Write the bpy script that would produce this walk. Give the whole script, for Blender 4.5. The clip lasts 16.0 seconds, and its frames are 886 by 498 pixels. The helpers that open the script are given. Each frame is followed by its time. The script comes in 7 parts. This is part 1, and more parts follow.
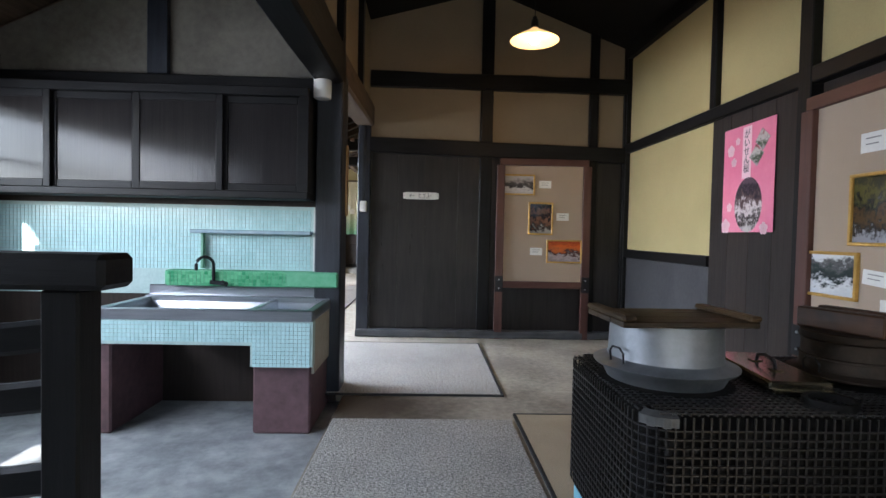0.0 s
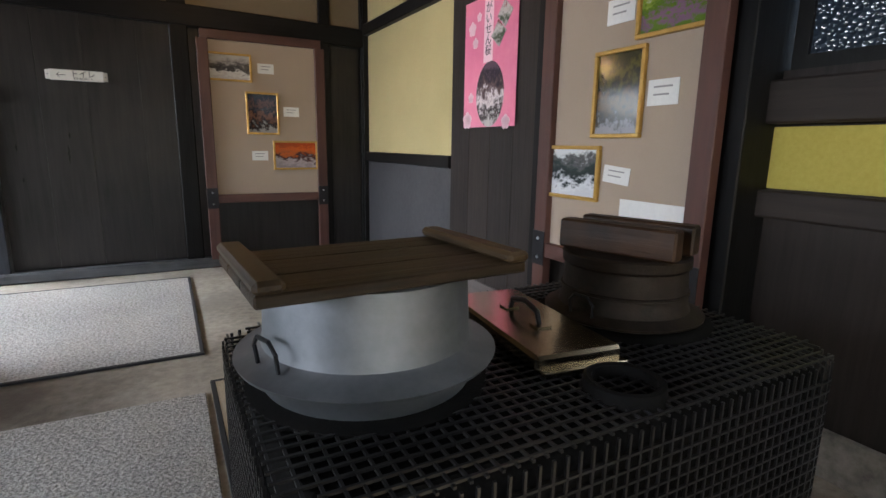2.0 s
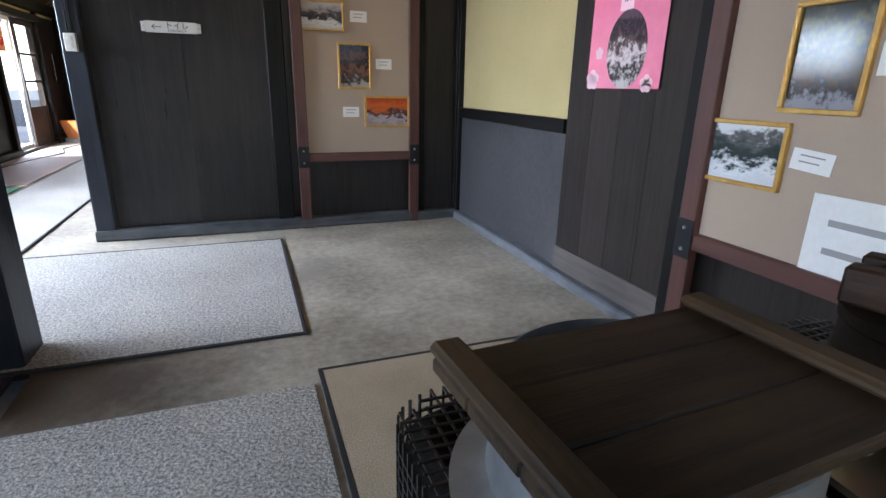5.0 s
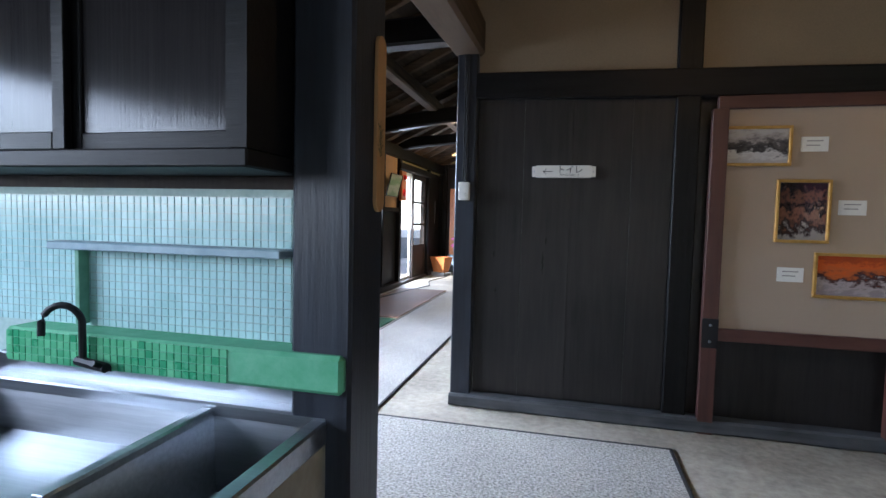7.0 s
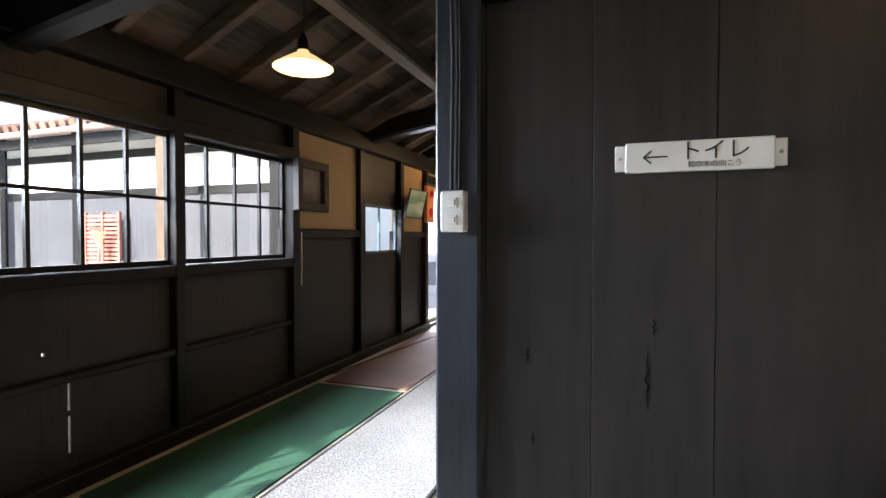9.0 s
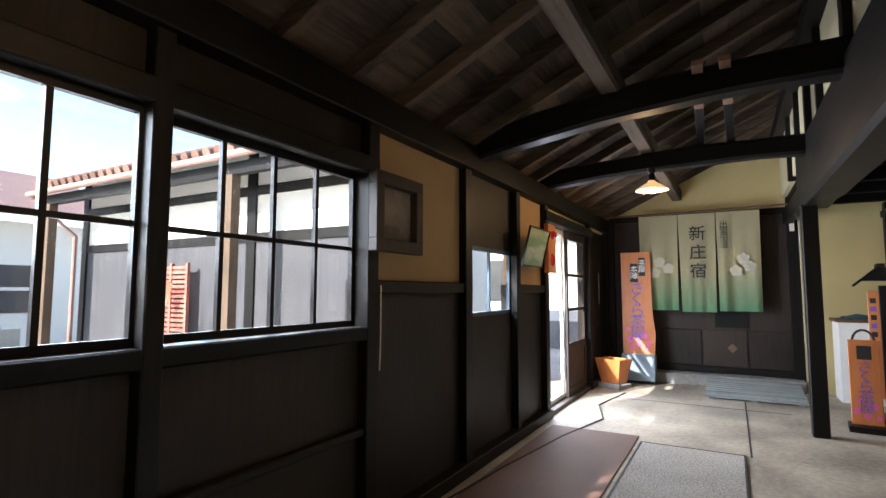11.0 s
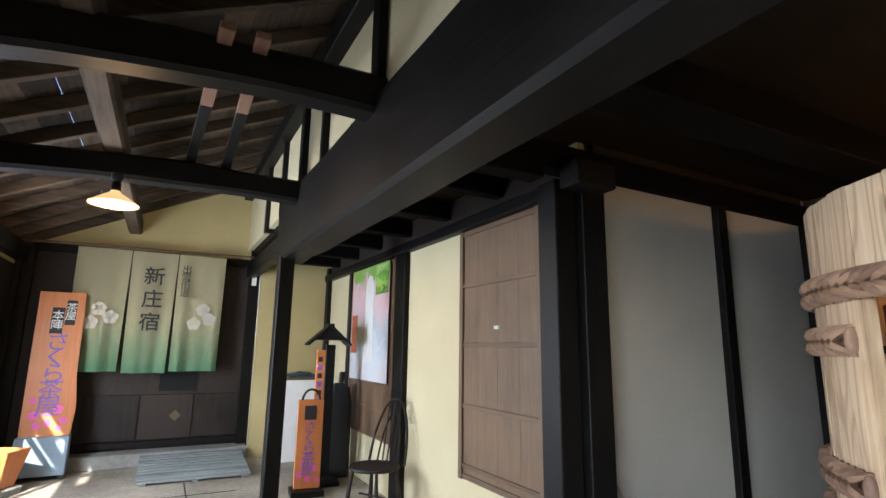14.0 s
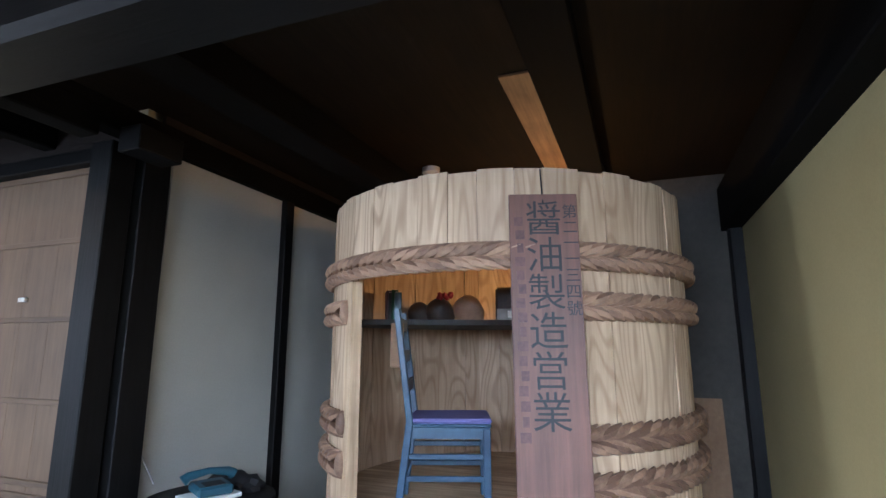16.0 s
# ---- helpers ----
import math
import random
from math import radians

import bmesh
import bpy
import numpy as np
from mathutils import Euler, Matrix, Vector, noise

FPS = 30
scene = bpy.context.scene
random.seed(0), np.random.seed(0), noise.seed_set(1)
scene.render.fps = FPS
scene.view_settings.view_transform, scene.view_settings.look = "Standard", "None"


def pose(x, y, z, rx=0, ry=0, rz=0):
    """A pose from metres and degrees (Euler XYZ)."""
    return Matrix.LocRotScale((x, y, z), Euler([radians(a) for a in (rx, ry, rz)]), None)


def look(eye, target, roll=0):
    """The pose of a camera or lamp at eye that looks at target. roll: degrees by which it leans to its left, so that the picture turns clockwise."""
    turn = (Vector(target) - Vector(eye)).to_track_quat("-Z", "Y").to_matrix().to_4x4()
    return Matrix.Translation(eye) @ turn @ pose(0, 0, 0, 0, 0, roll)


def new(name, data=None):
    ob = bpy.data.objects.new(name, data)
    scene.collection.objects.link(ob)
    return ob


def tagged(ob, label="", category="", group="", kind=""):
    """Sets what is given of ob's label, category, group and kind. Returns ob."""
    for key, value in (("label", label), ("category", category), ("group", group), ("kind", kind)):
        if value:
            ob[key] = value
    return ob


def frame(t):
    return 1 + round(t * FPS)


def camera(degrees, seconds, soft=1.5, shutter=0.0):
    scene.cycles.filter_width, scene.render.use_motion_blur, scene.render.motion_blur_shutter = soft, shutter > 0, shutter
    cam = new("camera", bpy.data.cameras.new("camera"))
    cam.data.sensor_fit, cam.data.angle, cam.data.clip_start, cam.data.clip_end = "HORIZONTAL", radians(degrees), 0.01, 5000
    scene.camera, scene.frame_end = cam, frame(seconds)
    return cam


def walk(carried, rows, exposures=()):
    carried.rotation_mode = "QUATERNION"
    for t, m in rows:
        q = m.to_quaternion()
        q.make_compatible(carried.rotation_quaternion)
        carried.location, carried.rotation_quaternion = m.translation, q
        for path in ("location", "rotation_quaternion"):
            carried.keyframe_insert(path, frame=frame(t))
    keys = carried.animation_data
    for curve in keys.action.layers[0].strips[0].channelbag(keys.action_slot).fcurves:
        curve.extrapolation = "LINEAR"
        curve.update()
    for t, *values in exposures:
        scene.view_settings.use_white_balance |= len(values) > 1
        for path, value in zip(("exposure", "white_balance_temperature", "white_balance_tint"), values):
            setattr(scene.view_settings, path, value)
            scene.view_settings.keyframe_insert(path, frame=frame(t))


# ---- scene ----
cam = camera(81.7, 16.0)
EXPOSURES = [(0.0, 2.25, 5950, 15), (1.0, 2.25, 6200, 15), (3.0, 2.25, 6300, 15), (5.5, 2.45, 5500, 14), (6.2, 2.0, 5400, 14), (7.2, 2.0, 5550, 15), (8.0, 2.3, 6000, 16), (9.0, 2.5, 6050, 16), (9.5, 2.5, 6050, 16), (12.0, 1.85, 6250, 15), (13.0, 2.1, 6350, 14), (14.0, 2.3, 6050, 13), (15.0, 2.05, 5600, 12), (16.0, 2.2, 5250, 12)]
PATH = [
    (0, (0.023, 0.038, 1.181), (0.087, 2.036, 1.123), 1.2),
    (0.5, (0.216, 0.349, 1.162), (0.554, 2.319, 1.092), 1.1),
    (1, (0.361, 0.544, 1.127), (0.991, 2.439, 1.026), 1.1),
    (1.5, (0.419, 0.697, 1.077), (1.242, 2.5, 0.812), 1.0),
    (2, (0.51, 0.857, 1.12), (1.436, 2.585, 0.725), 0.9),
    (2.5, (0.652, 0.958, 1.113), (1.617, 2.643, 0.634), 0.7),
    (3, (0.714, 0.984, 1.071), (1.693, 2.636, 0.513), 1.2),
    (3.2, (0.701, 0.977, 1.052), (1.678, 2.612, 0.442), 1.2),
    (5.3, (0.295, 1.425, 1.239), (0.801, 3.272, 0.661), 1.3),
    (5.5, (0.218, 1.545, 1.21), (0.538, 3.455, 0.713), 1.4),
    (6, (0.117, 1.791, 1.248), (0.045, 3.76, 0.905), 1.4),
    (6.5, (0.052, 2.077, 1.288), (-0.325, 4.032, 1.094), 1.4),
    (7, (-0.014, 2.442, 1.28), (-0.483, 4.383, 1.166), 1.4),
    (7.5, (0.004, 2.819, 1.253), (-0.474, 4.758, 1.151), 1.4),
    (8, (0.003, 3.314, 1.275), (-0.51, 5.245, 1.186), 1.4),
    (8.5, (-0.083, 3.862, 1.377), (-0.641, 5.781, 1.286), 0.1),
    (9, (-0.222, 4.416, 1.4), (-0.898, 6.298, 1.354), -0.0),
    (9.5, (-0.521, 4.85, 1.397), (-1.413, 6.64, 1.441), -0.2),
    (9.7, (-0.642, 5.005, 1.359), (-1.614, 6.751, 1.437), -0.6),
    (11.8, (-1.532, 6.573, 1.504), (-2.483, 8.319, 1.718), 0.6),
    (12, (-1.573, 6.724, 1.522), (-2.431, 8.515, 1.754), 0.5),
    (12.5, (-1.52, 7.123, 1.501), (-2.12, 9.013, 1.758), 0.7),
    (13, (-1.424, 7.377, 1.491), (-1.501, 9.353, 1.786), 0.6),
    (13.5, (-1.436, 7.422, 1.475), (-0.91, 9.322, 1.814), 1.0),
    (14, (-1.514, 7.266, 1.464), (-0.589, 8.998, 1.843), 0.9),
    (14.5, (-1.551, 7.062, 1.459), (-0.279, 8.552, 1.865), 0.6),
    (15, (-1.511, 6.943, 1.425), (0.031, 8.141, 1.854), 0.4),
    (15.5, (-1.453, 6.897, 1.407), (0.277, 7.811, 1.821), 0.2),
    (16, (-1.445, 6.886, 1.348), (0.399, 7.57, 1.715), 0.0),
]
walk(cam, [(t, look(eye, target, roll)) for t, eye, target, roll in PATH], EXPOSURES)

# ---- light ----
SUN = Vector((0.42, 0.85, -0.62)).normalized()
world = bpy.data.worlds.new("world")
scene.world = world
world.use_nodes = True
_nt = world.node_tree
_sky = _nt.nodes.new("ShaderNodeTexSky")
_sky.sky_type, _sky.sun_disc = "NISHITA", False
_sky.sun_elevation = math.asin(-SUN.z)
_sky.sun_rotation = math.atan2(-SUN.x, -SUN.y)
_nt.links.new(_sky.outputs[0], _nt.nodes["Background"].inputs[0])
_nt.nodes["Background"].inputs[1].default_value = 0.13
sun_data = bpy.data.lights.new("sun", "SUN")
sun_data.energy, sun_data.angle, sun_data.color = 4.0, radians(0.5), (1.0, 0.94, 0.84)
sun = new("sun", sun_data)
sun.matrix_world = look((0, 0, 20), Vector((0, 0, 20)) + SUN)


def window_light(name, eye, target, w, h, power, colour=(0.86, 0.93, 1.0), spread=150):
    d = bpy.data.lights.new(name, "AREA")
    d.spread = radians(spread)
    d.shape, d.size, d.size_y, d.energy, d.color = "RECTANGLE", w, h, power, colour
    o = new(name, d)
    o.matrix_world = look(eye, target)
    return o


def bulb_light(name, place, power, radius=0.03, colour=(1.0, 0.62, 0.28)):
    d = bpy.data.lights.new(name, "POINT")
    d.energy, d.shadow_soft_size, d.color = power, radius, colour
    o = new(name, d)
    o.location = place
    return o


# skylight standing in the window and door openings
window_light("skylight_west", (-3.5, 7.1, 1.85), (-2.5, 7.1, 1.2), 2.5, 0.7, 34, spread=105)
window_light("skylight_small", (-3.2, 10.2, 1.5), (-2.2, 10.2, 1.2), 0.85, 0.5, 5)
window_light("skylight_door", (-3.2, 12.3, 1.2), (-2.2, 12.3, 1.05), 1.3, 1.9, 42, spread=178)
window_light("skylight_passage", (-3.45, 4.9, 1.8), (-2.45, 4.95, 1.15), 1.6, 0.7, 21, spread=105)
window_light("skylight_kitchen_west", (-3.18, 1.7, 1.68), (-2.2, 1.85, 1.1), 3.2, 0.75, 23)
# Fill lamp from the south, for a window added out of view.
window_light("fill_kitchen_south", (0.6, -2.42, 1.6), (0.6, -1.4, 0.8), 2.5, 1.3, 2.5)
window_light("skylight_kitchen_east", (2.66, 0.75, 1.85), (1.7, 1.15, 1.0), 2.4, 0.7, 1.6)
bulb_light("bulb_kitchen", (0.88, 4.3, 2.74), 1.6)
bulb_light("bulb_passage", (-1.99, 6.95, 2.33), 2.4)
bulb_light("bulb_hall", (-1.93, 11.55, 2.39), 6.5)
bulb_light("bulb_barrel", (2.42, 7.42, 1.9), 4.6, 0.04, (1.0, 0.55, 0.2))


# ---- materials ----
def mat(name, base, rough=0.6, metal=0.0):
    m = bpy.data.materials.new(name)
    m.use_nodes = True
    b = m.node_tree.nodes["Principled BSDF"]
    b.inputs["Base Color"].default_value = (*base, 1)
    b.inputs["Roughness"].default_value, b.inputs["Metallic"].default_value = rough, metal
    return m


def rich(name, dark, light, rough=(0.5, 0.75), stretch=(1, 1, 1), grain=30.0, blotch=1.6, bump=0.15, metal=0.0, mix=0.55, island=0.0, detail=6.0):
    """Two scales of variation: fine grain, stretched along an axis, and broad blotches."""
    m = mat(name, light, rough[0], metal)
    nt = m.node_tree
    n, l, b = nt.nodes, nt.links, nt.nodes["Principled BSDF"]
    co = n.new("ShaderNodeTexCoord")
    mp = n.new("ShaderNodeMapping")
    mp.inputs["Scale"].default_value = stretch
    l.new(co.outputs["Object"], mp.inputs[0])
    fine, wide = n.new("ShaderNodeTexNoise"), n.new("ShaderNodeTexNoise")
    fine.inputs["Scale"].default_value, fine.inputs["Detail"].default_value = grain, detail
    fine.inputs["Roughness"].default_value = 0.65
    wide.inputs["Scale"].default_value, wide.inputs["Detail"].default_value = blotch, 4
    l.new(mp.outputs[0], fine.inputs["Vector"])
    l.new(co.outputs["Object"], wide.inputs["Vector"])
    mx = n.new("ShaderNodeMix")
    mx.inputs[0].default_value = mix
    l.new(wide.outputs[0], mx.inputs[2])
    l.new(fine.outputs[0], mx.inputs[3])
    out = mx.outputs[0]
    if island:
        info, geo, ad, ma = n.new("ShaderNodeObjectInfo"), n.new("ShaderNodeNewGeometry"), n.new("ShaderNodeMath"), n.new("ShaderNodeMath")
        ad.operation = "ADD"
        l.new(info.outputs["Random"], ad.inputs[0])
        l.new(geo.outputs["Random Per Island"], ad.inputs[1])
        sb = n.new("ShaderNodeMath")
        sb.operation, sb.inputs[1].default_value = "SUBTRACT", 1.0
        l.new(ad.outputs[0], sb.inputs[0])
        ma.operation, ma.inputs[1].default_value = "MULTIPLY_ADD", island
        l.new(sb.outputs[0], ma.inputs[0])
        l.new(out, ma.inputs[2])
        out = ma.outputs[0]
    ramp = n.new("ShaderNodeValToRGB")
    ramp.color_ramp.elements[0].position, ramp.color_ramp.elements[1].position = 0.32, 0.68
    ramp.color_ramp.elements[0].color, ramp.color_ramp.elements[1].color = (*dark, 1), (*light, 1)
    l.new(out, ramp.inputs[0])
    l.new(ramp.outputs[0], b.inputs["Base Color"])
    rr = n.new("ShaderNodeMapRange")
    rr.inputs["To Min"].default_value, rr.inputs["To Max"].default_value = rough
    l.new(out, rr.inputs[0])
    l.new(rr.outputs[0], b.inputs["Roughness"])
    if bump:
        bp = n.new("ShaderNodeBump")
        bp.inputs["Strength"].default_value, bp.inputs["Distance"].default_value = bump, 0.01
        l.new(fine.outputs[0], bp.inputs["Height"])
        l.new(bp.outputs[0], b.inputs["Normal"])
    return m


def dull(m, level):
    m.node_tree.nodes["Principled BSDF"].inputs["Specular IOR Level"].default_value = level
    return m


GRAIN = {"x": (0.06, 1, 1), "y": (1, 0.06, 1), "z": (1, 1, 0.06)}
BLACK, BROWN, AGED, RED, CEDAR, PALE = {}, {}, {}, {}, {}, {}
for _a in "xyz":
    BLACK[_a] = rich("black_stained_wood_" + _a, (0.0025, 0.0024, 0.0024), (0.011, 0.0103, 0.01), (0.35, 0.6), GRAIN[_a], 36, 1.4, 0.2, island=0.15)
    BROWN[_a] = rich("dark_brown_wood_" + _a, (0.009, 0.007, 0.006), (0.038, 0.028, 0.023), (0.45, 0.7), GRAIN[_a], 40, 1.5, 0.25, island=0.2)
    AGED[_a] = rich("aged_rafter_wood_" + _a, (0.022, 0.016, 0.011), (0.14, 0.098, 0.066), (0.6, 0.85), GRAIN[_a], 30, 2.2, 0.3, island=0.25)
    dull(BLACK[_a], 0.18), dull(BROWN[_a], 0.25), dull(AGED[_a], 0.2)
    RED[_a] = rich("red_brown_varnished_wood_" + _a, (0.05, 0.018, 0.013), (0.11, 0.042, 0.03), (0.4, 0.6), GRAIN[_a], 30, 2.0, 0.12)
    CEDAR[_a] = rich("brown_cedar_" + _a, (0.07, 0.041, 0.021), (0.17, 0.105, 0.058), (0.5, 0.7), GRAIN[_a], 38, 2.0, 0.15, island=0.12)
    PALE[_a] = rich("pale_cedar_" + _a, (0.2, 0.115, 0.055), (0.68, 0.51, 0.32), (0.55, 0.75), GRAIN[_a], 20, 3.0, 0.25, island=0.3, mix=0.65)
OCHRE = rich("ochre_wall_plaster", (0.40, 0.33, 0.15), (0.50, 0.42, 0.20), (0.85, 0.95), (1, 1, 1), 90, 1.2, 0.12, mix=0.35)
BEIGE = rich("beige_sand_plaster", (0.2, 0.155, 0.095), (0.29, 0.225, 0.14), (0.85, 0.95), (1, 1, 1), 120, 1.0, 0.12, mix=0.35)
ORANGE = rich("tan_wall_plaster", (0.3, 0.19, 0.09), (0.4, 0.26, 0.13), (0.8, 0.95), (1, 1, 1), 80, 1.2, 0.1, mix=0.3)
CREAM = rich("cream_wall_plaster", (0.5, 0.44, 0.27), (0.62, 0.56, 0.36), (0.85, 0.95), (1, 1, 1), 80, 1.0, 0.1, mix=0.3)
GREYWALL = rich("grey_lime_plaster", (0.37, 0.355, 0.305), (0.48, 0.465, 0.4), (0.85, 0.95), (1, 1, 1), 80, 1.0, 0.1, mix=0.3)
# Blue in this black is window sheen on the posts, put into the colour.
BLUEBLACK = rich("worn_post_blue_sheen", (0.006, 0.007, 0.01), (0.026, 0.031, 0.043), (0.35, 0.55), GRAIN["z"], 26, 3.0, 0.3)
CHARCOAL = {_a: rich("worn_charcoal_boards_" + _a, (0.007, 0.006, 0.0055), (0.034, 0.029, 0.026), (0.35, 0.55), GRAIN[_a], 30, 1.6, 0.2, island=0.12) for _a in "xz"}
SOOT = rich("sooty_lime_plaster", (0.07, 0.063, 0.05), (0.21, 0.195, 0.16), (0.85, 0.95), (1, 1, 1), 20, 1.3, 0.1, mix=0.3)
DADO = rich("dark_grey_dado_board", (0.03, 0.03, 0.033), (0.075, 0.073, 0.076), (0.4, 0.6), (1, 1, 1), 30, 1.8, 0.08)
BOARD = rich("tan_display_cloth", (0.36, 0.28, 0.21), (0.44, 0.35, 0.27), (0.85, 0.95), (1, 1, 1), 300, 1.0, 0.1, mix=0.4)
CONCRETE = rich("worn_concrete", (0.15, 0.13, 0.1), (0.5, 0.45, 0.365), (0.5, 0.85), (1, 1, 1), 20, 1.7, 0.35, mix=0.45)
PALECON = rich("pale_damp_concrete", (0.12, 0.135, 0.14), (0.44, 0.46, 0.46), (0.3, 0.7), (1, 1, 1), 8, 2.2, 0.8, mix=0.6, detail=8.0)
CARPET = rich("grey_loop_carpet", (0.10, 0.095, 0.085), (0.66, 0.63, 0.57), (0.9, 1.0), (1, 1, 1), 75, 1.1, 1.0, mix=0.8, detail=3.0)
TANMAT = rich("sandy_brown_mat", (0.26, 0.205, 0.13), (0.6, 0.5, 0.35), (0.9, 1.0), (1, 1, 1), 160, 1.6, 0.6, mix=0.6, detail=3.0)
GREENMAT = rich("green_turf_mat", (0.004, 0.026, 0.012), (0.012, 0.085, 0.04), (0.8, 1.0), (1, 1, 1), 300, 2.0, 0.6)
RUSTMAT = rich("rust_brown_floor", (0.07, 0.035, 0.022), (0.16, 0.085, 0.055), (0.6, 0.9), (1, 1, 1), 60, 1.6, 0.3)
STEEL = rich("brushed_stainless", (0.34, 0.36, 0.39), (0.52, 0.545, 0.58), (0.26, 0.4), (0.05, 1, 1), 60, 2.0, 0.03, metal=1.0)
ALU = rich("dull_cast_aluminium", (0.17, 0.18, 0.19), (0.3, 0.31, 0.32), (0.46, 0.62), (1, 1, 1), 18, 3.0, 0.05, metal=0.9)
IRON = rich("sooty_cast_iron", (0.01, 0.007, 0.005), (0.05, 0.036, 0.026), (0.45, 0.7), (1, 1, 1), 30, 4.0, 0.2, metal=0.4)
BRASSY = rich("tarnished_tin_lid", (0.36, 0.3, 0.2), (0.55, 0.48, 0.34), (0.12, 0.25), (1, 1, 1), 8, 3.0, 0.03, metal=1.0)
TILE = rich("pale_aqua_mosaic_tile", (0.38, 0.58, 0.58), (0.54, 0.75, 0.75), (0.15, 0.3), (1, 1, 1), 6, 1.2, 0.0, island=0.12)
GROUT = rich("dirty_grout", (0.34, 0.46, 0.44), (0.48, 0.6, 0.57), (0.8, 0.95), (1, 1, 1), 60, 2, 0.2)
GREENTILE = rich("green_mosaic_tile", (0.05, 0.3, 0.14), (0.16, 0.5, 0.26), (0.2, 0.4), (1, 1, 1), 8, 1.4, 0.0, island=0.35)
GREENPAINT = rich("green_painted_mortar", (0.08, 0.36, 0.18), (0.2, 0.5, 0.3), (0.5, 0.8), (1, 1, 1), 20, 2, 0.4)
MAROON = rich("maroon_painted_mortar", (0.05, 0.026, 0.03), (0.15, 0.08, 0.085), (0.5, 0.8), (1, 1, 1), 14, 2.4, 0.3)
BUFF = rich("buff_painted_mortar", (0.3, 0.27, 0.2), (0.44, 0.41, 0.32), (0.6, 0.85), (1, 1, 1), 20, 2.4, 0.2)
LIGHTBLUE = rich("light_blue_paint", (0.16, 0.44, 0.55), (0.27, 0.58, 0.68), (0.4, 0.6), (1, 1, 1), 10, 2, 0.05)
NET = rich("black_plastic_net", (0.006, 0.006, 0.006), (0.022, 0.021, 0.02), (0.26, 0.42), (1, 1, 1), 40, 3, 0.05)
SOOTBLACK = rich("soot_black_brick", (0.002, 0.002, 0.002), (0.009, 0.008, 0.007), (0.6, 0.9), (1, 1, 1), 20, 3, 0.3)
LIDWOOD = rich("greasy_lid_wood", (0.009, 0.006, 0.003), (0.066, 0.039, 0.018), (0.42, 0.7), GRAIN["x"], 44, 5.0, 0.3, island=0.15)
LIDBATTEN = rich("greasy_batten_wood", (0.009, 0.006, 0.003), (0.08, 0.048, 0.022), (0.4, 0.65), GRAIN["y"], 44, 6.0, 0.3)
SCORCHED = rich("scorched_cover_wood", (0.003, 0.002, 0.0015), (0.06, 0.027, 0.011), (0.4, 0.65), GRAIN["x"], 30, 9.0, 0.25, mix=0.3)
IRONWOOD = dull(rich("charred_disc_wood", (0.003, 0.0022, 0.0016), (0.022, 0.013, 0.007), (0.5, 0.75), GRAIN["x"], 34, 5.0, 0.3), 0.2)
HAMMERED = bpy.data.materials.new("hammered_window_glass")
dull(NET, 0.35), dull(IRON, 0.2), dull(SOOTBLACK, 0.1), dull(LIDWOOD, 0.22), dull(LIDBATTEN, 0.25), dull(SCORCHED, 0.25), dull(CHARCOAL["x"], 0.3), dull(CHARCOAL["z"], 0.3)


def stained(m, place, reach, colour):
    """Soaks one ragged patch of a surface with a colour."""
    nt = m.node_tree
    n, l, b = nt.nodes, nt.links, nt.nodes["Principled BSDF"]
    co, ds, no, ad, rg, mx = (n.new("ShaderNode" + k) for k in ("TexCoord", "VectorMath", "TexNoise", "Math", "MapRange", "Mix"))
    ds.operation, ds.inputs[1].default_value = "DISTANCE", place
    no.inputs["Scale"].default_value, no.inputs["Detail"].default_value = 5.0, 6.0
    ad.operation, ad.inputs[1].default_value = "MULTIPLY_ADD", 0.5
    l.new(co.outputs["Object"], ds.inputs[0]), l.new(co.outputs["Object"], no.inputs["Vector"])
    l.new(no.outputs[0], ad.inputs[0]), l.new(ds.outputs["Value"], ad.inputs[2])
    rg.inputs["From Min"].default_value, rg.inputs["From Max"].default_value = reach * 0.6, reach + 0.3
    rg.inputs["To Min"].default_value, rg.inputs["To Max"].default_value = 0.85, 0.0
    l.new(ad.outputs[0], rg.inputs[0]), l.new(rg.outputs[0], mx.inputs[0])
    mx.data_type = "RGBA"
    l.new(b.inputs["Base Color"].links[0].from_socket, mx.inputs[6])
    mx.inputs[7].default_value = (*colour, 1)
    l.new(mx.outputs[2], b.inputs["Base Color"])


stained(CONCRETE, (-0.4, 3.55, 0.0), 0.8, (0.045, 0.027, 0.012))
stained(CONCRETE, (0.75, 4.7, 0.0), 0.3, (0.2, 0.18, 0.15))
stained(CONCRETE, (-1.3, 12.9, 0.0), 0.35, (0.2, 0.19, 0.17))
DARKMETAL = mat("blackened_metal", (0.02, 0.02, 0.022), 0.45, 0.6)
WHITEPLASTIC = rich("off_white_plastic", (0.66, 0.64, 0.58), (0.76, 0.75, 0.7), (0.35, 0.5), (1, 1, 1), 10, 3, 0.0)
PAPER = rich("white_card", (0.7, 0.7, 0.68), (0.8, 0.8, 0.78), (0.8, 0.9), (1, 1, 1), 40, 4, 0.0)
INK = mat("black_ink", (0.012, 0.012, 0.013), 0.6)
GREYINK = mat("grey_print", (0.3, 0.3, 0.3), 0.7)
GOLD = rich("gilt_frame", (0.36, 0.2, 0.04), (0.62, 0.38, 0.1), (0.3, 0.45), (1, 1, 1), 20, 4, 0.05, metal=0.35)
RUBBER = mat("dark_rubber_edging", (0.02, 0.02, 0.02), 0.8)
PINK = rich("pink_poster_paper", (0.72, 0.15, 0.27), (0.85, 0.27, 0.38), (0.4, 0.5), (1, 1, 1), 4, 1.5, 0.0)
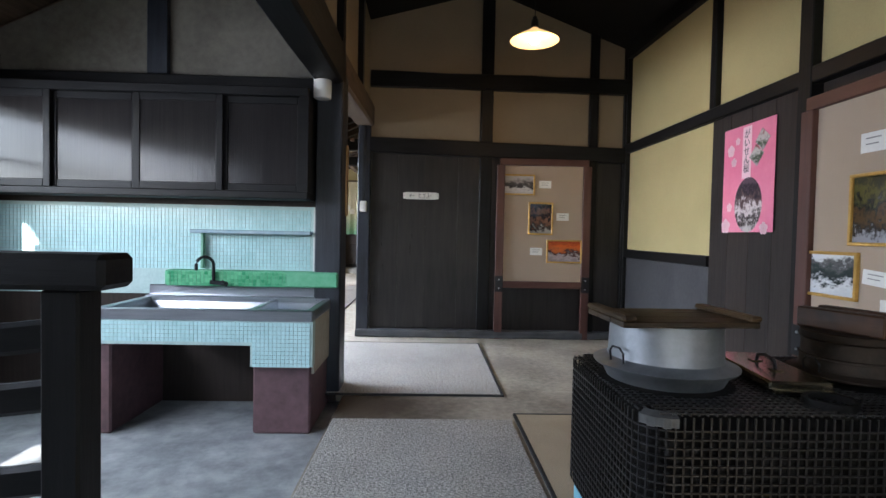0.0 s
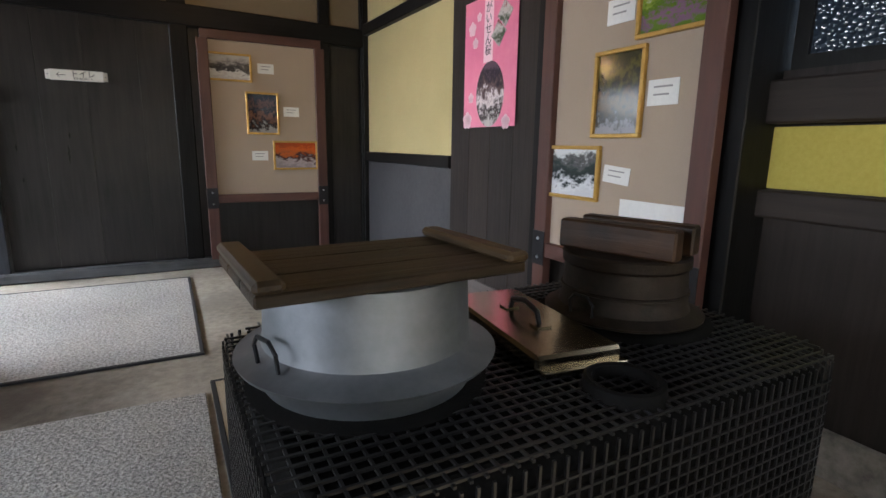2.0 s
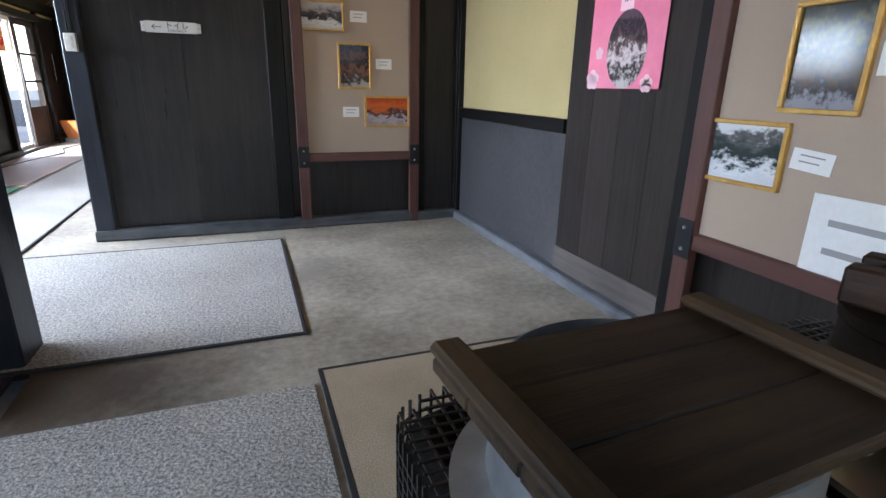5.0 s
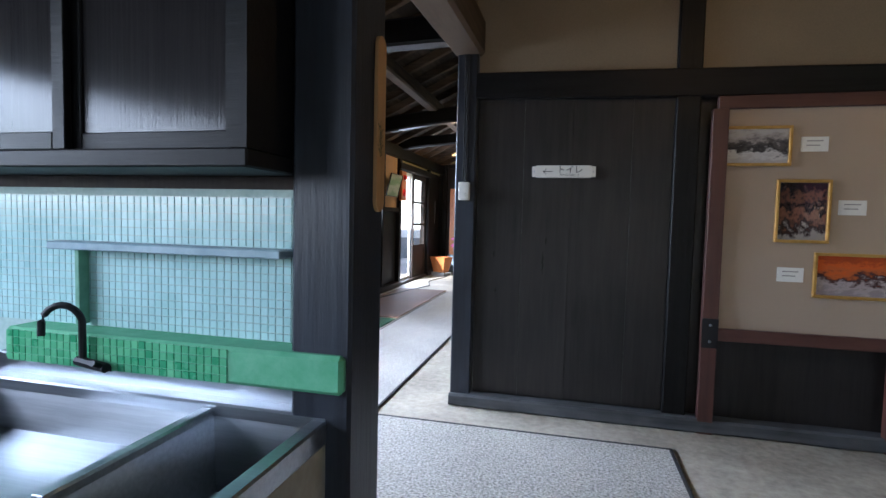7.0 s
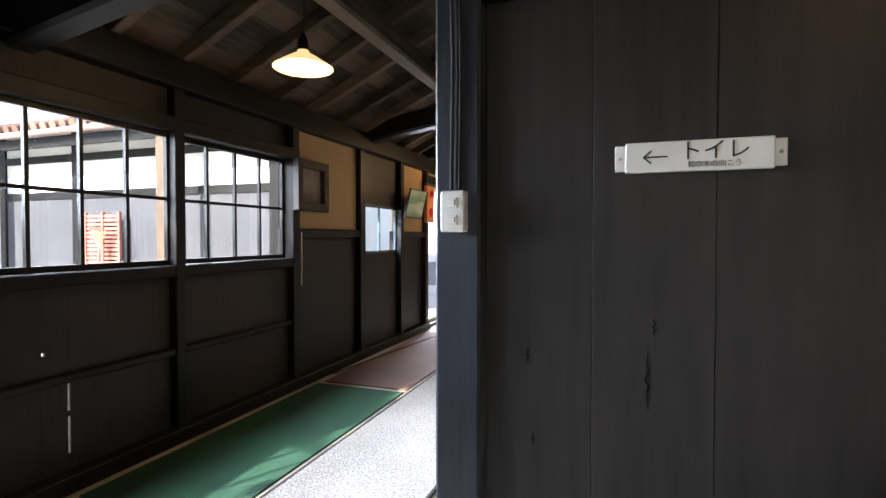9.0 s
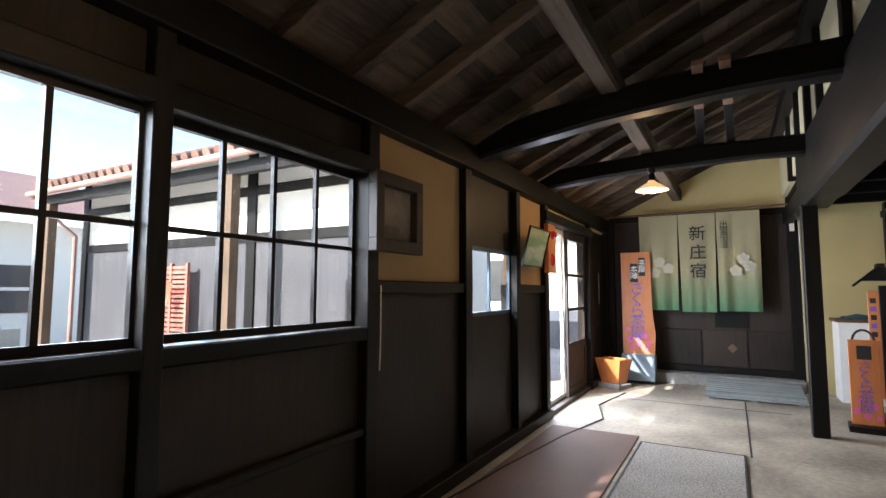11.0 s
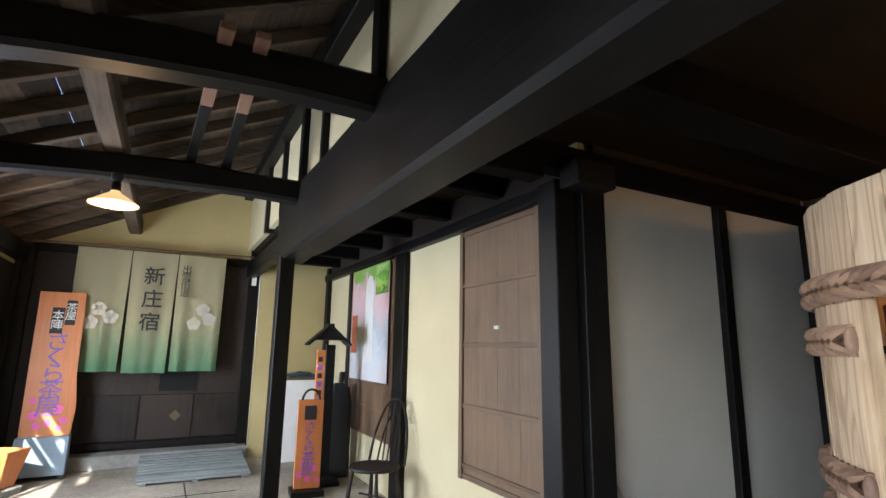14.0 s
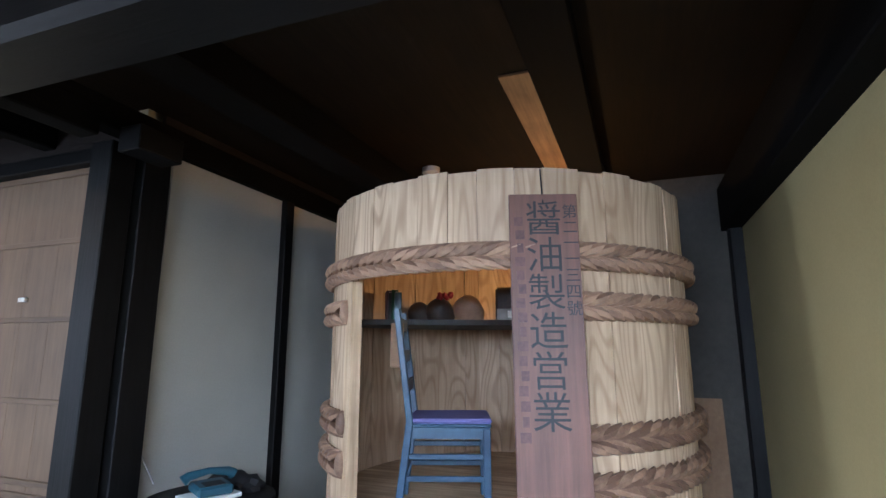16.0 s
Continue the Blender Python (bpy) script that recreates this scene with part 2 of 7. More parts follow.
PALEPINK = mat("pale_pink_print", (0.9, 0.6, 0.66), 0.5)
ORANGEWOOD = rich("orange_varnished_board", (0.42, 0.13, 0.035), (0.6, 0.22, 0.07), (0.35, 0.5), GRAIN["z"], 30, 2, 0.08)
PURPLE = mat("violet_sign_paint", (0.16, 0.09, 0.42), 0.5)
MAGENTA = mat("magenta_sign_paint", (0.75, 0.12, 0.4), 0.5)
REDLAMP = mat("red_plastic_lens", (0.55, 0.02, 0.02), 0.25)
BLUEPAINT = rich("dark_blue_painted_wood", (0.012, 0.03, 0.06), (0.03, 0.075, 0.13), (0.35, 0.5), (1, 1, 1), 30, 4, 0.05)
VIOLETCLOTH = rich("lilac_seat_cloth", (0.1, 0.09, 0.24), (0.17, 0.16, 0.36), (0.8, 0.95), (1, 1, 1), 200, 4, 0.2)
ROPE = rich("plaited_bamboo", (0.12, 0.065, 0.04), (0.34, 0.21, 0.13), (0.5, 0.75), (1, 1, 1), 24, 5, 0.3, island=0.35)
PLAQUE = rich("weathered_red_plaque", (0.06, 0.026, 0.017), (0.18, 0.078, 0.05), (0.4, 0.65), GRAIN["z"], 26, 2.2, 0.15)
RAMPWOOD = rich("weathered_grey_decking", (0.14, 0.16, 0.16), (0.3, 0.33, 0.33), (0.6, 0.85), GRAIN["x"], 30, 2, 0.2, island=0.2)
STONE = rich("grey_step_stone", (0.16, 0.16, 0.15), (0.32, 0.32, 0.3), (0.7, 0.9), (1, 1, 1), 20, 2, 0.3)
GRAVEL = rich("pale_gravel_ground", (0.3, 0.28, 0.25), (0.52, 0.5, 0.46), (0.85, 1), (1, 1, 1), 12, 0.5, 0.4)
WHITEWALL = rich("white_lime_wall", (0.74, 0.71, 0.62), (0.85, 0.83, 0.76), (0.85, 0.95), (1, 1, 1), 30, 0.8, 0.05)
ROOFTILE = rich("red_brown_roof_tile", (0.16, 0.085, 0.06), (0.3, 0.17, 0.12), (0.3, 0.6), (1, 1, 1), 12, 1, 0.1, island=0.3)
REDSHUTTER = rich("faded_red_shutter", (0.36, 0.1, 0.07), (0.5, 0.17, 0.12), (0.6, 0.8), (1, 1, 1), 12, 2, 0.05, island=0.15)
YELLOW = mat("yellow_plastic_crate", (0.75, 0.55, 0.03), 0.4)
CYANBOX = mat("light_blue_plastic", (0.25, 0.5, 0.62), 0.4)
BRIGHTWOOD = rich("new_light_wood", (0.42, 0.26, 0.14), (0.58, 0.4, 0.24), (0.5, 0.7), GRAIN["z"], 30, 2, 0.1)
CARDBOARD = rich("brown_cardboard", (0.2, 0.12, 0.07), (0.3, 0.19, 0.11), (0.8, 0.95), (1, 1, 1), 30, 2, 0.05)
PHONE = mat("dark_teal_plastic", (0.02, 0.07, 0.1), 0.4)
LEATHER = rich("brown_bag_leather", (0.02, 0.014, 0.01), (0.07, 0.045, 0.03), (0.4, 0.6), (1, 1, 1), 40, 6, 0.2)

GLASS = bpy.data.materials.new("clear_window_glass")
GLASS.use_nodes = True
_n, _l = GLASS.node_tree.nodes, GLASS.node_tree.links
_n.remove(_n["Principled BSDF"])
_tr, _gl, _mx = _n.new("ShaderNodeBsdfTransparent"), _n.new("ShaderNodeBsdfGlossy"), _n.new("ShaderNodeMixShader")
_gl.inputs["Roughness"].default_value = 0.02
_mx.inputs[0].default_value = 0.04
_tr.inputs[0].default_value = (0.95, 0.97, 0.96, 1)
_l.new(_tr.outputs[0], _mx.inputs[1]), _l.new(_gl.outputs[0], _mx.inputs[2])
_l.new(_mx.outputs[0], _n["Material Output"].inputs[0])
HAMMERED.use_nodes = True
_n, _l = HAMMERED.node_tree.nodes, HAMMERED.node_tree.links
_n.remove(_n["Principled BSDF"])
_tl, _gl, _mx, _vo, _bp = _n.new("ShaderNodeBsdfTranslucent"), _n.new("ShaderNodeBsdfGlossy"), _n.new("ShaderNodeMixShader"), _n.new("ShaderNodeTexVoronoi"), _n.new("ShaderNodeBump")
_vo.inputs["Scale"].default_value = 55.0
_tl.inputs[0].default_value = (0.07, 0.085, 0.1, 1)
_gl.inputs["Roughness"].default_value = 0.12
_mx.inputs[0].default_value = 0.12
_bp.inputs["Strength"].default_value, _bp.inputs["Distance"].default_value = 0.6, 0.01
_co = _n.new("ShaderNodeTexCoord")
_l.new(_co.outputs["Object"], _vo.inputs["Vector"]), _l.new(_vo.outputs["Distance"], _bp.inputs["Height"])
_l.new(_bp.outputs[0], _tl.inputs["Normal"]), _l.new(_bp.outputs[0], _gl.inputs["Normal"])
_l.new(_tl.outputs[0], _mx.inputs[1]), _l.new(_gl.outputs[0], _mx.inputs[2])
_l.new(_mx.outputs[0], _n["Material Output"].inputs[0])
FLUTED = rich("fluted_frosted_glass", (0.012, 0.011, 0.011), (0.03, 0.027, 0.027), (0.1, 0.18), (1, 1, 0.02), 110, 1.4, 0.1)
dull(FLUTED, 0.22)
BULB = bpy.data.materials.new("glowing_bulb")
BULB.use_nodes = True
_b = BULB.node_tree.nodes["Principled BSDF"]
_b.inputs["Emission Color"].default_value, _b.inputs["Emission Strength"].default_value = (1.0, 0.66, 0.3, 1), 6.0
SHADE = mat("milk_glass_shade", (0.72, 0.5, 0.26), 0.3)
SHADE.node_tree.nodes["Principled BSDF"].inputs["Emission Color"].default_value = (1.0, 0.6, 0.24, 1)
SHADE.node_tree.nodes["Principled BSDF"].inputs["Emission Strength"].default_value = 0.22


# ---- building helpers ----
def thing(name, place=(0, 0, 0), label="", category="", group="", kind="", rz=0.0):
    o = new(name)
    o.empty_display_size = 0.1
    o.matrix_basis = pose(*place, 0, 0, rz)
    return tagged(o, label, category, group, kind)


def mesh_of(name, bm, material, smooth=False):
    me = bpy.data.meshes.new(name)
    bmesh.ops.recalc_face_normals(bm, faces=bm.faces)
    bm.to_mesh(me)
    bm.free()
    me.materials.append(material)
    if smooth:
        me.shade_smooth()
        me.set_sharp_from_angle(angle=radians(38))
    return me


def part(name, bm, material, parent=None, label="", smooth=False, m=None):
    o = new(name, mesh_of(name, bm, material, smooth))
    o.parent = parent
    if m is not None:
        o.matrix_basis = m
    return tagged(o, label)


def solid(name, bm, material, label="", category="", kind="", group="", smooth=False):
    return tagged(part(name, bm, material, smooth=smooth), label, category, group, kind)


def grouped(name, piece, bm, material, label, category, kind, smooth=False):
    """A setting thing whose separate timbers are parts of their own."""
    o = thing(name, label=label, category=category, kind=kind)
    bm.verts.index_update()
    seen = set()
    for v in bm.verts:
        if v.index in seen:
            continue
        todo, isle = [v], []
        seen.add(v.index)
        while todo:
            w = todo.pop()
            isle.append(w)
            for e in w.link_edges:
                u = e.other_vert(w)
                if u.index not in seen:
                    seen.add(u.index)
                    todo.append(u)
        one = bmesh.new()
        made = {w: one.verts.new(w.co) for w in isle}
        for f in {f for w in isle for f in w.link_faces}:
            one.faces.new([made[w] for w in f.verts])
        part(piece, one, material, o, smooth=smooth)
    bm.free()
    return o


def box(bm, x0, x1, y0, y1, z0, z1, bev=0.0, m=None):
    r = bmesh.ops.create_cube(bm, size=1.0)
    vs = r["verts"]
    bmesh.ops.transform(bm, matrix=Matrix.LocRotScale(((x0 + x1) / 2, (y0 + y1) / 2, (z0 + z1) / 2), None, (x1 - x0, y1 - y0, z1 - z0)), verts=vs)
    if bev:
        es = list({e for v in vs for e in v.link_edges})
        out = bmesh.ops.bevel(bm, geom=es, offset=bev, segments=1, affect="EDGES")
        vs = list({v for f in out["faces"] for v in f.verts} | {v for v in vs if v.is_valid})
    if m is not None:
        bmesh.ops.transform(bm, matrix=m, verts=vs)
    return bm


def B(*a, bev=0.0, m=None):
    return box(bmesh.new(), *a, bev=bev, m=m)


def beam(bm, a, b, w, h, bev=0.008, sag=0.0, steps=1, wob=0.0):
    """A timber from a to b (middle line), w wide and h high, perhaps bowed upward and uneven."""
    a, b = Vector(a), Vector(b)
    along = (b - a).normalized()
    side = along.cross(Vector((0, 0, 1)))
    side = side.normalized() if side.length > 1e-4 else Vector((1, 0, 0))
    up = side.cross(along).normalized()
    rings = []
    for i in range(steps + 1):
        f = i / steps
        c = a.lerp(b, f) + up * (sag * 4 * f * (1 - f))
        k = 1 + wob * noise.noise(c * 2.3)
        cw, ch = w / 2 * k, h / 2 * k
        pts = [(-cw, -ch + bev), (-cw + bev, -ch), (cw - bev, -ch), (cw, -ch + bev), (cw, ch - bev), (cw - bev, ch), (-cw + bev, ch), (-cw, ch - bev)]
        rings.append([bm.verts.new(c + side * p + up * q) for p, q in pts])
    for r0, r1 in zip(rings, rings[1:]):
        for i in range(8):
            bm.faces.new((r0[i], r0[(i + 1) % 8], r1[(i + 1) % 8], r1[i]))
    bm.faces.new(rings[0][::-1])
    bm.faces.new(rings[-1])
    return bm


def lathe(bm, profile, n=40, centre=(0, 0, 0)):
    """Turns (radius, z) points about the z axis."""
    cx, cy, cz = centre
    rings = [[bm.verts.new((cx + r * math.cos(2 * math.pi * i / n), cy + r * math.sin(2 * math.pi * i / n), cz + z)) for i in range(n)] for r, z in profile]
    for r0, r1 in zip(rings, rings[1:]):
        for i in range(n):
            bm.faces.new((r0[i], r0[(i + 1) % n], r1[(i + 1) % n], r1[i]))
    return rings


def tube(bm, pts, r, n=8):
    pts = [Vector(p) for p in pts]
    rings = []
    for i, p in enumerate(pts):
        d = (pts[min(i + 1, len(pts) - 1)] - pts[max(i - 1, 0)]).normalized()
        s = d.cross(Vector((0.13, 0.21, 0.97)))
        s = s.normalized() if s.length > 1e-3 else Vector((1, 0, 0))
        u = s.cross(d)
        rr = r[i] if isinstance(r, (list, tuple)) else r
        rings.append([bm.verts.new(p + (s * math.cos(2 * math.pi * k / n) + u * math.sin(2 * math.pi * k / n)) * rr) for k in range(n)])
    for r0, r1 in zip(rings, rings[1:]):
        for i in range(n):
            bm.faces.new((r0[i], r0[(i + 1) % n], r1[(i + 1) % n], r1[i]))
    bm.faces.new(rings[0][::-1])
    bm.faces.new(rings[-1])
    return bm


def prism(bm, outline, y0, y1):
    """An outline of (x, z) points carried from y0 to y1."""
    a = [bm.verts.new((x, y0, z)) for x, z in outline]
    b = [bm.verts.new((x, y1, z)) for x, z in outline]
    bm.faces.new(a)
    bm.faces.new(b[::-1])
    for i in range(len(a)):
        j = (i + 1) % len(a)
        bm.faces.new((a[i], b[i], b[j], a[j]))
    return bm


def lettering(name, text, size, material, parent, m, depth=0.0015, spacing=1.0, line=1.0, bold=0.0):
    c = bpy.data.curves.new(name, "FONT")
    c.body, c.size, c.extrude, c.align_x, c.align_y = text, size, depth, "CENTER", "CENTER"
    c.space_character, c.space_line, c.resolution_u, c.offset = spacing, line, 8, bold * size
    tmp = bpy.data.objects.new(name, c)
    scene.collection.objects.link(tmp)
    bpy.context.view_layer.update()
    me = bpy.data.meshes.new_from_object(tmp.evaluated_get(bpy.context.evaluated_depsgraph_get()))
    bpy.data.objects.remove(tmp)
    me.materials.clear()
    me.materials.append(material)
    o = new(name, me)
    o.parent = parent
    o.matrix_basis = m
    return o


FACING = {"south": 0.0, "east": 90.0, "north": 180.0, "west": 270.0}


# ---- setting ----
WX, NY, EX, KN = -3.13, 15.05, 2.33, 5.93


def roof_z(x):
    return 2.58 + 0.47 * (x + 3.13)


solid("ground", B(-400, 400, -400, 400, -0.9, -0.32), GRAVEL, "pale gravel yard around the house", "ground", "structure")
bm = bmesh.new()
box(bm, -0.56, 3.3, -2.6, 3.9, -0.3, 0.0)
box(bm, -3.25, 3.3, 3.9, 15.3, -0.3, 0.0)
solid("floor", bm, CONCRETE, "worn grey concrete floor with stains", "floor", "structure")
solid("floor_washing_place", B(-3.25, -0.56, -2.6, 3.9, -0.3, -0.1), PALECON, "pale damp concrete floor by the sink", "floor", "structure")

# west wall: boards below, windows, plaster fields, posts
bm = bmesh.new()
for y0, y1, z0, z1 in ((-2.6, 0.0, -0.3, 2.6), (0.0, 3.4, -0.3, 1.25), (0.0, 3.4, 2.1, 2.6), (3.4, 4.1, -0.3, 2.6), (4.1, 5.7, -0.3, 1.21), (4.1, 5.7, 2.11, 2.6), (5.7, 5.87, -0.3, 2.6), (5.87, 8.36, 2.11, 2.6),
                       (8.36, 9.72, -0.3, 1.48), (9.72, 10.72, -0.3, 1.2), (9.72, 10.72, 1.8, 2.6), (10.72, 11.72, -0.3, 1.48), (11.72, 13.62, -0.3, 0.05), (11.72, 13.62, 2.22, 2.36), (13.62, 15.2, -0.3, 2.6)):
    box(bm, WX - 0.13, WX - 0.02, y0, y1, z0, z1)
for y0, y1, z0, z1 in ((5.87, 6.246, -0.3, 1.21), (6.246, 6.264, -0.3, 0.762), (6.246, 6.264, 0.782, 1.21), (6.264, 6.379, -0.3, 1.21), (6.379, 6.3925, -0.3, 0.19), (6.379, 6.3925, 0.40, 0.43), (6.379, 6.3925, 0.585, 1.21), (6.3925, 8.36, -0.3, 1.21)):
    box(bm, WX - 0.04, WX - 0.02, y0, y1, z0, z1)
solid("wall_west", bm, BROWN["z"], "dark stained board wall with windows and a doorway", "wall", "structure")
bm = bmesh.new()
box(bm, WX - 0.12, WX - 0.012, 8.42, 9.68, 1.48, 2.6)
box(bm, WX - 0.12, WX - 0.012, 10.76, 11.68, 1.48, 2.6)
solid("wall_west_plaster", bm, ORANGE, "tan plaster field between dark posts", "wall", "structure")
solid("wall_west_plaster_door", B(WX - 0.12, WX - 0.012, 11.72, 15.0, 2.36, 2.6), OCHRE, "ochre plaster field over the doorway", "wall", "structure")
bm = bmesh.new()
for y, w in ((3.95, 0.12), (5.81, 0.12), (7.10, 0.08), (8.40, 0.1), (9.66, 0.12), (10.76, 0.1), (11.66, 0.12), (13.72, 0.12), (14.95, 0.14)):
    box(bm, WX - 0.06, WX + 0.05, y - w / 2, y + w / 2, 0.0, 2.42, 0.006)
grouped("posts_west", "post", bm, BLACK["z"], "black stained wooden wall posts", "post", "structure")
bm = bmesh.new()
beam(bm, (WX + 0.01, 3.9, 2.50), (WX + 0.01, 15.0, 2.50), 0.16, 0.2)
beam(bm, (WX + 0.02, 11.6, 2.28), (WX + 0.02, 13.8, 2.28), 0.1, 0.12)
beam(bm, (WX, 5.8, 2.16), (WX, 8.45, 2.16), 0.1, 0.1)
beam(bm, (WX, 5.8, 1.17), (WX, 8.45, 1.17), 0.09, 0.08)
beam(bm, (WX, 8.4, 1.44), (WX, 9.66, 1.44), 0.07, 0.08)
beam(bm, (WX, 10.76, 1.44), (WX, 11.66, 1.44), 0.07, 0.08)
beam(bm, (WX + 0.02, 3.95, 0.05), (WX + 0.02, 11.7, 0.05), 0.12, 0.1)
beam(bm, (WX + 0.02, 13.6, 0.05), (WX + 0.02, 15.0, 0.05), 0.12, 0.1)
beam(bm, (WX + 0.005, 3.95, 0.62), (WX + 0.005, 8.4, 0.62), 0.05, 0.045)
grouped("beams_west", "beam", bm, BLACK["y"], "black stained plates and rails along the wall", "beam", "structure")

# north end wall of the hall
bm = bmesh.new()
box(bm, -3.2, -0.40, NY, NY + 0.12, -0.3, 2.62)
solid("wall_north", bm, BROWN["z"], "dark board wall behind the door curtain", "wall", "structure")
bm = bmesh.new()
prism(bm, [(-3.2, 2.62), (-0.40, 2.62), (-0.40, 3.86), (-3.2, 2.5 + 0.1)], NY - 0.01, NY + 0.12)
solid("wall_north_plaster", bm, OCHRE, "ochre plaster gable above the boards", "wall", "structure")
bm = bmesh.new()
box(bm, -0.52, -0.38, NY - 0.10, NY + 0.02, 0, 3.85, 0.006)
box(bm, -3.12, -2.98, NY - 0.09, NY + 0.02, 0, 2.65, 0.006)
box(bm, -2.98, -0.52, NY - 0.05, NY + 0.01, 2.56, 2.66, 0.006)
box(bm, -2.98, -0.52, NY - 0.06, NY + 0.01, 0.18, 0.26, 0.006)
grouped("posts_north", "post", bm, BLACK["z"], "black posts and rail of the end wall", "post", "structure")
solid("step_north", B(-2.4, -0.4, 14.72, NY, 0, 0.16, bev=0.012), STONE, "grey stone step under the board wall", "step", "structure")

# hall east side: low ceiling, board doors and plaster
HX = 0.60
bm = bmesh.new()
box(bm, HX, HX + 0.1, 9.5, 14.8, -0.3, 2.75)
solid("wall_hall_east", bm, CREAM, "cream plaster wall between black posts", "wall", "structure")
solid("wall_hall_end", B(-0.38, 0.7, 14.8, 14.95, -0.3, 2.75), OCHRE, "ochre plaster wall at the end of the hall", "wall", "structure")
bm = bmesh.new()
box(bm, HX - 0.22, HX - 0.07, 9.46, 9.62, 0, 2.44, 0.006)
box(bm, HX - 0.05, HX + 0.13, 9.42, 9.58, 0, 2.5, 0.006)
box(bm, HX - 0.06, HX + 0.05, 11.92, 12.16, 0, 2.5, 0.006)
box(bm, HX - 0.05, HX + 0.05, 13.62, 13.72, 0, 2.5, 0.006)
box(bm, HX - 0.06, HX + 0.02, 14.68, 14.8, 0, 2.6, 0.006)
grouped("posts_hall_east", "post", bm, BLACK["z"], "black posts of the hall wall", "post", "structure")
bm = bmesh.new()
beam(bm, (HX - 0.03, 9.5, 2.45), (HX - 0.03, 14.8, 2.45), 0.1, 0.09)
grouped("beams_hall_east", "beam", bm, BLACK["y"], "black lintel along the hall wall", "beam", "structure")
# the great beam with its end post, and the plaster above it
bm = bmesh.new()
beam(bm, (-0.48, 5.95, 2.52), (-0.48, 12.42, 2.57), 0.28, 0.60, 0.03, 0.0, 14, 0.05)
solid("great_beam", bm, BLACK["y"], "massive black hewn beam carrying the upper wall", "beam", "structure", smooth=True)
solid("post_hall", B(-0.62, -0.48, 12.2, 12.34, 0, 2.3, bev=0.008), BLACK["z"], "square black post under the great beam", "post", "structure")
solid("wall_upper", B(-0.56, -0.44, 6.0, 15.05, 2.8, 3.95), CREAM, "cream plaster wall above the great beam", "wall", "structure")
bm = bmesh.new()
for y, w in ((6.05, 0.12), (7.3, 0.08), (8.6, 0.08), (9.83, 0.12), (10.95, 0.07), (11.65, 0.12), (12.5, 0.07), (13.4, 0.07)):
    box(bm, -0.61, -0.45, y - w / 2, y + w / 2, 2.75, 3.9, 0.005)
grouped("studs_upper", "stud", bm, BLACK["z"], "black studs in the upper plaster wall", "post", "structure")
bm = bmesh.new()
beam(bm, (-0.62, 6.0, 3.62), (-0.62, 15.0, 3.62), 0.12, 0.16)
beam(bm, (-0.5, 12.4, 2.50), (-0.5, 15.0, 2.50), 0.12, 0.2)
grouped("beams_upper", "beam", bm, BLACK["y"], "black plates above the great beam", "beam", "structure")

# alcove with the barrel
solid("wall_alcove_north", B(0.65, 3.2, 9.5, 9.62, -0.3, 2.75), GREYWALL, "pale grey plaster wall of the alcove", "wall", "structure")
# Plaster here is coloured darker for the shade beside the barrel.
solid("wall_alcove_east", B(3.1, 3.22, 5.9, 9.62, -0.3, 2.75), rich("shade_dark_plaster", (0.03, 0.027, 0.023), (0.09, 0.082, 0.07), (0.85, 0.95), (1, 1, 1), 20, 1.3, 0.1, mix=0.3), "plaster wall behind the barrel, darkened for shade", "wall", "structure")
solid("wall_alcove_south", B(-0.62, 3.2, 5.99, 6.06, -0.3, 2.75), OCHRE, "ochre plaster back of the kitchen wall", "wall", "structure")
bm = bmesh.new()
box(bm, 1.86, 1.96, 9.45, 9.51, 0, 2.55, 0.006)
box(bm, 2.98, 3.12, 6.03, 6.15, 0, 2.6, 0.006)
box(bm, 2.98, 3.12, 9.4, 9.52, 0, 2.6, 0.006)
grouped("posts_alcove", "post", bm, BLACK["z"], "thin black posts of the alcove walls", "post", "structure")
bm = bmesh.new()
beam(bm, (-0.4, 8.72, 2.62), (3.1, 8.62, 2.62), 0.24, 0.2)
beam(bm, (-0.4, 7.17, 2.665), (3.1, 7.15, 2.665), 0.24, 0.11)
beam(bm, (-0.4, 9.5, 2.57), (3.1, 9.5, 2.57), 0.12, 0.16)
beam(bm, (-0.4, 6.12, 2.42), (3.1, 6.12, 2.42), 0.14, 0.36)
for y in (10.3, 11.1, 11.9, 12.7, 13.5, 14.3):
    beam(bm, (-0.4, y, 2.63), (HX, y, 2.63), 0.11, 0.14)
beam(bm, (0.28, 9.5, 2.5), (-0.4, 9.5, 2.5), 0.14, 0.16)
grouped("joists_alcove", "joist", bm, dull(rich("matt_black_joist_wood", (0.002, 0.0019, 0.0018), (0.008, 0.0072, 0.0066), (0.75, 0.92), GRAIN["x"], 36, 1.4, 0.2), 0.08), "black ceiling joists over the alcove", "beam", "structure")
solid("board_hall_east", B(HX - 0.02, HX - 0.003, 9.6, 14.68, 2.48, 2.715), BROWN["y"], "dark board above the lintel", "board", "structure")
solid("board_alcove_north", B(0.7, 3.0, 9.47, 9.497, 2.62, 2.715), BROWN["x"], "dark board above the alcove wall", "board", "structure")
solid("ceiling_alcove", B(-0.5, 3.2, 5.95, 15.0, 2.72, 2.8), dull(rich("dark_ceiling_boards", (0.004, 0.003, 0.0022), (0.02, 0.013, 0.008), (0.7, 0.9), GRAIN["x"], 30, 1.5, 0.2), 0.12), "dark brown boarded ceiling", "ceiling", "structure")

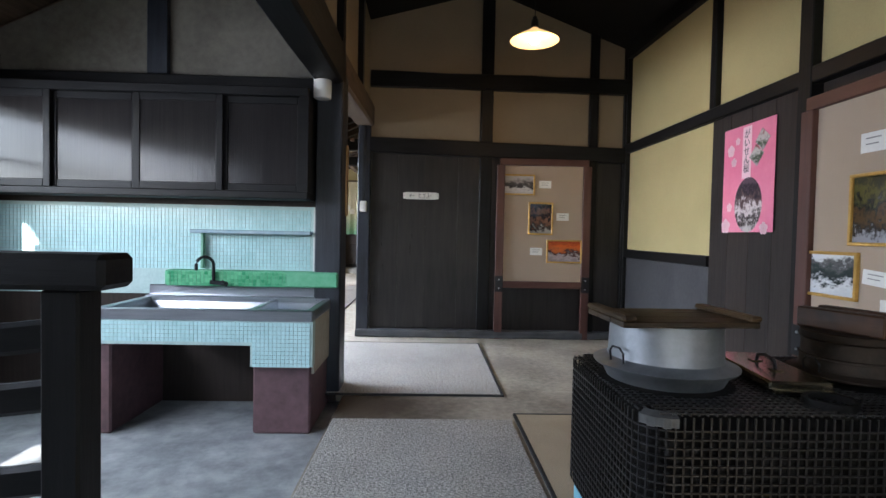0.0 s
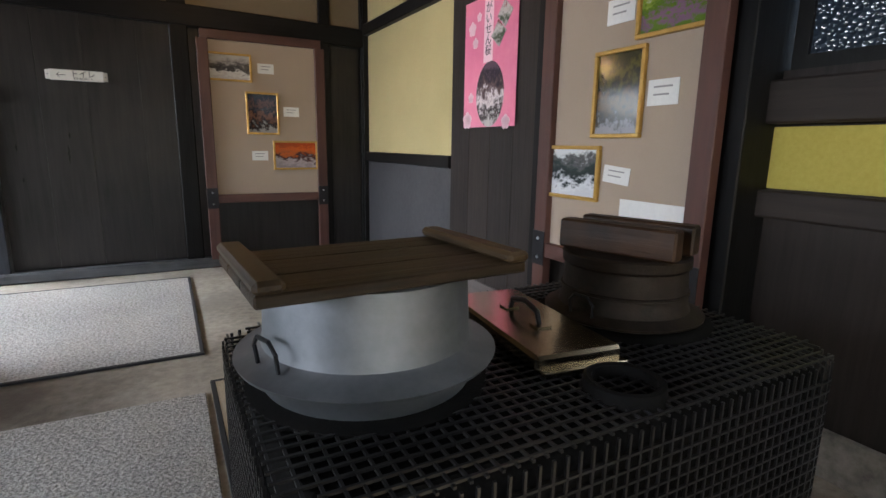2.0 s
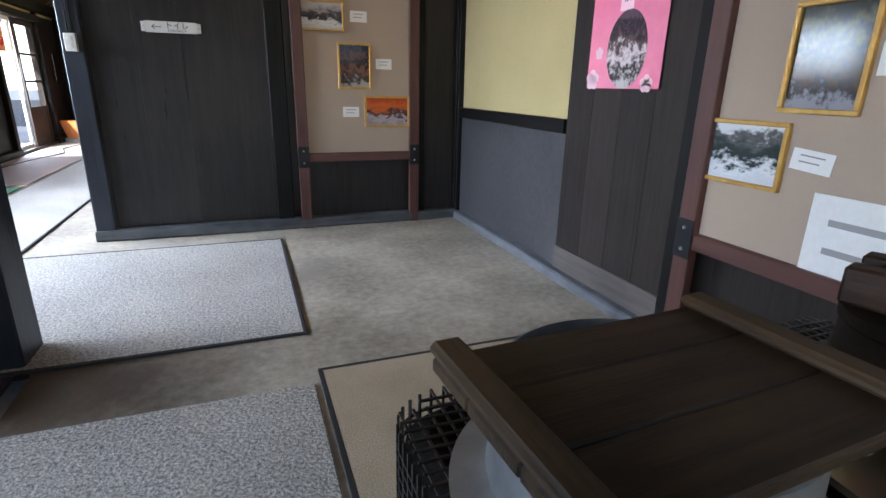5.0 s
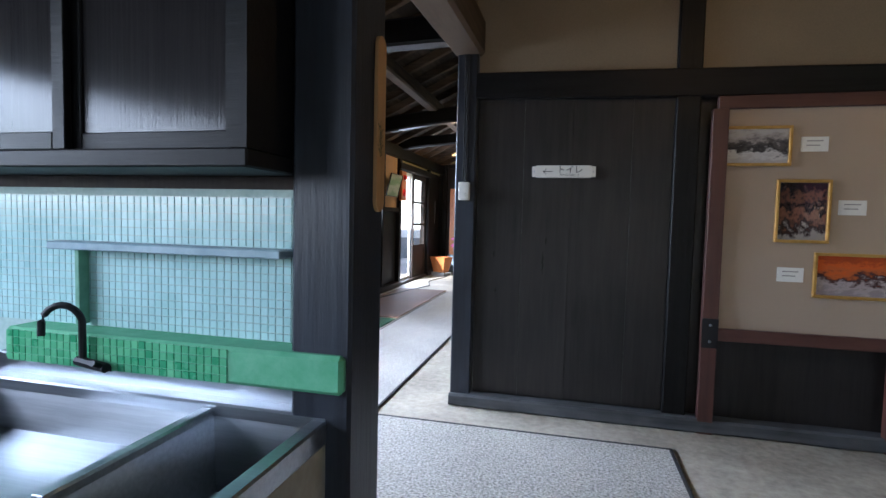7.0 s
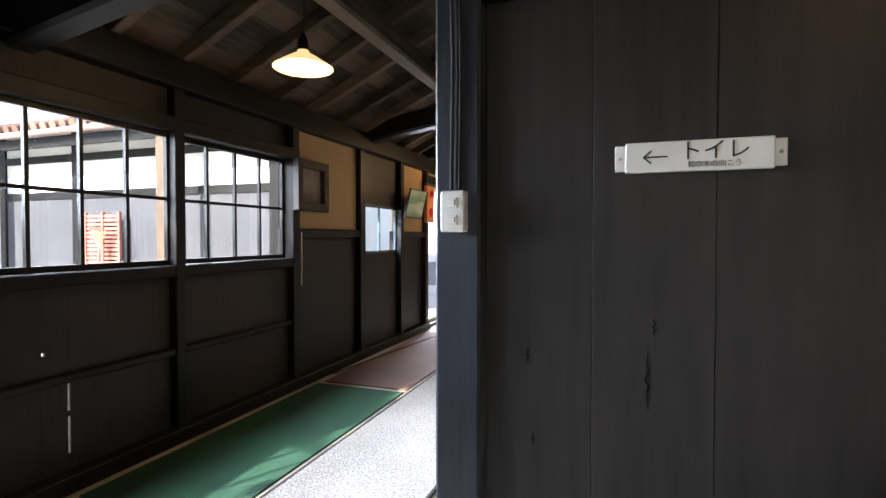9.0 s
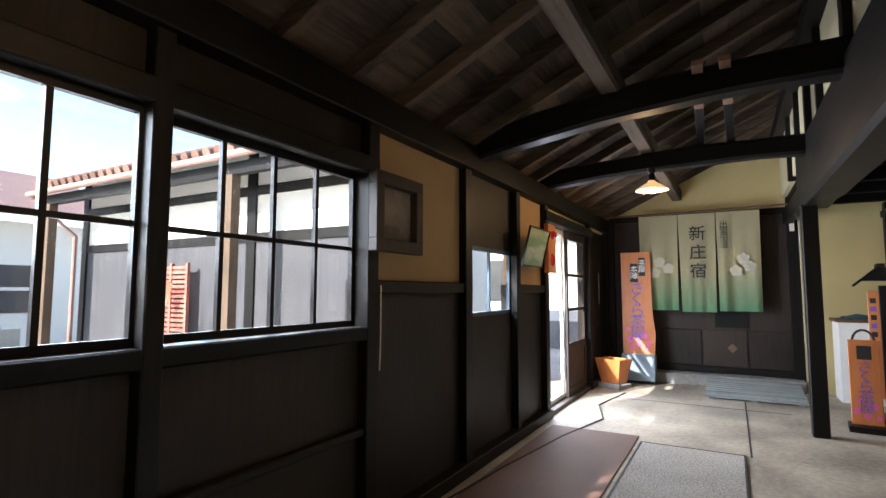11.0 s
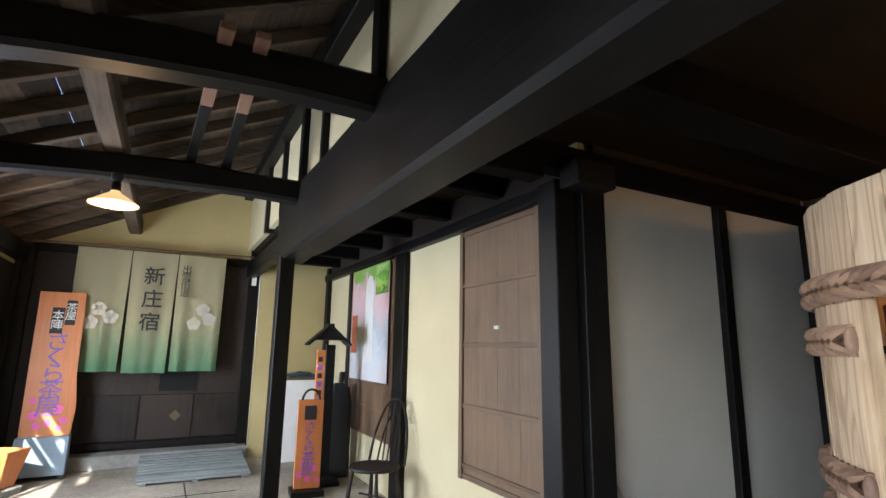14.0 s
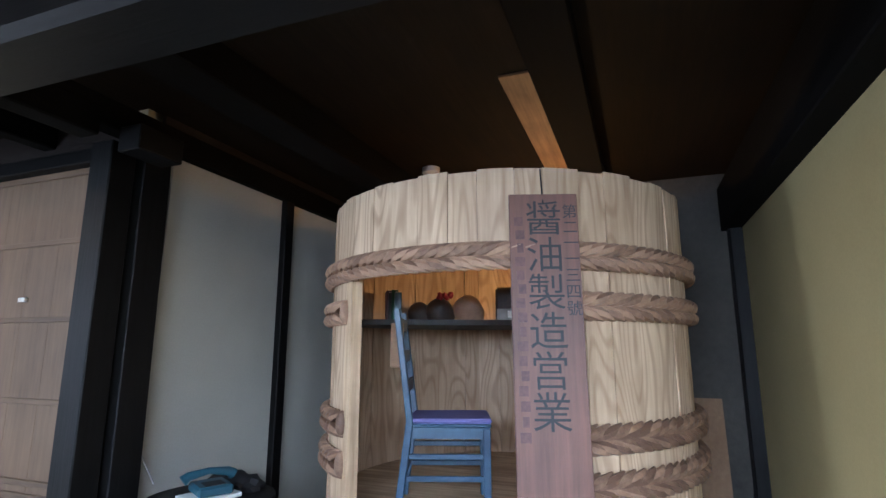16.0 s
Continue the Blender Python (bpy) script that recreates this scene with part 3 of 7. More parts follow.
solid("ceiling_alcove_plank", B(0.95, 3.1, 7.285, 7.47, 2.706, 2.7195), rich("bare_ceiling_plank", (0.1, 0.055, 0.026), (0.4, 0.24, 0.12), (0.5, 0.75), GRAIN["x"], 24, 3.0, 0.2), "bare brown plank in the dark ceiling", "ceiling", "structure")

# kitchen north wall
bm = bmesh.new()
box(bm, -0.62, 0.62, KN, 6.0, 0, 2.2)
box(bm, 0.62, 2.4, KN + 0.01, 6.0, 0, 2.2)
solid("wall_kitchen_north", bm, CHARCOAL["z"], "black stained board wall of the kitchen", "wall", "structure")
solid("wall_kitchen_north_plaster", B(-0.66, 2.45, KN - 0.002, 6.0, 2.2, 4.1), BEIGE, "beige plaster above the black boards", "wall", "structure")
bm = bmesh.new()
box(bm, 0.61, 0.75, KN - 0.05, KN + 0.02, 0, 4.0, 0.008)
box(bm, 1.86, 1.96, KN - 0.05, KN + 0.02, 0, 4.0, 0.008)
box(bm, 2.26, 2.34, KN - 0.05, KN + 0.02, 0, 4.0, 0.006)
grouped("posts_kitchen_north", "post", bm, BLACK["z"], "black posts in the kitchen wall", "post", "structure")
solid("post_passage", B(-0.77, -0.63, KN - 0.06, KN + 0.1, 0, 2.45, bev=0.008), BLUEBLACK, "worn black corner post tinted with blue window sheen", "post", "structure")
bm = bmesh.new()
beam(bm, (-0.64, KN - 0.02, 2.18), (2.33, KN - 0.02, 2.12), 0.08, 0.17)
beam(bm, (-0.64, KN - 0.03, 2.92), (2.33, KN - 0.03, 2.9), 0.09, 0.17, 0.01, 0.0, 10, 0.2)
grouped("beams_kitchen_north", "beam", bm, BLACK["x"], "black rails of the kitchen wall", "beam", "structure")
bm = bmesh.new()
beam(bm, (-0.77, KN - 0.045, 0.045), (2.27, KN - 0.045, 0.045), 0.12, 0.085, 0.012, 0, 24, 0.12)
solid("sill_kitchen_north", bm, rich("scuffed_sill_wood", (0.02, 0.022, 0.025), (0.12, 0.125, 0.13), (0.4, 0.7), GRAIN["x"], 14, 5, 0.3), "scuffed dark sill at the foot of the wall", "beam", "structure", smooth=True)
bm = bmesh.new()
for i, (x, w) in enumerate(((-0.62, 0.306), (-0.313, 0.3095), (-0.003, 0.37), (0.3675, 0.242))):
    box(bm, x, x + w, KN - 0.016 - 0.0012 * (i % 2), KN, 0.1, 2.12, 0.0015)
grouped("boards_kitchen_north", "board", bm, CHARCOAL["z"], "wide black stained boards with cracks", "board", "structure")

for x, z, h in ((-0.167, 0.93, 0.16), (-0.495, 1.03, 0.05), (-0.478, 0.79, 0.035), (-0.15, 1.13, 0.05)):
    bm = bmesh.new()
    lip = [(x + 0.006 * math.sin(i * 2.1) * (1 - abs(i - 5) / 5), z + h * i / 10) for i in range(11)]
    prism(bm, [(a - 0.0035 * math.sin(math.pi * i / 10) - 0.0004, b) for i, (a, b) in enumerate(lip)] + [(a + 0.0035 * math.sin(math.pi * i / 10) + 0.0004, b) for i, (a, b) in reversed(list(enumerate(lip)))], KN - 0.0195, KN - 0.014)
    solid("board_crack", bm, SOOTBLACK, "dark split in the black board", "crack", "structure")

# kitchen east wall
bm = bmesh.new()
box(bm, EX, EX + 0.12, 4.12, 6.0, 1.03, 3.9)
box(bm, EX, EX + 0.12, 2.05, 4.12, 2.2, 3.9)
solid("wall_kitchen_east", bm, OCHRE, "ochre yellow plaster wall", "wall", "structure")
solid("wall_behind_board", B(EX + 0.02, EX + 0.12, 2.05, 3.1, -0.2, 2.2), BROWN["z"], "dark boards behind the display board", "wall", "structure")
solid("wall_kitchen_dado", B(EX - 0.01, EX + 0.11, 4.12, 6.0, -0.2, 0.98), DADO, "dark grey board dado under the plaster", "wall", "structure")
bm = bmesh.new()
for i in range(4):
    box(bm, EX - 0.02, EX + 0.04, 3.12 + i * 0.25 + 0.002, 3.12 + (i + 1) * 0.25, 0, 2.2, 0.004)
grouped("wall_kitchen_boards", "board", bm, BROWN["z"], "vertical brown boards behind the poster", "board", "structure")
bm = bmesh.new()
box(bm, EX - 0.05, EX + 0.05, 4.06, 4.14, 2.2, 3.9, 0.005)
box(bm, EX - 0.06, EX + 0.1, 3.02, 3.13, 0, 3.9, 0.006)
box(bm, EX - 0.05, EX + 0.05, 5.86, 5.93, 0, 3.9, 0.005)
box(bm, EX - 0.04, EX + 0.2, 1.98, 2.06, 0, 3.9, 0.006)
grouped("posts_kitchen_east", "post", bm, BLACK["z"], "black posts in the yellow wall", "post", "structure")
bm = bmesh.new()
beam(bm, (EX - 0.01, 2.05, 2.16), (EX - 0.01, 5.93, 2.20), 0.09, 0.1)
beam(bm, (EX - 0.01, 2.05, 3.2), (EX - 0.01, 5.93, 3.3), 0.12, 0.16)
beam(bm, (EX - 0.01, 4.12, 1.005), (EX - 0.01, 5.93, 1.005), 0.06, 0.09)
grouped("beams_kitchen_east", "beam", bm, BLACK["y"], "black rails of the yellow wall", "beam", "structure")
bm = bmesh.new()
beam(bm, (EX - 0.03, 2.1, 0.035), (EX - 0.03, 5.86, 0.035), 0.11, 0.07, 0.012, 0, 24, 0.14)
solid("sill_kitchen_east", bm, rich("scuffed_grey_sill", (0.03, 0.033, 0.038), (0.2, 0.21, 0.225), (0.4, 0.7), GRAIN["y"], 12, 5, 0.3), "scuffed blue-grey sill at the foot of the wall", "beam", "structure", smooth=True)
solid("baseboard", B(EX - 0.032, EX - 0.0205, 3.14, 4.12, 0.071, 0.225, bev=0.002), rich("worn_brown_baseboard", (0.045, 0.036, 0.032), (0.12, 0.1, 0.088), (0.5, 0.7), GRAIN["y"], 34, 3, 0.15), "worn brown plank along the foot of the boards", "baseboard", "structure")
# recessed part with a window, further south
bm = bmesh.new()
box(bm, 2.48, 2.6, -2.6, 2.1, -0.3, 0.985)
box(bm, 2.48, 2.6, -2.6, 2.1, 1.205, 1.40)
box(bm, 2.48, 2.6, -2.6, -0.6, 1.4, 2.2)
solid("wall_kitchen_southeast", bm, BROWN["z"], "dark board wall under the window", "wall", "structure")
solid("wall_kitchen_southeast_plaster", B(2.47, 2.6, -2.6, 2.1, 0.985, 1.205), rich("bright_ochre_plaster", (0.42, 0.34, 0.06), (0.52, 0.44, 0.1), (0.85, 0.95), (1, 1, 1), 60, 1, 0.1), "ochre plaster band between dark rails", "wall", "structure")
solid("wall_kitchen_southeast_upper", B(2.48, 2.6, -2.6, 2.1, 2.2, 4.1), SOOT, "sooty plaster above the window", "wall", "structure")
bm = bmesh.new()
beam(bm, (2.46, -2.6, 1.29), (2.46, 2.0, 1.29), 0.1, 0.15)
beam(bm, (2.46, -2.6, 0.93), (2.46, 2.0, 0.93), 0.08, 0.1)
grouped("rails_kitchen_southeast", "rail", bm, BROWN["y"], "brown rails of the window wall", "beam", "structure")
solid("skirting_southeast", B(2.44, 2.479, -2.4, 1.97, 0.0, 0.17, bev=0.006), rich("peeling_skirting_plaster", (0.05, 0.045, 0.038), (0.34, 0.31, 0.26), (0.8, 0.95), (1, 1, 1), 14, 4.0, 0.4), "peeling pale plaster skirting under the boards", "baseboard", "structure")
w = thing("window_1", (2.52, 0.75, 1.4), "dusty window with hammered glass", "window", kind="structure")
for y0 in (-1.35, -0.05):
    part("window_frame", box(box(box(box(bmesh.new(), -0.02, 0.02, y0, y0 + 0.05, 0, 0.8), -0.02, 0.02, y0 + 1.22, y0 + 1.27, 0, 0.8), -0.02, 0.02, y0 + 0.05, y0 + 1.22, 0, 0.05), -0.02, 0.02, y0 + 0.05, y0 + 1.22, 0.62, 0.66), BLACK["z"], w)
    part("pane", B(-0.004, 0.004, y0 + 0.05, y0 + 1.22, 0.05, 0.8), HAMMERED, w).visible_shadow = False

# kitchen south and west closure
bm = bmesh.new()
box(bm, -3.2, 2.72, -2.62, -2.5, -0.3, 0.85)
box(bm, -3.2, -0.7, -2.62, -2.5, 0.85, 4.1)
box(bm, 1.9, 2.72, -2.62, -2.5, 0.85, 4.1)
box(bm, -0.7, 1.9, -2.62, -2.5, 2.35, 4.1)
solid("wall_kitchen_south", bm, SOOT, "plain sooty plaster wall", "wall", "structure")

# sink wall
SY = 3.88
bm = bmesh.new()
box(bm, -3.2, -0.64, SY, SY + 0.1, -0.3, 2.2)
solid("wall_sink", bm, BROWN["z"], "dark board wall behind the sink", "wall", "structure")
bm = bmesh.new()
prism(bm, [(-3.2, 2.2), (-0.66, 2.2), (-0.66, 3.74), (-3.2, 2.56)], SY + 0.01, SY + 0.09)
solid("wall_sink_plaster", bm, SOOT, "sooty white plaster above the cupboard", "wall", "structure")
bm = bmesh.new()
box(bm, -0.79, -0.60, SY - 0.10, SY + 0.14, 0.0, 2.35, 0.01)
box(bm, -2.03, -1.88, SY - 0.03, SY + 0.03, 2.3, 3.1, 0.006)
grouped("posts_sink", "post", bm, BLUEBLACK, "black posts of the sink wall", "post", "structure")
bm = bmesh.new()
beam(bm, (-3.15, SY - 0.03, 2.22), (-0.64, SY - 0.03, 2.22), 0.12, 0.13)
grouped("beams_sink", "beam", bm, BLACK["x"], "black beam over the cupboard", "beam", "structure")
bm = bmesh.new()
beam(bm, (-0.70, -2.5, 2.32), (-0.70, SY, 2.40), 0.2, 0.3, 0.02, 0, 8, 0.06)
solid("beam_kitchen", bm, BLACK["y"], "heavy black beam over the kitchen", "beam", "structure", smooth=True)
bm = bmesh.new()
beam(bm, (-0.70, SY, 2.40), (-0.70, 6.1, 2.52), 0.2, 0.24, 0.02, 0, 6, 0.06)
solid("beam_passage", bm, AGED["y"], "grey weathered beam over the passage", "beam", "structure", smooth=True)
solid("wall_kitchen_upper", B(-0.74, -0.66, -2.5, 6.0, 2.5, 4.0), BEIGE, "beige plaster above the heavy beam", "wall", "structure")
bm = bmesh.new()
for y in (1.0, 2.6, 3.88, 5.0):
    box(bm, -0.78, -0.61, y - 0.06, y + 0.06, 2.5, 4.0, 0.005)
grouped("studs_kitchen_upper", "stud", bm, BLACK["z"], "black studs above the heavy beam", "post", "structure")

# roofs
bm = bmesh.new()
n_b = 18
for i in range(n_b):
    x0, x1 = -3.72 + i * 0.18, -3.72 + (i + 1) * 0.18
    m = Matrix.Translation(((x0 + x1) / 2, 6.4, roof_z((x0 + x1) / 2) + 0.115)) @ Matrix.Rotation(-math.atan(0.47), 4, "Y")
    box(bm, -0.0985, 0.0985, -9.2, 9.2, 0, 0.02 + 0.004 * (i % 2), m=m)
solid("ceiling_lean_to", bm, AGED["y"], "sloping roof boards of the lean-to", "ceiling", "structure")
rafters = []
for i in range(34):
    y = -2.2 + i * 0.52
    bm = bmesh.new()
    beam(bm, (-3.75, y, roof_z(-3.75) + 0.06), (-0.6, y, roof_z(-0.6) + 0.06), 0.07, 0.10, 0.006)
    rafters.append(solid("rafter", bm, AGED["x"], "aged brown roof rafter", "rafter", "structure", "rafters"))
bm = bmesh.new()
beam(bm, (-1.98, 4.0, 2.92), (-1.98, 15.0, 2.96), 0.15, 0.17, 0.02, 0, 12, 0.08)
solid("purlin", bm, AGED["y"], "grey weathered purlin under the rafters", "beam", "structure", smooth=True)
bm = bmesh.new()
beam(bm, (-3.12, 6.15, 2.44), (-0.55, 6.15, 2.66), 0.16, 0.2, 0.02, 0.06, 10, 0.08)
beam(bm, (-3.12, 9.83, 2.60), (-0.55, 9.83, 2.84), 0.18, 0.22, 0.025, 0.07, 12, 0.1)
beam(bm, (-3.12, 11.65, 2.66), (-0.55, 11.65, 2.76), 0.17, 0.19, 0.025, 0.05, 12, 0.1)
grouped("tie_beams", "tie_beam", bm, BLACK["x"], "bowed black tie beams across the hall", "beam", "structure", smooth=True)
# Roof runs unseen past the south wall to keep sun off the floor.
bm = bmesh.new()
prism(bm, [(-0.8, 3.55), (0.7, 3.95), (2.8, 3.15), (2.8, 3.25), (0.7, 4.1), (-0.8, 3.7)], -5.2, 6.0)
solid("ceiling_kitchen", bm, BLACK["y"], "soot-black kitchen roof with an unseen overhang added against sun", "ceiling", "structure")
solid("yard", B(-40, WX - 0.14, -20, 40, -0.3, -0.05), GRAVEL, "pale sunlit gravel courtyard", "ground", "structure")


# ---- floor coverings ----
def mat_piece(name, x0, x1, y0, y1, z, material, label, edge=True):
    o = thing(name, ((x0 + x1) / 2, (y0 + y1) / 2, z), label, "mat")
    hx, hy = (x1 - x0) / 2, (y1 - y0) / 2
    part("carpet_sheet", B(-hx + 0.015, hx - 0.015, -hy + 0.015, hy - 0.015, 0, 0.012, bev=0.004), material, o)
    if edge:
        bm = bmesh.new()
        box(bm, -hx, hx, -hy, -hy + 0.022, 0, 0.014, 0.003)
        box(bm, -hx, hx, hy - 0.022, hy, 0, 0.014, 0.003)
        box(bm, -hx, -hx + 0.022, -hy + 0.022, hy - 0.022, 0, 0.014, 0.003)
        box(bm, hx - 0.022, hx, -hy + 0.022, hy - 0.022, 0, 0.014, 0.003)
        part("edging", bm, RUBBER, o, "dark rubber edging")
    return o


mat_piece("carpet", -0.56, 0.60, -2.3, 3.26, 0.0, CARPET, "grey speckled carpet laid on the concrete", False)
mat_piece("carpet", -1.2, 0.61, 3.73, 5.52, 0.0, CARPET, "square grey carpet with dark rubber edging")
mat_piece("carpet", -2.06, -1.2, 5.56, 11.2, 0.0, CARPET, "long grey carpet runner in the passage")
mat_piece("floor_mat", 0.61, 2.2, -1.5, 3.36, 0.0, TANMAT, "sandy brown mat with dark edging by the stove")
mat_piece("green_mat", -3.0, -2.08, 6.3, 8.6, 0.0, GREENMAT, "green artificial turf mat on the floor", False)
mat_piece("floor_mat", -2.98, -2.08, 8.65, 11.4, 0.0, RUSTMAT, "rust brown mat along the wall", False)


# ---- windows and doors ----
def lattice(parent, y0, y1, z0, z1, cols, rows, thick=0.03, bar=0.022, frame_w=0.035, material=None):
    material = material or BLACK["z"]
    bm = bmesh.new()
    box(bm, -thick / 2, thick / 2, y0, y0 + frame_w, z0, z1)
    box(bm, -thick / 2, thick / 2, y1 - frame_w, y1, z0, z1)
    box(bm, -thick / 2, thick / 2, y0 + frame_w, y1 - frame_w, z0, z0 + frame_w)
    box(bm, -thick / 2, thick / 2, y0 + frame_w, y1 - frame_w, z1 - frame_w, z1)
    part("window_frame", bm, material, parent)
    iy0, iy1, iz0, iz1 = y0 + frame_w, y1 - frame_w, z0 + frame_w, z1 - frame_w
    for i in range(1, cols):
        y = iy0 + (iy1 - iy0) * i / cols
        part("glazing_bar", B(-thick / 2 + 0.003, thick / 2 - 0.003, y - bar / 2, y + bar / 2, iz0, iz1), material, parent)
    for k in range(1, rows):
        z = iz0 + (iz1 - iz0) * k / rows
        part("glazing_bar", B(-thick / 2 + 0.005, thick / 2 - 0.005, iy0, iy1, z - bar / 2, z + bar / 2), material, parent)
    for i in range(cols):
        for k in range(rows):
            p = part("pane", B(-0.002, 0.002, iy0 + (iy1 - iy0) * i / cols, iy0 + (iy1 - iy0) * (i + 1) / cols, iz0 + (iz1 - iz0) * k / rows, iz0 + (iz1 - iz0) * (k + 1) / rows), GLASS, parent)
            p.visible_shadow = False


w = thing("window_2", (WX - 0.03, 5.87, 1.21), "black wooden lattice window of eight panes", "window", kind="structure")
lattice(w, 0.0, 1.21, 0.0, 0.9, 4, 2)
w = thing("window_3", (WX - 0.07, 7.12, 1.21), "black wooden lattice window of eight panes", "window", kind="structure")
lattice(w, 0.0, 1.24, 0.0, 0.9, 4, 2)
w = thing("window_4", (WX - 0.04, 9.74, 1.2), "small two-pane window in the board wall", "window", kind="structure")
lattice(w, 0.0, 0.98, 0.0, 0.6, 2, 1, material=BLUEPAINT)
w = thing("window_5", (WX - 0.06, 0.0, 1.25), "wide kitchen window", "window", kind="structure")
lattice(w, 0.0, 3.4, 0.0, 0.85, 6, 2)
w = thing("window_7", (WX - 0.05, 4.1, 1.21), "black wooden lattice window of the passage", "window", kind="structure")
lattice(w, 0.0, 1.6, 0.0, 0.9, 4, 2)
d = thing("door_1", (WX - 0.03, 12.66, 0.05), "half-glazed wooden sliding door standing open", "door", kind="structure")
bm = bmesh.new()
for a in ((0, 0.07, 0, 2.16), (0.87, 0.94, 0, 2.16), (0.07, 0.87, 0, 0.1), (0.07, 0.87, 2.06, 2.16), (0.07, 0.87, 0.58, 0.68), (0.07, 0.87, 1.1, 1.14), (0.07, 0.87, 1.56, 1.6)):
    box(bm, -0.018, 0.018, *a)
part("door_frame", bm, BROWN["z"], d)
for i in range(4):
    part("panel", B(-0.01, 0.006, 0.072 + i * 0.2, 0.068 + (i + 1) * 0.2, 0.1, 0.58, bev=0.003), BROWN["z"], d)
for z0, z1 in ((0.68, 1.1), (1.14, 1.56), (1.6, 2.06)):
    part("pane", B(-0.003, 0.003, 0.07, 0.87, z0, z1), GLASS, d).visible_shadow = False
d = thing("door_2", (WX - 0.075, 11.74, 0.05), "glazed sliding door leaf with an aluminium edge", "door", kind="structure")
bm = bmesh.new()
for a in ((0.86, 0.92, 0, 2.16), (0.0, 0.05, 0, 2.16), (0.05, 0.86, 2.1, 2.16), (0.05, 0.86, 0, 0.06)):
    box(bm, -0.015, 0.015, *a)
part("door_frame", bm, WHITEPLASTIC, d)
part("threshold", B(-0.05, 0.12, -0.02, 1.9, -0.05, 0.0), BROWN["y"], d)


def board_door(place, w, h, rails, label, name):
    d = thing(name, place, label, "door", kind="structure")
    n = max(3, round(w / 0.28))
    for i in range(n):
        part("plank", B(-0.012, 0.0, w * i / n + 0.001, w * (i + 1) / n - 0.001, 0, h), CEDAR["z"], d)
    for y0 in (0.0, w - 0.05):
        part("stile", B(-0.03, -0.012, y0, y0 + 0.05, 0, h, bev=0.003), CEDAR["z"], d)
    for z in rails:
        part("rail", B(-0.026, -0.012, 0.05, w - 0.05, z - 0.016, z + 0.016, bev=0.003), CEDAR["y"], d)
    return d


d = board_door((HX - 0.008, 9.83, 0.5), 1.03, 1.9, (0.03, 0.1, 0.53, 0.99, 1.45, 1.87), "brown cedar board sliding door, shut", "door_3")
part("finger_pull", B(-0.034, -0.012, 0.47, 0.53, 1.1, 1.125, bev=0.003), WHITEPLASTIC, d, "small white label")
d = board_door((HX - 0.008, 12.2, 0.5), 1.4, 1.9, (0.03, 0.3, 0.58, 1.87), "brown board door with a large photograph", "door_4")

# ---- sink ----
s = thing("sink_unit", (-1.33, 3.5, -0.1), "stainless sink in a tiled masonry stand", "sink")
X0, X1, YF, YB = -0.67, 0.66, -0.30, 0.38     # local extents
bm = bmesh.new()
box(bm, X0, X1, YF, YF + 0.05, 0.72, 0.79, 0.006)
box(bm, X0, X1, YB - 0.10, YB, 0.72, 0.80, 0.006)
box(bm, X0, X0 + 0.05, YF + 0.05, YB - 0.10, 0.72, 0.79, 0.006)
box(bm, X1 - 0.05, X1, YF + 0.05, YB - 0.10, 0.72, 0.79, 0.006)
box(bm, X1 - 0.42, X1 - 0.38, YF + 0.05, YB - 0.10, 0.66, 0.785, 0.006)
box(bm, X0, X1, YB - 0.04, YB, 0.79, 0.87, 0.006)
part("rim", bm, STEEL, s, smooth=False)
bm = bmesh.new()
for x0, x1, zb in ((X0 + 0.05, X1 - 0.42, 0.64), (X1 - 0.38, X1 - 0.05, 0.54)):
    v = [bm.verts.new(p) for p in ((x0, YF + 0.05, 0.76), (x1, YF + 0.05, 0.76), (x1, YB - 0.1, 0.76), (x0, YB - 0.1, 0.76))]
    u = [bm.verts.new(p) for p in ((x0 + 0.03, YF + 0.08, zb), (x1 - 0.03, YF + 0.08, zb), (x1 - 0.03, YB - 0.13, zb), (x0 + 0.03, YB - 0.13, zb))]
    bm.faces.new(u)
    for i in range(4):
        bm.faces.new((v[i], v[(i + 1) % 4], u[(i + 1) % 4], u[i]))
part("basin", bm, STEEL, s)
bm = bmesh.new()
box(bm, X0, X1, YF + 0.01, YF + 0.08, 0.57, 0.72)
box(bm, X1 - 0.38, X1, YF + 0.01, YF + 0.08, 0.44, 0.57)
part("apron", bm, GROUT, s)
bm = bmesh.new()
box(bm, X1 - 0.07, X1 - 0.005, YF + 0.08, YB, 0.38, 0.72)
part("side_panel", bm, BUFF, s, "buff painted mortar side")
part("pedestal", B(X1 - 0.38, X1 - 0.02, YF + 0.06, YB, 0, 0.44, bev=0.012), MAROON, s, "maroon painted mortar leg")
part("pedestal", B(X0, X0 + 0.09, YF + 0.04, YB, 0, 0.57, bev=0.012), MAROON, s, "maroon painted mortar leg")
bm = bmesh.new()
step = 0.0253
for k in range(int(0.285 / step)):
    for i in range(int(1.33 / step)):
        x, z = X0 + i * step, 0.715 - (k + 1) * step
        if z < 0.57 and x < X1 - 0.38:
            continue
        box(bm, x + 0.0015, x + step - 0.0015, YF + 0.004, YF + 0.012, z + 0.0015, z + step - 0.0015)
tagged(part("mosaic_tile", bm, TILE, s, "small pale aqua mosaic tiles"), kind="stuff")
# splash back: green band, aqua mosaic field
s = thing("splashback", (-1.9, SY, 0.0), "pale aqua mosaic tiled splashback over a green band", "splashback", kind="structure")
part("backing", B(-1.2, 1.11, -0.012, 0.0, 0.70, 1.36), GROUT, s)
part("ledge", B(0.05, 1.285, -0.125, 0.0, 0.772, 0.885, bev=0.012), GREENPAINT, s, "green painted mortar ledge")
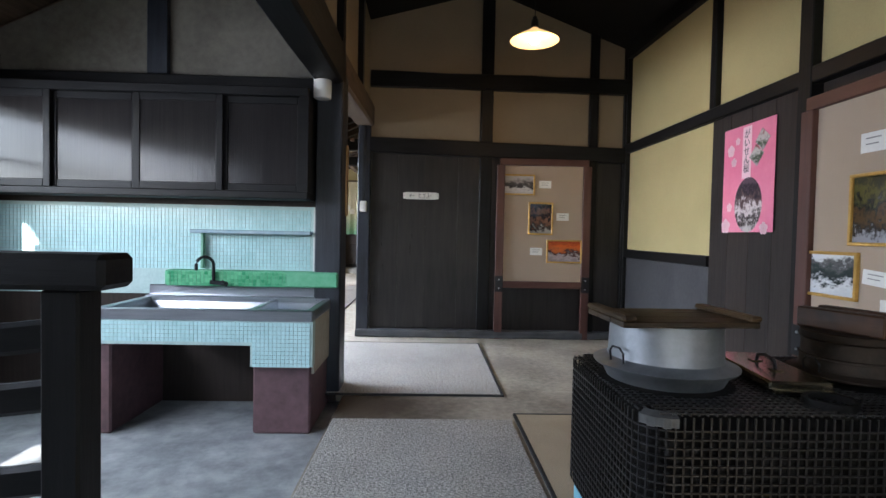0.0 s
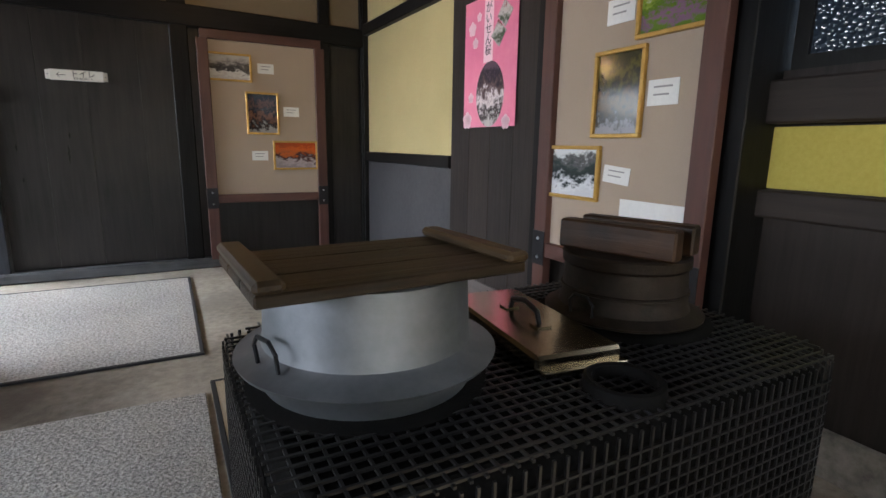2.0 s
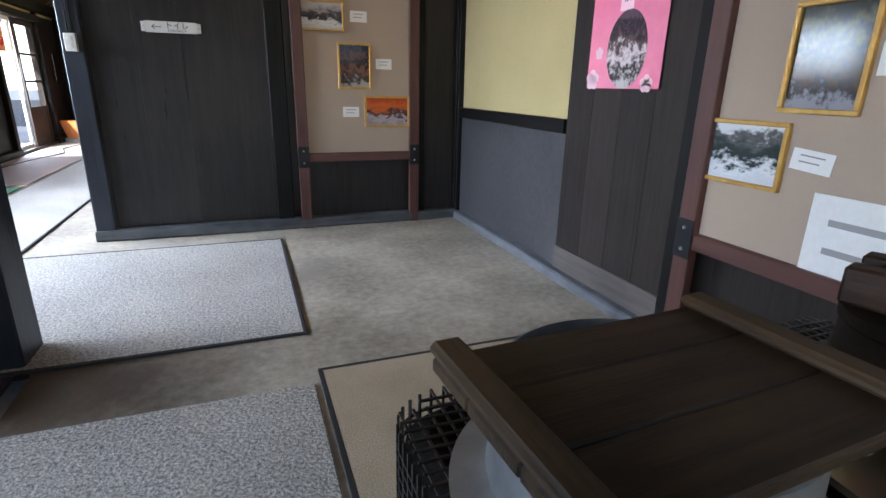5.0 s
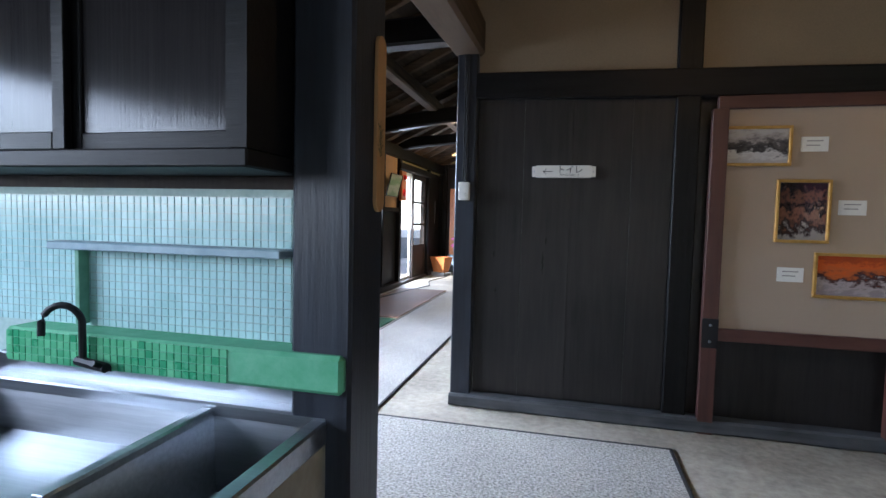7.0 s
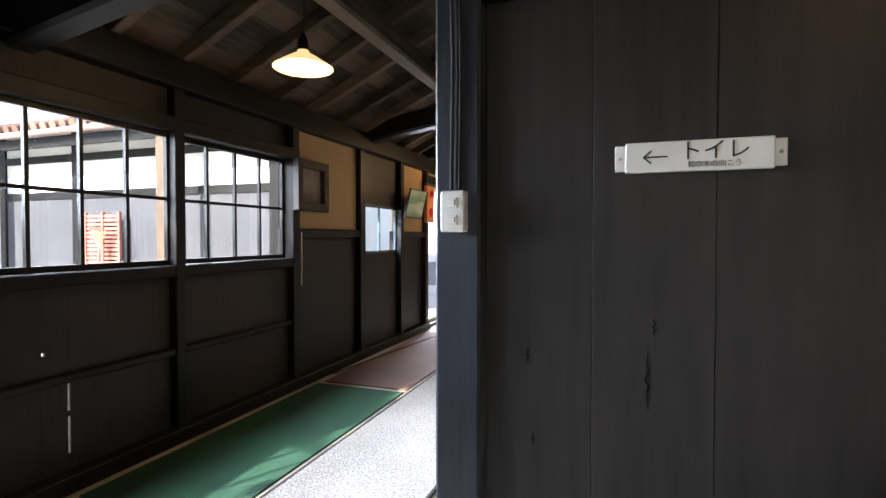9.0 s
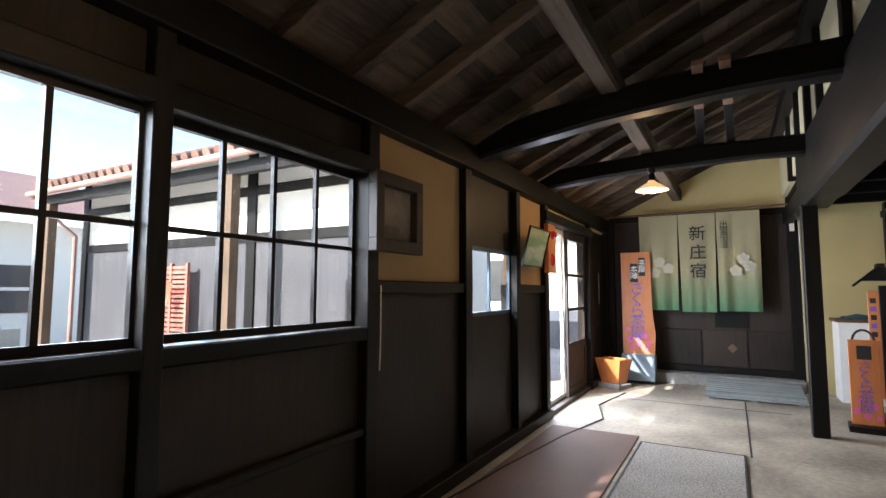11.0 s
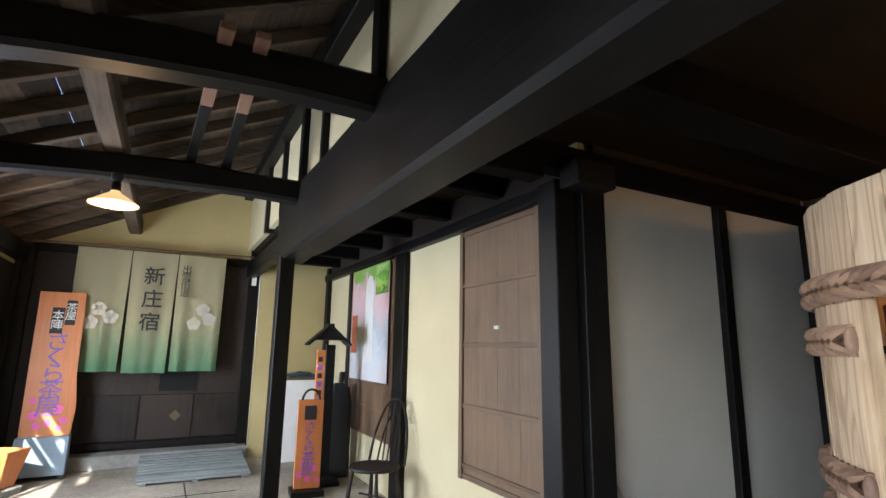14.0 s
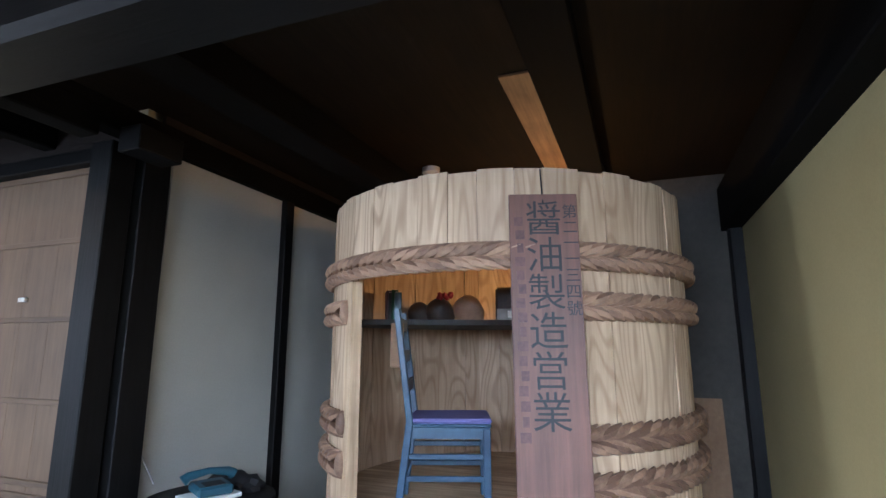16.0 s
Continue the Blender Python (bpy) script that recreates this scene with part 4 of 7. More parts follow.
part("border", B(1.085, 1.125, -0.03, 0.0, 0.87, 1.36, bev=0.006), rich("white_edge_tile", (0.5, 0.5, 0.47), (0.66, 0.66, 0.62), (0.3, 0.5), (1, 1, 1), 20, 3, 0.1), s, "white edging tiles")
bm = bmesh.new()
step = 0.0265
for k in range(int(0.47 / step)):
    for i in range(int(2.27 / step)):
        x, z = -1.19 + i * step, 0.885 + k * step
        box(bm, x + 0.002, x + step - 0.002, -0.016, -0.012, z + 0.002, z + step - 0.002)
tagged(part("mosaic_tile", bm, TILE, s), kind="stuff")
bm = bmesh.new()
for k in range(4):
    for i in range(int(0.86 / step)):
        x, z = 0.07 + i * step, 0.775 + k * step
        box(bm, x + 0.002, x + step - 0.002, -0.129, -0.124, z + 0.002, z + step - 0.002)
tagged(part("green_tile", bm, GREENTILE, s, "green mosaic tiles"), kind="stuff")
# tap
t = thing("tap", (-1.49, SY - 0.15, 0.795), "dark swan-neck tap on the splashback", "tap")
bm = bmesh.new()
tube(bm, [(0, 0, 0), (0, 0, 0.14)] + [(-0.05 + 0.05 * math.cos(a), -0.016 * a, 0.14 + 0.05 * math.sin(a)) for a in [math.pi * k / 8 for k in range(1, 9)]] + [(-0.1, -0.052, 0.095)], 0.011)
part("spout", bm, DARKMETAL, t, smooth=True)
bm = bmesh.new()
tube(bm, [(-0.02, 0, 0.01), (0.10, -0.01, 0.0)], 0.016)
tube(bm, [(0.08, -0.04, 0.02), (0.08, 0.03, -0.015)], 0.010)
part("valve", bm, DARKMETAL, t, smooth=True)
sh = thing("wall_shelf", (-1.26, SY - 0.06, 1.165), "narrow worn tiled shelf on the splashback", "shelf")
part("board", B(-0.42, 0.44, -0.05, 0.04, -0.012, 0.014, bev=0.004), rich("worn_blue_grey_shelf", (0.14, 0.24, 0.3), (0.36, 0.46, 0.5), (0.4, 0.6), (1, 1, 1), 10, 3, 0.1), sh)
part("bracket", B(-0.362, -0.344, 0.0, 0.04, -0.27, -0.012, bev=0.002), rich("green_bracket", (0.1, 0.25, 0.17), (0.2, 0.4, 0.28), (0.5, 0.7), (1, 1, 1), 20, 3, 0.1), sh)

# wall cupboard
c = thing("wall_cupboard", (-1.92, SY - 0.14, 1.40), "black wooden wall cupboard with fluted glass sliding doors", "cupboard")
bm = bmesh.new()
box(bm, -1.2, 1.12, -0.16, 0.10, 0, 0.05, 0.005)
box(bm, -1.2, 1.12, -0.16, 0.10, 0.70, 0.76, 0.005)
box(bm, -1.2, -1.14, -0.16, 0.10, 0.05, 0.70)
box(bm, 1.06, 1.12, -0.16, 0.10, 0.05, 0.70)
box(bm, -1.14, 1.06, 0.09, 0.10, 0.05, 0.70)
box(bm, -1.14, 1.06, -0.10, 0.09, 0.32, 0.345)
part("body", bm, BLACK["x"], c)
for i, (x0, x1) in enumerate(((-1.15, -0.61), (-0.63, -0.04), (-0.06, 0.54), (0.52, 1.08))):
    y = -0.15 + 0.03 * (i % 2)
    dr = part("door", B(x0, x0 + 0.045, y, y + 0.024, 0.05, 0.70, bev=0.003), BLACK["z"], c)
    bm = bmesh.new()
    box(bm, x1 - 0.045, x1, y, y + 0.024, 0.05, 0.70, 0.003)
    box(bm, x0 + 0.045, x1 - 0.045, y, y + 0.024, 0.05, 0.10, 0.003)
    box(bm, x0 + 0.045, x1 - 0.045, y, y + 0.024, 0.65, 0.70, 0.003)
    part("door_rail", bm, BLACK["x"], dr)
    part("pane", B(x0 + 0.045, x1 - 0.045, y + 0.008, y + 0.014, 0.10, 0.65), FLUTED, dr, "fluted frosted glass")

# ---- clay stove under black netting ----
k = thing("stove", (1.125, 1.655, 0.0), "masonry cooking stove draped in black plastic netting", "stove")
HXK, HYK, HZK, RK = 0.545, 0.345, 0.73, 0.09


def outline(hx, hy, r, n=6):
    pts = []
    for cx, cy, a0 in ((hx - r, hy - r, 0), (-hx + r, hy - r, 90), (-hx + r, -hy + r, 180), (hx - r, -hy + r, 270)):
        pts += [(cx + r * math.cos(radians(a0 + 90 * i / n)), cy + r * math.sin(radians(a0 + 90 * i / n))) for i in range(n + 1)]
    return pts


def loft(bm, rings):
    vs = [[bm.verts.new((x, y, z)) for x, y in pts] for pts, z in rings]
    for r0, r1 in zip(vs, vs[1:]):
        for i in range(len(r0)):
            bm.faces.new((r0[i], r0[(i + 1) % len(r0)], r1[(i + 1) % len(r0)], r1[i]))
    bm.faces.new(vs[0][::-1])
    bm.faces.new(vs[-1])


bm = bmesh.new()
loft(bm, [(outline(HXK - 0.01, HYK - 0.01, RK), z) for z in (0.26, 0.69)] + [(outline(HXK - 0.04, HYK - 0.04, RK), 0.72)])
part("body", bm, SOOTBLACK, k)
bm = bmesh.new()
loft(bm, [(outline(HXK - 0.012, HYK - 0.012, RK), z) for z in (0.0, 0.26)])
part("base", bm, LIGHTBLUE, k, "light blue painted base")
bm = bmesh.new()
nw = 0.0021
pitch = 0.023
# side wires follow the outline; top wires cross the flat
for j in range(18):
    z = 0.30 + j * pitch
    pts = outline(HXK, HYK, RK)
    for (xa, ya), (xb, yb) in zip(pts, pts[1:] + pts[:1]):
        d2 = Vector((xb - xa, yb - ya, 0))
        if d2.length < 1e-5:
            continue
        m = Matrix.Translation(((xa + xb) / 2, (ya + yb) / 2, z)) @ Matrix.Rotation(math.atan2(d2.y, d2.x), 4, "Z")
        box(bm, -d2.length / 2, d2.length / 2, -nw, nw, -nw, nw, m=m)
ring = outline(HXK, HYK, RK)
per, acc = [], 0.0
for (xa, ya), (xb, yb) in zip(ring, ring[1:] + ring[:1]):
    d2 = Vector((xb - xa, yb - ya))
    pos = -acc
    while pos < d2.length:
        if pos >= 0:
            per.append((xa + d2.x * pos / max(d2.length, 1e-6), ya + d2.y * pos / max(d2.length, 1e-6), math.atan2(d2.y, d2.x)))
        pos += pitch
    acc = d2.length - (pos - pitch)
for x, y, a in per:
    box(bm, -nw, nw, -nw, nw, 0.28, HZK - 0.005, m=Matrix.Translation((x, y, 0)) @ Matrix.Rotation(a, 4, "Z"))
for i in range(int(2 * HXK / pitch)):
    x = -HXK + 0.012 + i * pitch
    hy = HYK - (0.05 if abs(x) > HXK - 0.06 else 0.004)
    box(bm, x - nw, x + nw, -hy, hy, HZK - nw, HZK + nw)
for i in range(int(2 * HYK / pitch)):
    y = -HYK + 0.012 + i * pitch
    hx = HXK - (0.05 if abs(y) > HYK - 0.06 else 0.004)
    box(bm, -hx, hx, y - nw, y + nw, HZK - nw + 0.002, HZK + nw + 0.002)
tagged(part("netting", bm, NET, k, "black plastic netting"), kind="stuff")
bm = bmesh.new()
for i in range(5):
    a0, a1 = radians(212 + 12 * i), radians(212 + 12 * (i + 1))
    cx, cy, rr = -HXK + RK, -HYK + RK, RK + 0.006
    q = [bm.verts.new((cx + rr * math.cos(a) * f, cy + rr * math.sin(a) * f, z)) for a in (a0, a1) for f, z in ((1.0, HZK - 0.03 - 0.003 * (i % 2)), (1.0, HZK - 0.006), (0.8, HZK + 0.006))]
    bm.faces.new((q[0], q[3], q[4], q[1]))
    bm.faces.new((q[1], q[4], q[5], q[2]))
bmesh.ops.remove_doubles(bm, verts=bm.verts, dist=1e-4)
bmesh.ops.solidify(bm, geom=bm.faces[:], thickness=0.0015)
part("tape", bm, rich("grey_cloth_tape", (0.03, 0.03, 0.03), (0.085, 0.085, 0.08), (0.35, 0.5), (1, 1, 1), 60, 6, 0.15), k, "grey cloth tape over the corner")
for x, y, rr in ((-0.332, -0.003, 0.205), (0.315, 0.033, 0.2)):
    bm = bmesh.new()
    lathe(bm, [(0.0, 0.72), (rr, 0.72), (rr, 0.7335), (rr - 0.012, 0.737), (0.0, 0.7372)], 48, (x, y, 0))
    part("burner_ring", bm, SOOTBLACK, k, "soot-black mortar ring under the pot", True)
bm = bmesh.new()
lathe(bm, [(0.075, 0.715), (0.068, 0.735), (0.066, 0.75), (0.061, 0.753), (0.053, 0.75), (0.05, 0.66), (0.0, 0.66)], 32, (0.02, -0.25, 0))
part("flue_ring", bm, SOOTBLACK, k, smooth=True)


def handle_ring(bm, x, y, z, a):
    m = Matrix.Translation((x, y, z)) @ Matrix.Rotation(a, 4, "Z")
    tube(bm, [m @ Vector((0.0, -0.028, 0)), m @ Vector((0.004, -0.03, 0.03)), m @ Vector((0.006, -0.016, 0.046)), m @ Vector((0.006, 0.016, 0.046)), m @ Vector((0.004, 0.03, 0.03)), m @ Vector((0.0, 0.028, 0))], 0.0035, 6)


p = thing("cauldron", (0.793, 1.652, 0.7375), "dull aluminium rice cauldron with a wide flange", "pot")
bm = bmesh.new()
lathe(bm, [(0.0, 0.0), (0.175, 0.0), (0.19, 0.03), (0.215, 0.045), (0.218, 0.051), (0.186, 0.061), (0.175, 0.07), (0.172, 0.088), (0.168, 0.183), (0.162, 0.186), (0.155, 0.10), (0.0, 0.06)], 56)
part("body", bm, ALU, p, smooth=True)
for a in (200, 20):
    bm = bmesh.new()
    handle_ring(bm, 0.188 * math.cos(radians(a)), 0.188 * math.sin(radians(a)), 0.062, radians(a))
    part("handle", bm, DARKMETAL, p, "wire loop handle", True)
l = thing("board_cover", (0.788, 1.622, 0.924), "worn wooden board cover with end battens", "cover", rz=3)
for y0, y1 in ((-0.138, -0.046), (-0.0455, 0.05), (0.0505, 0.138)):
    part("plank", B(-0.208, 0.208, y0, y1, 0, 0.018, bev=0.003), LIDWOOD, l)
for x in (-0.19, 0.19):
    part("batten", B(x - 0.02, x + 0.02, -0.145, 0.145, 0.0185, 0.036, bev=0.006), LIDBATTEN, l)
p = thing("cauldron", (1.44, 1.688, 0.7375), "small sooty iron cauldron with a wide flange", "pot")
bm = bmesh.new()
lathe(bm, [(0.0, 0.0), (0.16, 0.004), (0.178, 0.012), (0.179, 0.017), (0.148, 0.028), (0.142, 0.04), (0.141, 0.064), (0.144, 0.066), (0.144, 0.07), (0.14, 0.072), (0.137, 0.12), (0.128, 0.12), (0.0, 0.05)], 56)
part("body", bm, IRON, p, smooth=True)
for a in (190, 10):
    bm = bmesh.new()
    handle_ring(bm, 0.155 * math.cos(radians(a)), 0.155 * math.sin(radians(a)), 0.022, radians(a))
    part("handle", bm, DARKMETAL, p, smooth=True)
l = thing("wooden_cover", (1.44, 1.688, 0.858), "round thick scorched wooden pot cover with two tall bars", "cover", rz=-72)
bm = bmesh.new()
lathe(bm, [(0.0, 0), (0.138, 0), (0.143, 0.006), (0.143, 0.026), (0.138, 0.03), (0.0, 0.03)], 44)
part("disc", bm, IRONWOOD, l, smooth=True)
for y in (-0.052, 0.052):
    part("bar", B(-0.136, 0.136, y - 0.022, y + 0.022, 0.0305, 0.098, bev=0.005), SCORCHED, l)
l = thing("tin_cover", (1.15, 1.685, 0.7405), "rectangular tin cover with a bar handle", "cover", rz=-7)
part("plate", B(-0.09, 0.09, -0.2, 0.2, 0, 0.03, bev=0.006), BRASSY, l)
part("lower_lip", B(-0.082, 0.094, -0.214, 0.19, -0.003, 0.006, bev=0.002), BRASSY, l)
bm = bmesh.new()
tube(bm, [(0, -0.06, 0.03), (0, -0.05, 0.055), (0, 0, 0.065), (0, 0.05, 0.055), (0, 0.06, 0.03)], 0.006)
part("handle", bm, DARKMETAL, l, smooth=True)
for y in (-0.065, 0.065):
    part("handle_plate", B(-0.016, 0.016, y - 0.016, y + 0.016, 0.0305, 0.034), BRASSY, l)

# slatted rack at the start of the walk
r = thing("slatted_rack", (-0.9, 1.15, -0.1), "dark wooden slatted rack with stout posts", "rack")
part("top_bar", B(-0.5, 0.27, -0.06, 0.06, 1.15, 1.225, bev=0.012), BLACK["x"], r)
for x in (-0.45, 0.17):
    part("post", B(x - 0.04, x + 0.04, -0.04, 0.04, 0, 1.15, bev=0.006), BLACK["z"], r)
for z in (0.35, 0.55, 0.74, 0.92, 1.05):
    bm = bmesh.new()
    beam(bm, (-0.41, 0, z), (0.13, 0, z), 0.03, 0.07, 0.01, -0.02, 6)
    part("slat", bm, BLACK["x"], r)

# Unseen south window, added to give the fill lamp an opening.
w = thing("window_6", (-0.7, -2.56, 0.85), "unseen lattice window added to light the kitchen", "window", kind="structure", rz=-90)
lattice(w, 0.0, 2.6, 0.0, 1.5, 4, 2)


# ---- pictures, signs, boards ----
def photo(name, colours, scale=5.0, up=1.0, seed=0.0):
    """A printed picture: bands of colour broken by noise."""
    m = mat(name, colours[0], 0.12)
    nt = m.node_tree
    n, l, b = nt.nodes, nt.links, nt.nodes["Principled BSDF"]
    co, sep, no, ma, rp = n.new("ShaderNodeTexCoord"), n.new("ShaderNodeSeparateXYZ"), n.new("ShaderNodeTexNoise"), n.new("ShaderNodeMath"), n.new("ShaderNodeValToRGB")
    mp = n.new("ShaderNodeMapping")
    mp.inputs["Location"].default_value = (seed, seed * 0.7, seed * 1.3)
    no.inputs["Scale"].default_value, no.inputs["Detail"].default_value, no.inputs["Roughness"].default_value = scale, 7, 0.68
    l.new(co.outputs["Generated"], sep.inputs[0]), l.new(co.outputs["Generated"], mp.inputs[0]), l.new(mp.outputs[0], no.inputs["Vector"])
    ma.operation = "MULTIPLY_ADD"
    ma.inputs[1].default_value = 1.3
    sub = n.new("ShaderNodeMath")
    sub.operation, sub.inputs[1].default_value = "SUBTRACT", 0.5
    l.new(no.outputs[0], sub.inputs[0])
    l.new(sub.outputs[0], ma.inputs[0]), l.new(sep.outputs["Z"], ma.inputs[2]), l.new(ma.outputs[0], rp.inputs[0])
    els = rp.color_ramp.elements
    while len(els) < len(colours):
        els.new(0.5)
    for i, c in enumerate(colours):
        els[i].position = i / (len(colours) - 1) * 0.9 + 0.05
        els[i].color = (*c, 1)
    rp.color_ramp.interpolation = "EASE"
    l.new(rp.outputs[0], b.inputs["Base Color"])
    return m


def framed(name, place, rz, w, h, picture, label, frame_material=None, fw=0.018, depth=0.022, tilt=0.0):
    o = thing(name, place, label, "picture", "framed photographs")
    o.matrix_basis = pose(*place, tilt, 0, rz)
    fm = frame_material or GOLD
    for a in ((-w / 2, w / 2, h / 2 - fw, h / 2), (-w / 2, w / 2, -h / 2, -h / 2 + fw), (-w / 2, -w / 2 + fw, -h / 2 + fw, h / 2 - fw), (w / 2 - fw, w / 2, -h / 2 + fw, h / 2 - fw)):
        part("frame_bar", B(a[0], a[1], -depth, 0, a[2], a[3], bev=0.003), fm, o)
    part("print", B(-w / 2 + fw, w / 2 - fw, -0.008, -0.001, -h / 2 + fw, h / 2 - fw), picture, o)
    return o


def caption(place, rz, w=0.14, h=0.085, lines=2, name="caption_card", label="small white caption card pinned to the board", tilt=0.0):
    o = thing(name, place, label, "card", "caption cards")
    o.matrix_basis = pose(*place, 0, tilt, rz)
    part("card", B(-w / 2, w / 2, -0.003, 0, -h / 2, h / 2), PAPER, o)
    for i in range(lines):
        z = h * (0.22 - 0.3 * i)
        part("print_line", B(-w * 0.3, w * (0.3 - 0.1 * (i % 2)), -0.0038, -0.003, z - h * 0.035, z + h * 0.035), GREYINK, o)
    return o


def display_board(place, rz, w, z0, z1, label):
    """A cloth panel in a red-brown timber frame on two legs with iron corner plates."""
    o = thing("display_board", place, label, "board", "display boards", rz=rz)
    part("panel", B(-w / 2, w / 2, -0.012, 0.0, z0, z1), BOARD, o, "tan cloth panel")
    part("head_rail", B(-w / 2 - 0.06, w / 2 + 0.06, -0.045, 0.0, z1, z1 + 0.075, bev=0.004), RED["x"], o)
    part("bottom_rail", B(-w / 2, w / 2, -0.045, 0.0, z0 - 0.075, z0, bev=0.004), RED["x"], o)
    for s in (-1, 1):
        x = s * (w / 2 + 0.045)
        leg = part("leg", B(x - 0.045, x + 0.045, -0.05, 0.0, 0, z1, bev=0.004), RED["z"], o)
        pl = part("corner_plate", B(x - 0.046, x + 0.046, -0.054, -0.0495, z0 - 0.12, z0 + 0.06), DARKMETAL, leg, "blackened iron plate")
        for dz in (-0.08, 0.02):
            bm = bmesh.new()
            bmesh.ops.create_uvsphere(bm, u_segments=8, v_segments=5, radius=0.009, matrix=Matrix.Translation((x, -0.055, z0 + dz)))
            part("plate_bolt", bm, STEEL, leg)
    return o


FY = KN - 0.055
display_board((1.345, FY, 0.0), 0, 0.90, 0.66, 1.98, "tan cloth display board in a red-brown timber frame")
framed("framed_photo", (1.055, FY - 0.013, 1.76), 0, 0.37, 0.235, photo("snowy_village_print", [(0.5, 0.47, 0.45), (0.62, 0.6, 0.58), (0.05, 0.045, 0.045), (0.1, 0.09, 0.085), (0.36, 0.33, 0.31), (0.45, 0.42, 0.4)], 4, 1, 1.0), "gilt-framed photo of a snowy village")
framed("framed_photo", (1.315, FY - 0.013, 1.38), 0, 0.285, 0.37, photo("night_street_print", [(0.3, 0.28, 0.26), (0.03, 0.02, 0.018), (0.16, 0.07, 0.04), (0.015, 0.012, 0.012), (0.1, 0.04, 0.025), (0.01, 0.01, 0.01)], 5, 1, 2.0), "gilt-framed dark photo of a street at night")
framed("framed_photo", (1.595, FY - 0.013, 1.01), 0, 0.41, 0.265, photo("red_leaves_print", [(0.3, 0.26, 0.28), (0.42, 0.36, 0.38), (0.06, 0.03, 0.03), (0.5, 0.12, 0.03), (0.62, 0.12, 0.02), (0.4, 0.07, 0.02)], 5, 1, 3.0), "gilt-framed photo of red autumn leaves")
for x, z in ((1.36, 1.77), (1.57, 1.405), (1.275, 1.005)):
    caption((x, FY - 0.012, z), 0)
GX = EX - 0.065
display_board((GX, 2.525, 0.0), -90, 0.80, 0.63, 1.94, "tall tan cloth display board in red-brown timber frame")
framed("framed_photo", (GX - 0.013, 2.796, 1.003), -90, 0.395, 0.255, photo("frozen_pond_print", [(0.62, 0.64, 0.66), (0.7, 0.72, 0.74), (0.04, 0.05, 0.05), (0.05, 0.065, 0.06), (0.12, 0.12, 0.12), (0.66, 0.68, 0.7)], 4, 1, 4.0), "gilt-framed photo of a snowbound pond")
framed("framed_photo", (GX - 0.013, 2.526, 1.35), -90, 0.28, 0.37, photo("waterfall_print", [(0.3, 0.3, 0.33), (0.03, 0.025, 0.02), (0.09, 0.05, 0.02), (0.02, 0.02, 0.012), (0.09, 0.08, 0.02), (0.03, 0.03, 0.015)], 5, 1, 5.0), "gilt-framed photo of a waterfall")
framed("framed_photo", (GX - 0.013, 2.27, 1.684), -90, 0.36, 0.26, photo("flower_meadow_print", [(0.12, 0.2, 0.03), (0.22, 0.12, 0.2), (0.1, 0.17, 0.02), (0.22, 0.3, 0.04), (0.6, 0.55, 0.6), (0.7, 0.68, 0.7)], 6, 1, 6.0), "gilt-framed photo of a flower meadow")
for y, z, w, h, tl in ((2.55, 1.69, 0.15, 0.10, 0), (2.30, 1.34, 0.145, 0.10, 0), (2.506, 1.005, 0.15, 0.075, 5)):
    caption((GX - 0.012, y, z), -90, w, h, tilt=tl)
caption((GX - 0.02, 2.294, 0.74), -90, 0.34, 0.33, 2, "notice_sheet", "white handwritten notice sheet on the board")

p = thing("poster", (EX - 0.045, 3.64, 1.63), "pink cherry blossom festival poster", "poster", rz=-90)
p.matrix_basis = pose(EX - 0.03, 3.635, 1.625, 0, 0.0, -90)
part("sheet", B(-0.29, 0.29, -0.004, 0.0, -0.385, 0.385), PINK, p)
bm = bmesh.new()
bmesh.ops.create_circle(bm, cap_ends=True, segments=40, radius=1.0, matrix=Matrix.LocRotScale((0.02, -0.0055, -0.19), Euler((radians(90), 0, 0)), (0.155, 0.195, 1)))
part("oval_picture", bm, photo("blossom_night_print", [(0.55, 0.5, 0.48), (0.05, 0.04, 0.04), (0.7, 0.6, 0.6), (0.12, 0.08, 0.08), (0.05, 0.04, 0.05), (0.12, 0.08, 0.1)], 5, 1, 7.0), p)
for x, z, sd in ((0.16, 0.25, 8.0), (0.1, 0.15, 9.0)):
    part("small_picture", B(-0.055, 0.055, -0.0065, -0.0045, -0.055, 0.055, m=pose(x, 0, z, 0, 40, 0)), photo("small_print", [(0.5, 0.45, 0.42), (0.1, 0.12, 0.08), (0.6, 0.55, 0.5), (0.3, 0.1, 0.1)], 4, 1, sd), p)
part("title_strip", B(-0.06, 0.04, -0.0055, -0.0045, 0.0, 0.37), PALEPINK, p)
lettering("title", "が\nい\nせ\nん\n桜", 0.068, INK, p, pose(-0.01, -0.0065, 0.19, 90, 0, 0), 0.0004, 1, 0.9)
for x, z, r in ((-0.2, 0.22, 0.04), (-0.16, 0.13, 0.03), (-0.24, -0.34, 0.05), (0.2, -0.36, 0.04), (-0.2, -0.2, 0.03), (-0.12, 0.28, 0.025)):
    bm = bmesh.new()
    for q in range(5):
        a = radians(72 * q)
        bmesh.ops.create_circle(bm, cap_ends=True, segments=10, radius=r * 0.55, matrix=Matrix.Translation((x + r * 0.6 * math.sin(a), -0.0052, z + r * 0.6 * math.cos(a))) @ Matrix.Rotation(radians(90), 4, "X"))
    part("blossom", bm, PALEPINK, p)

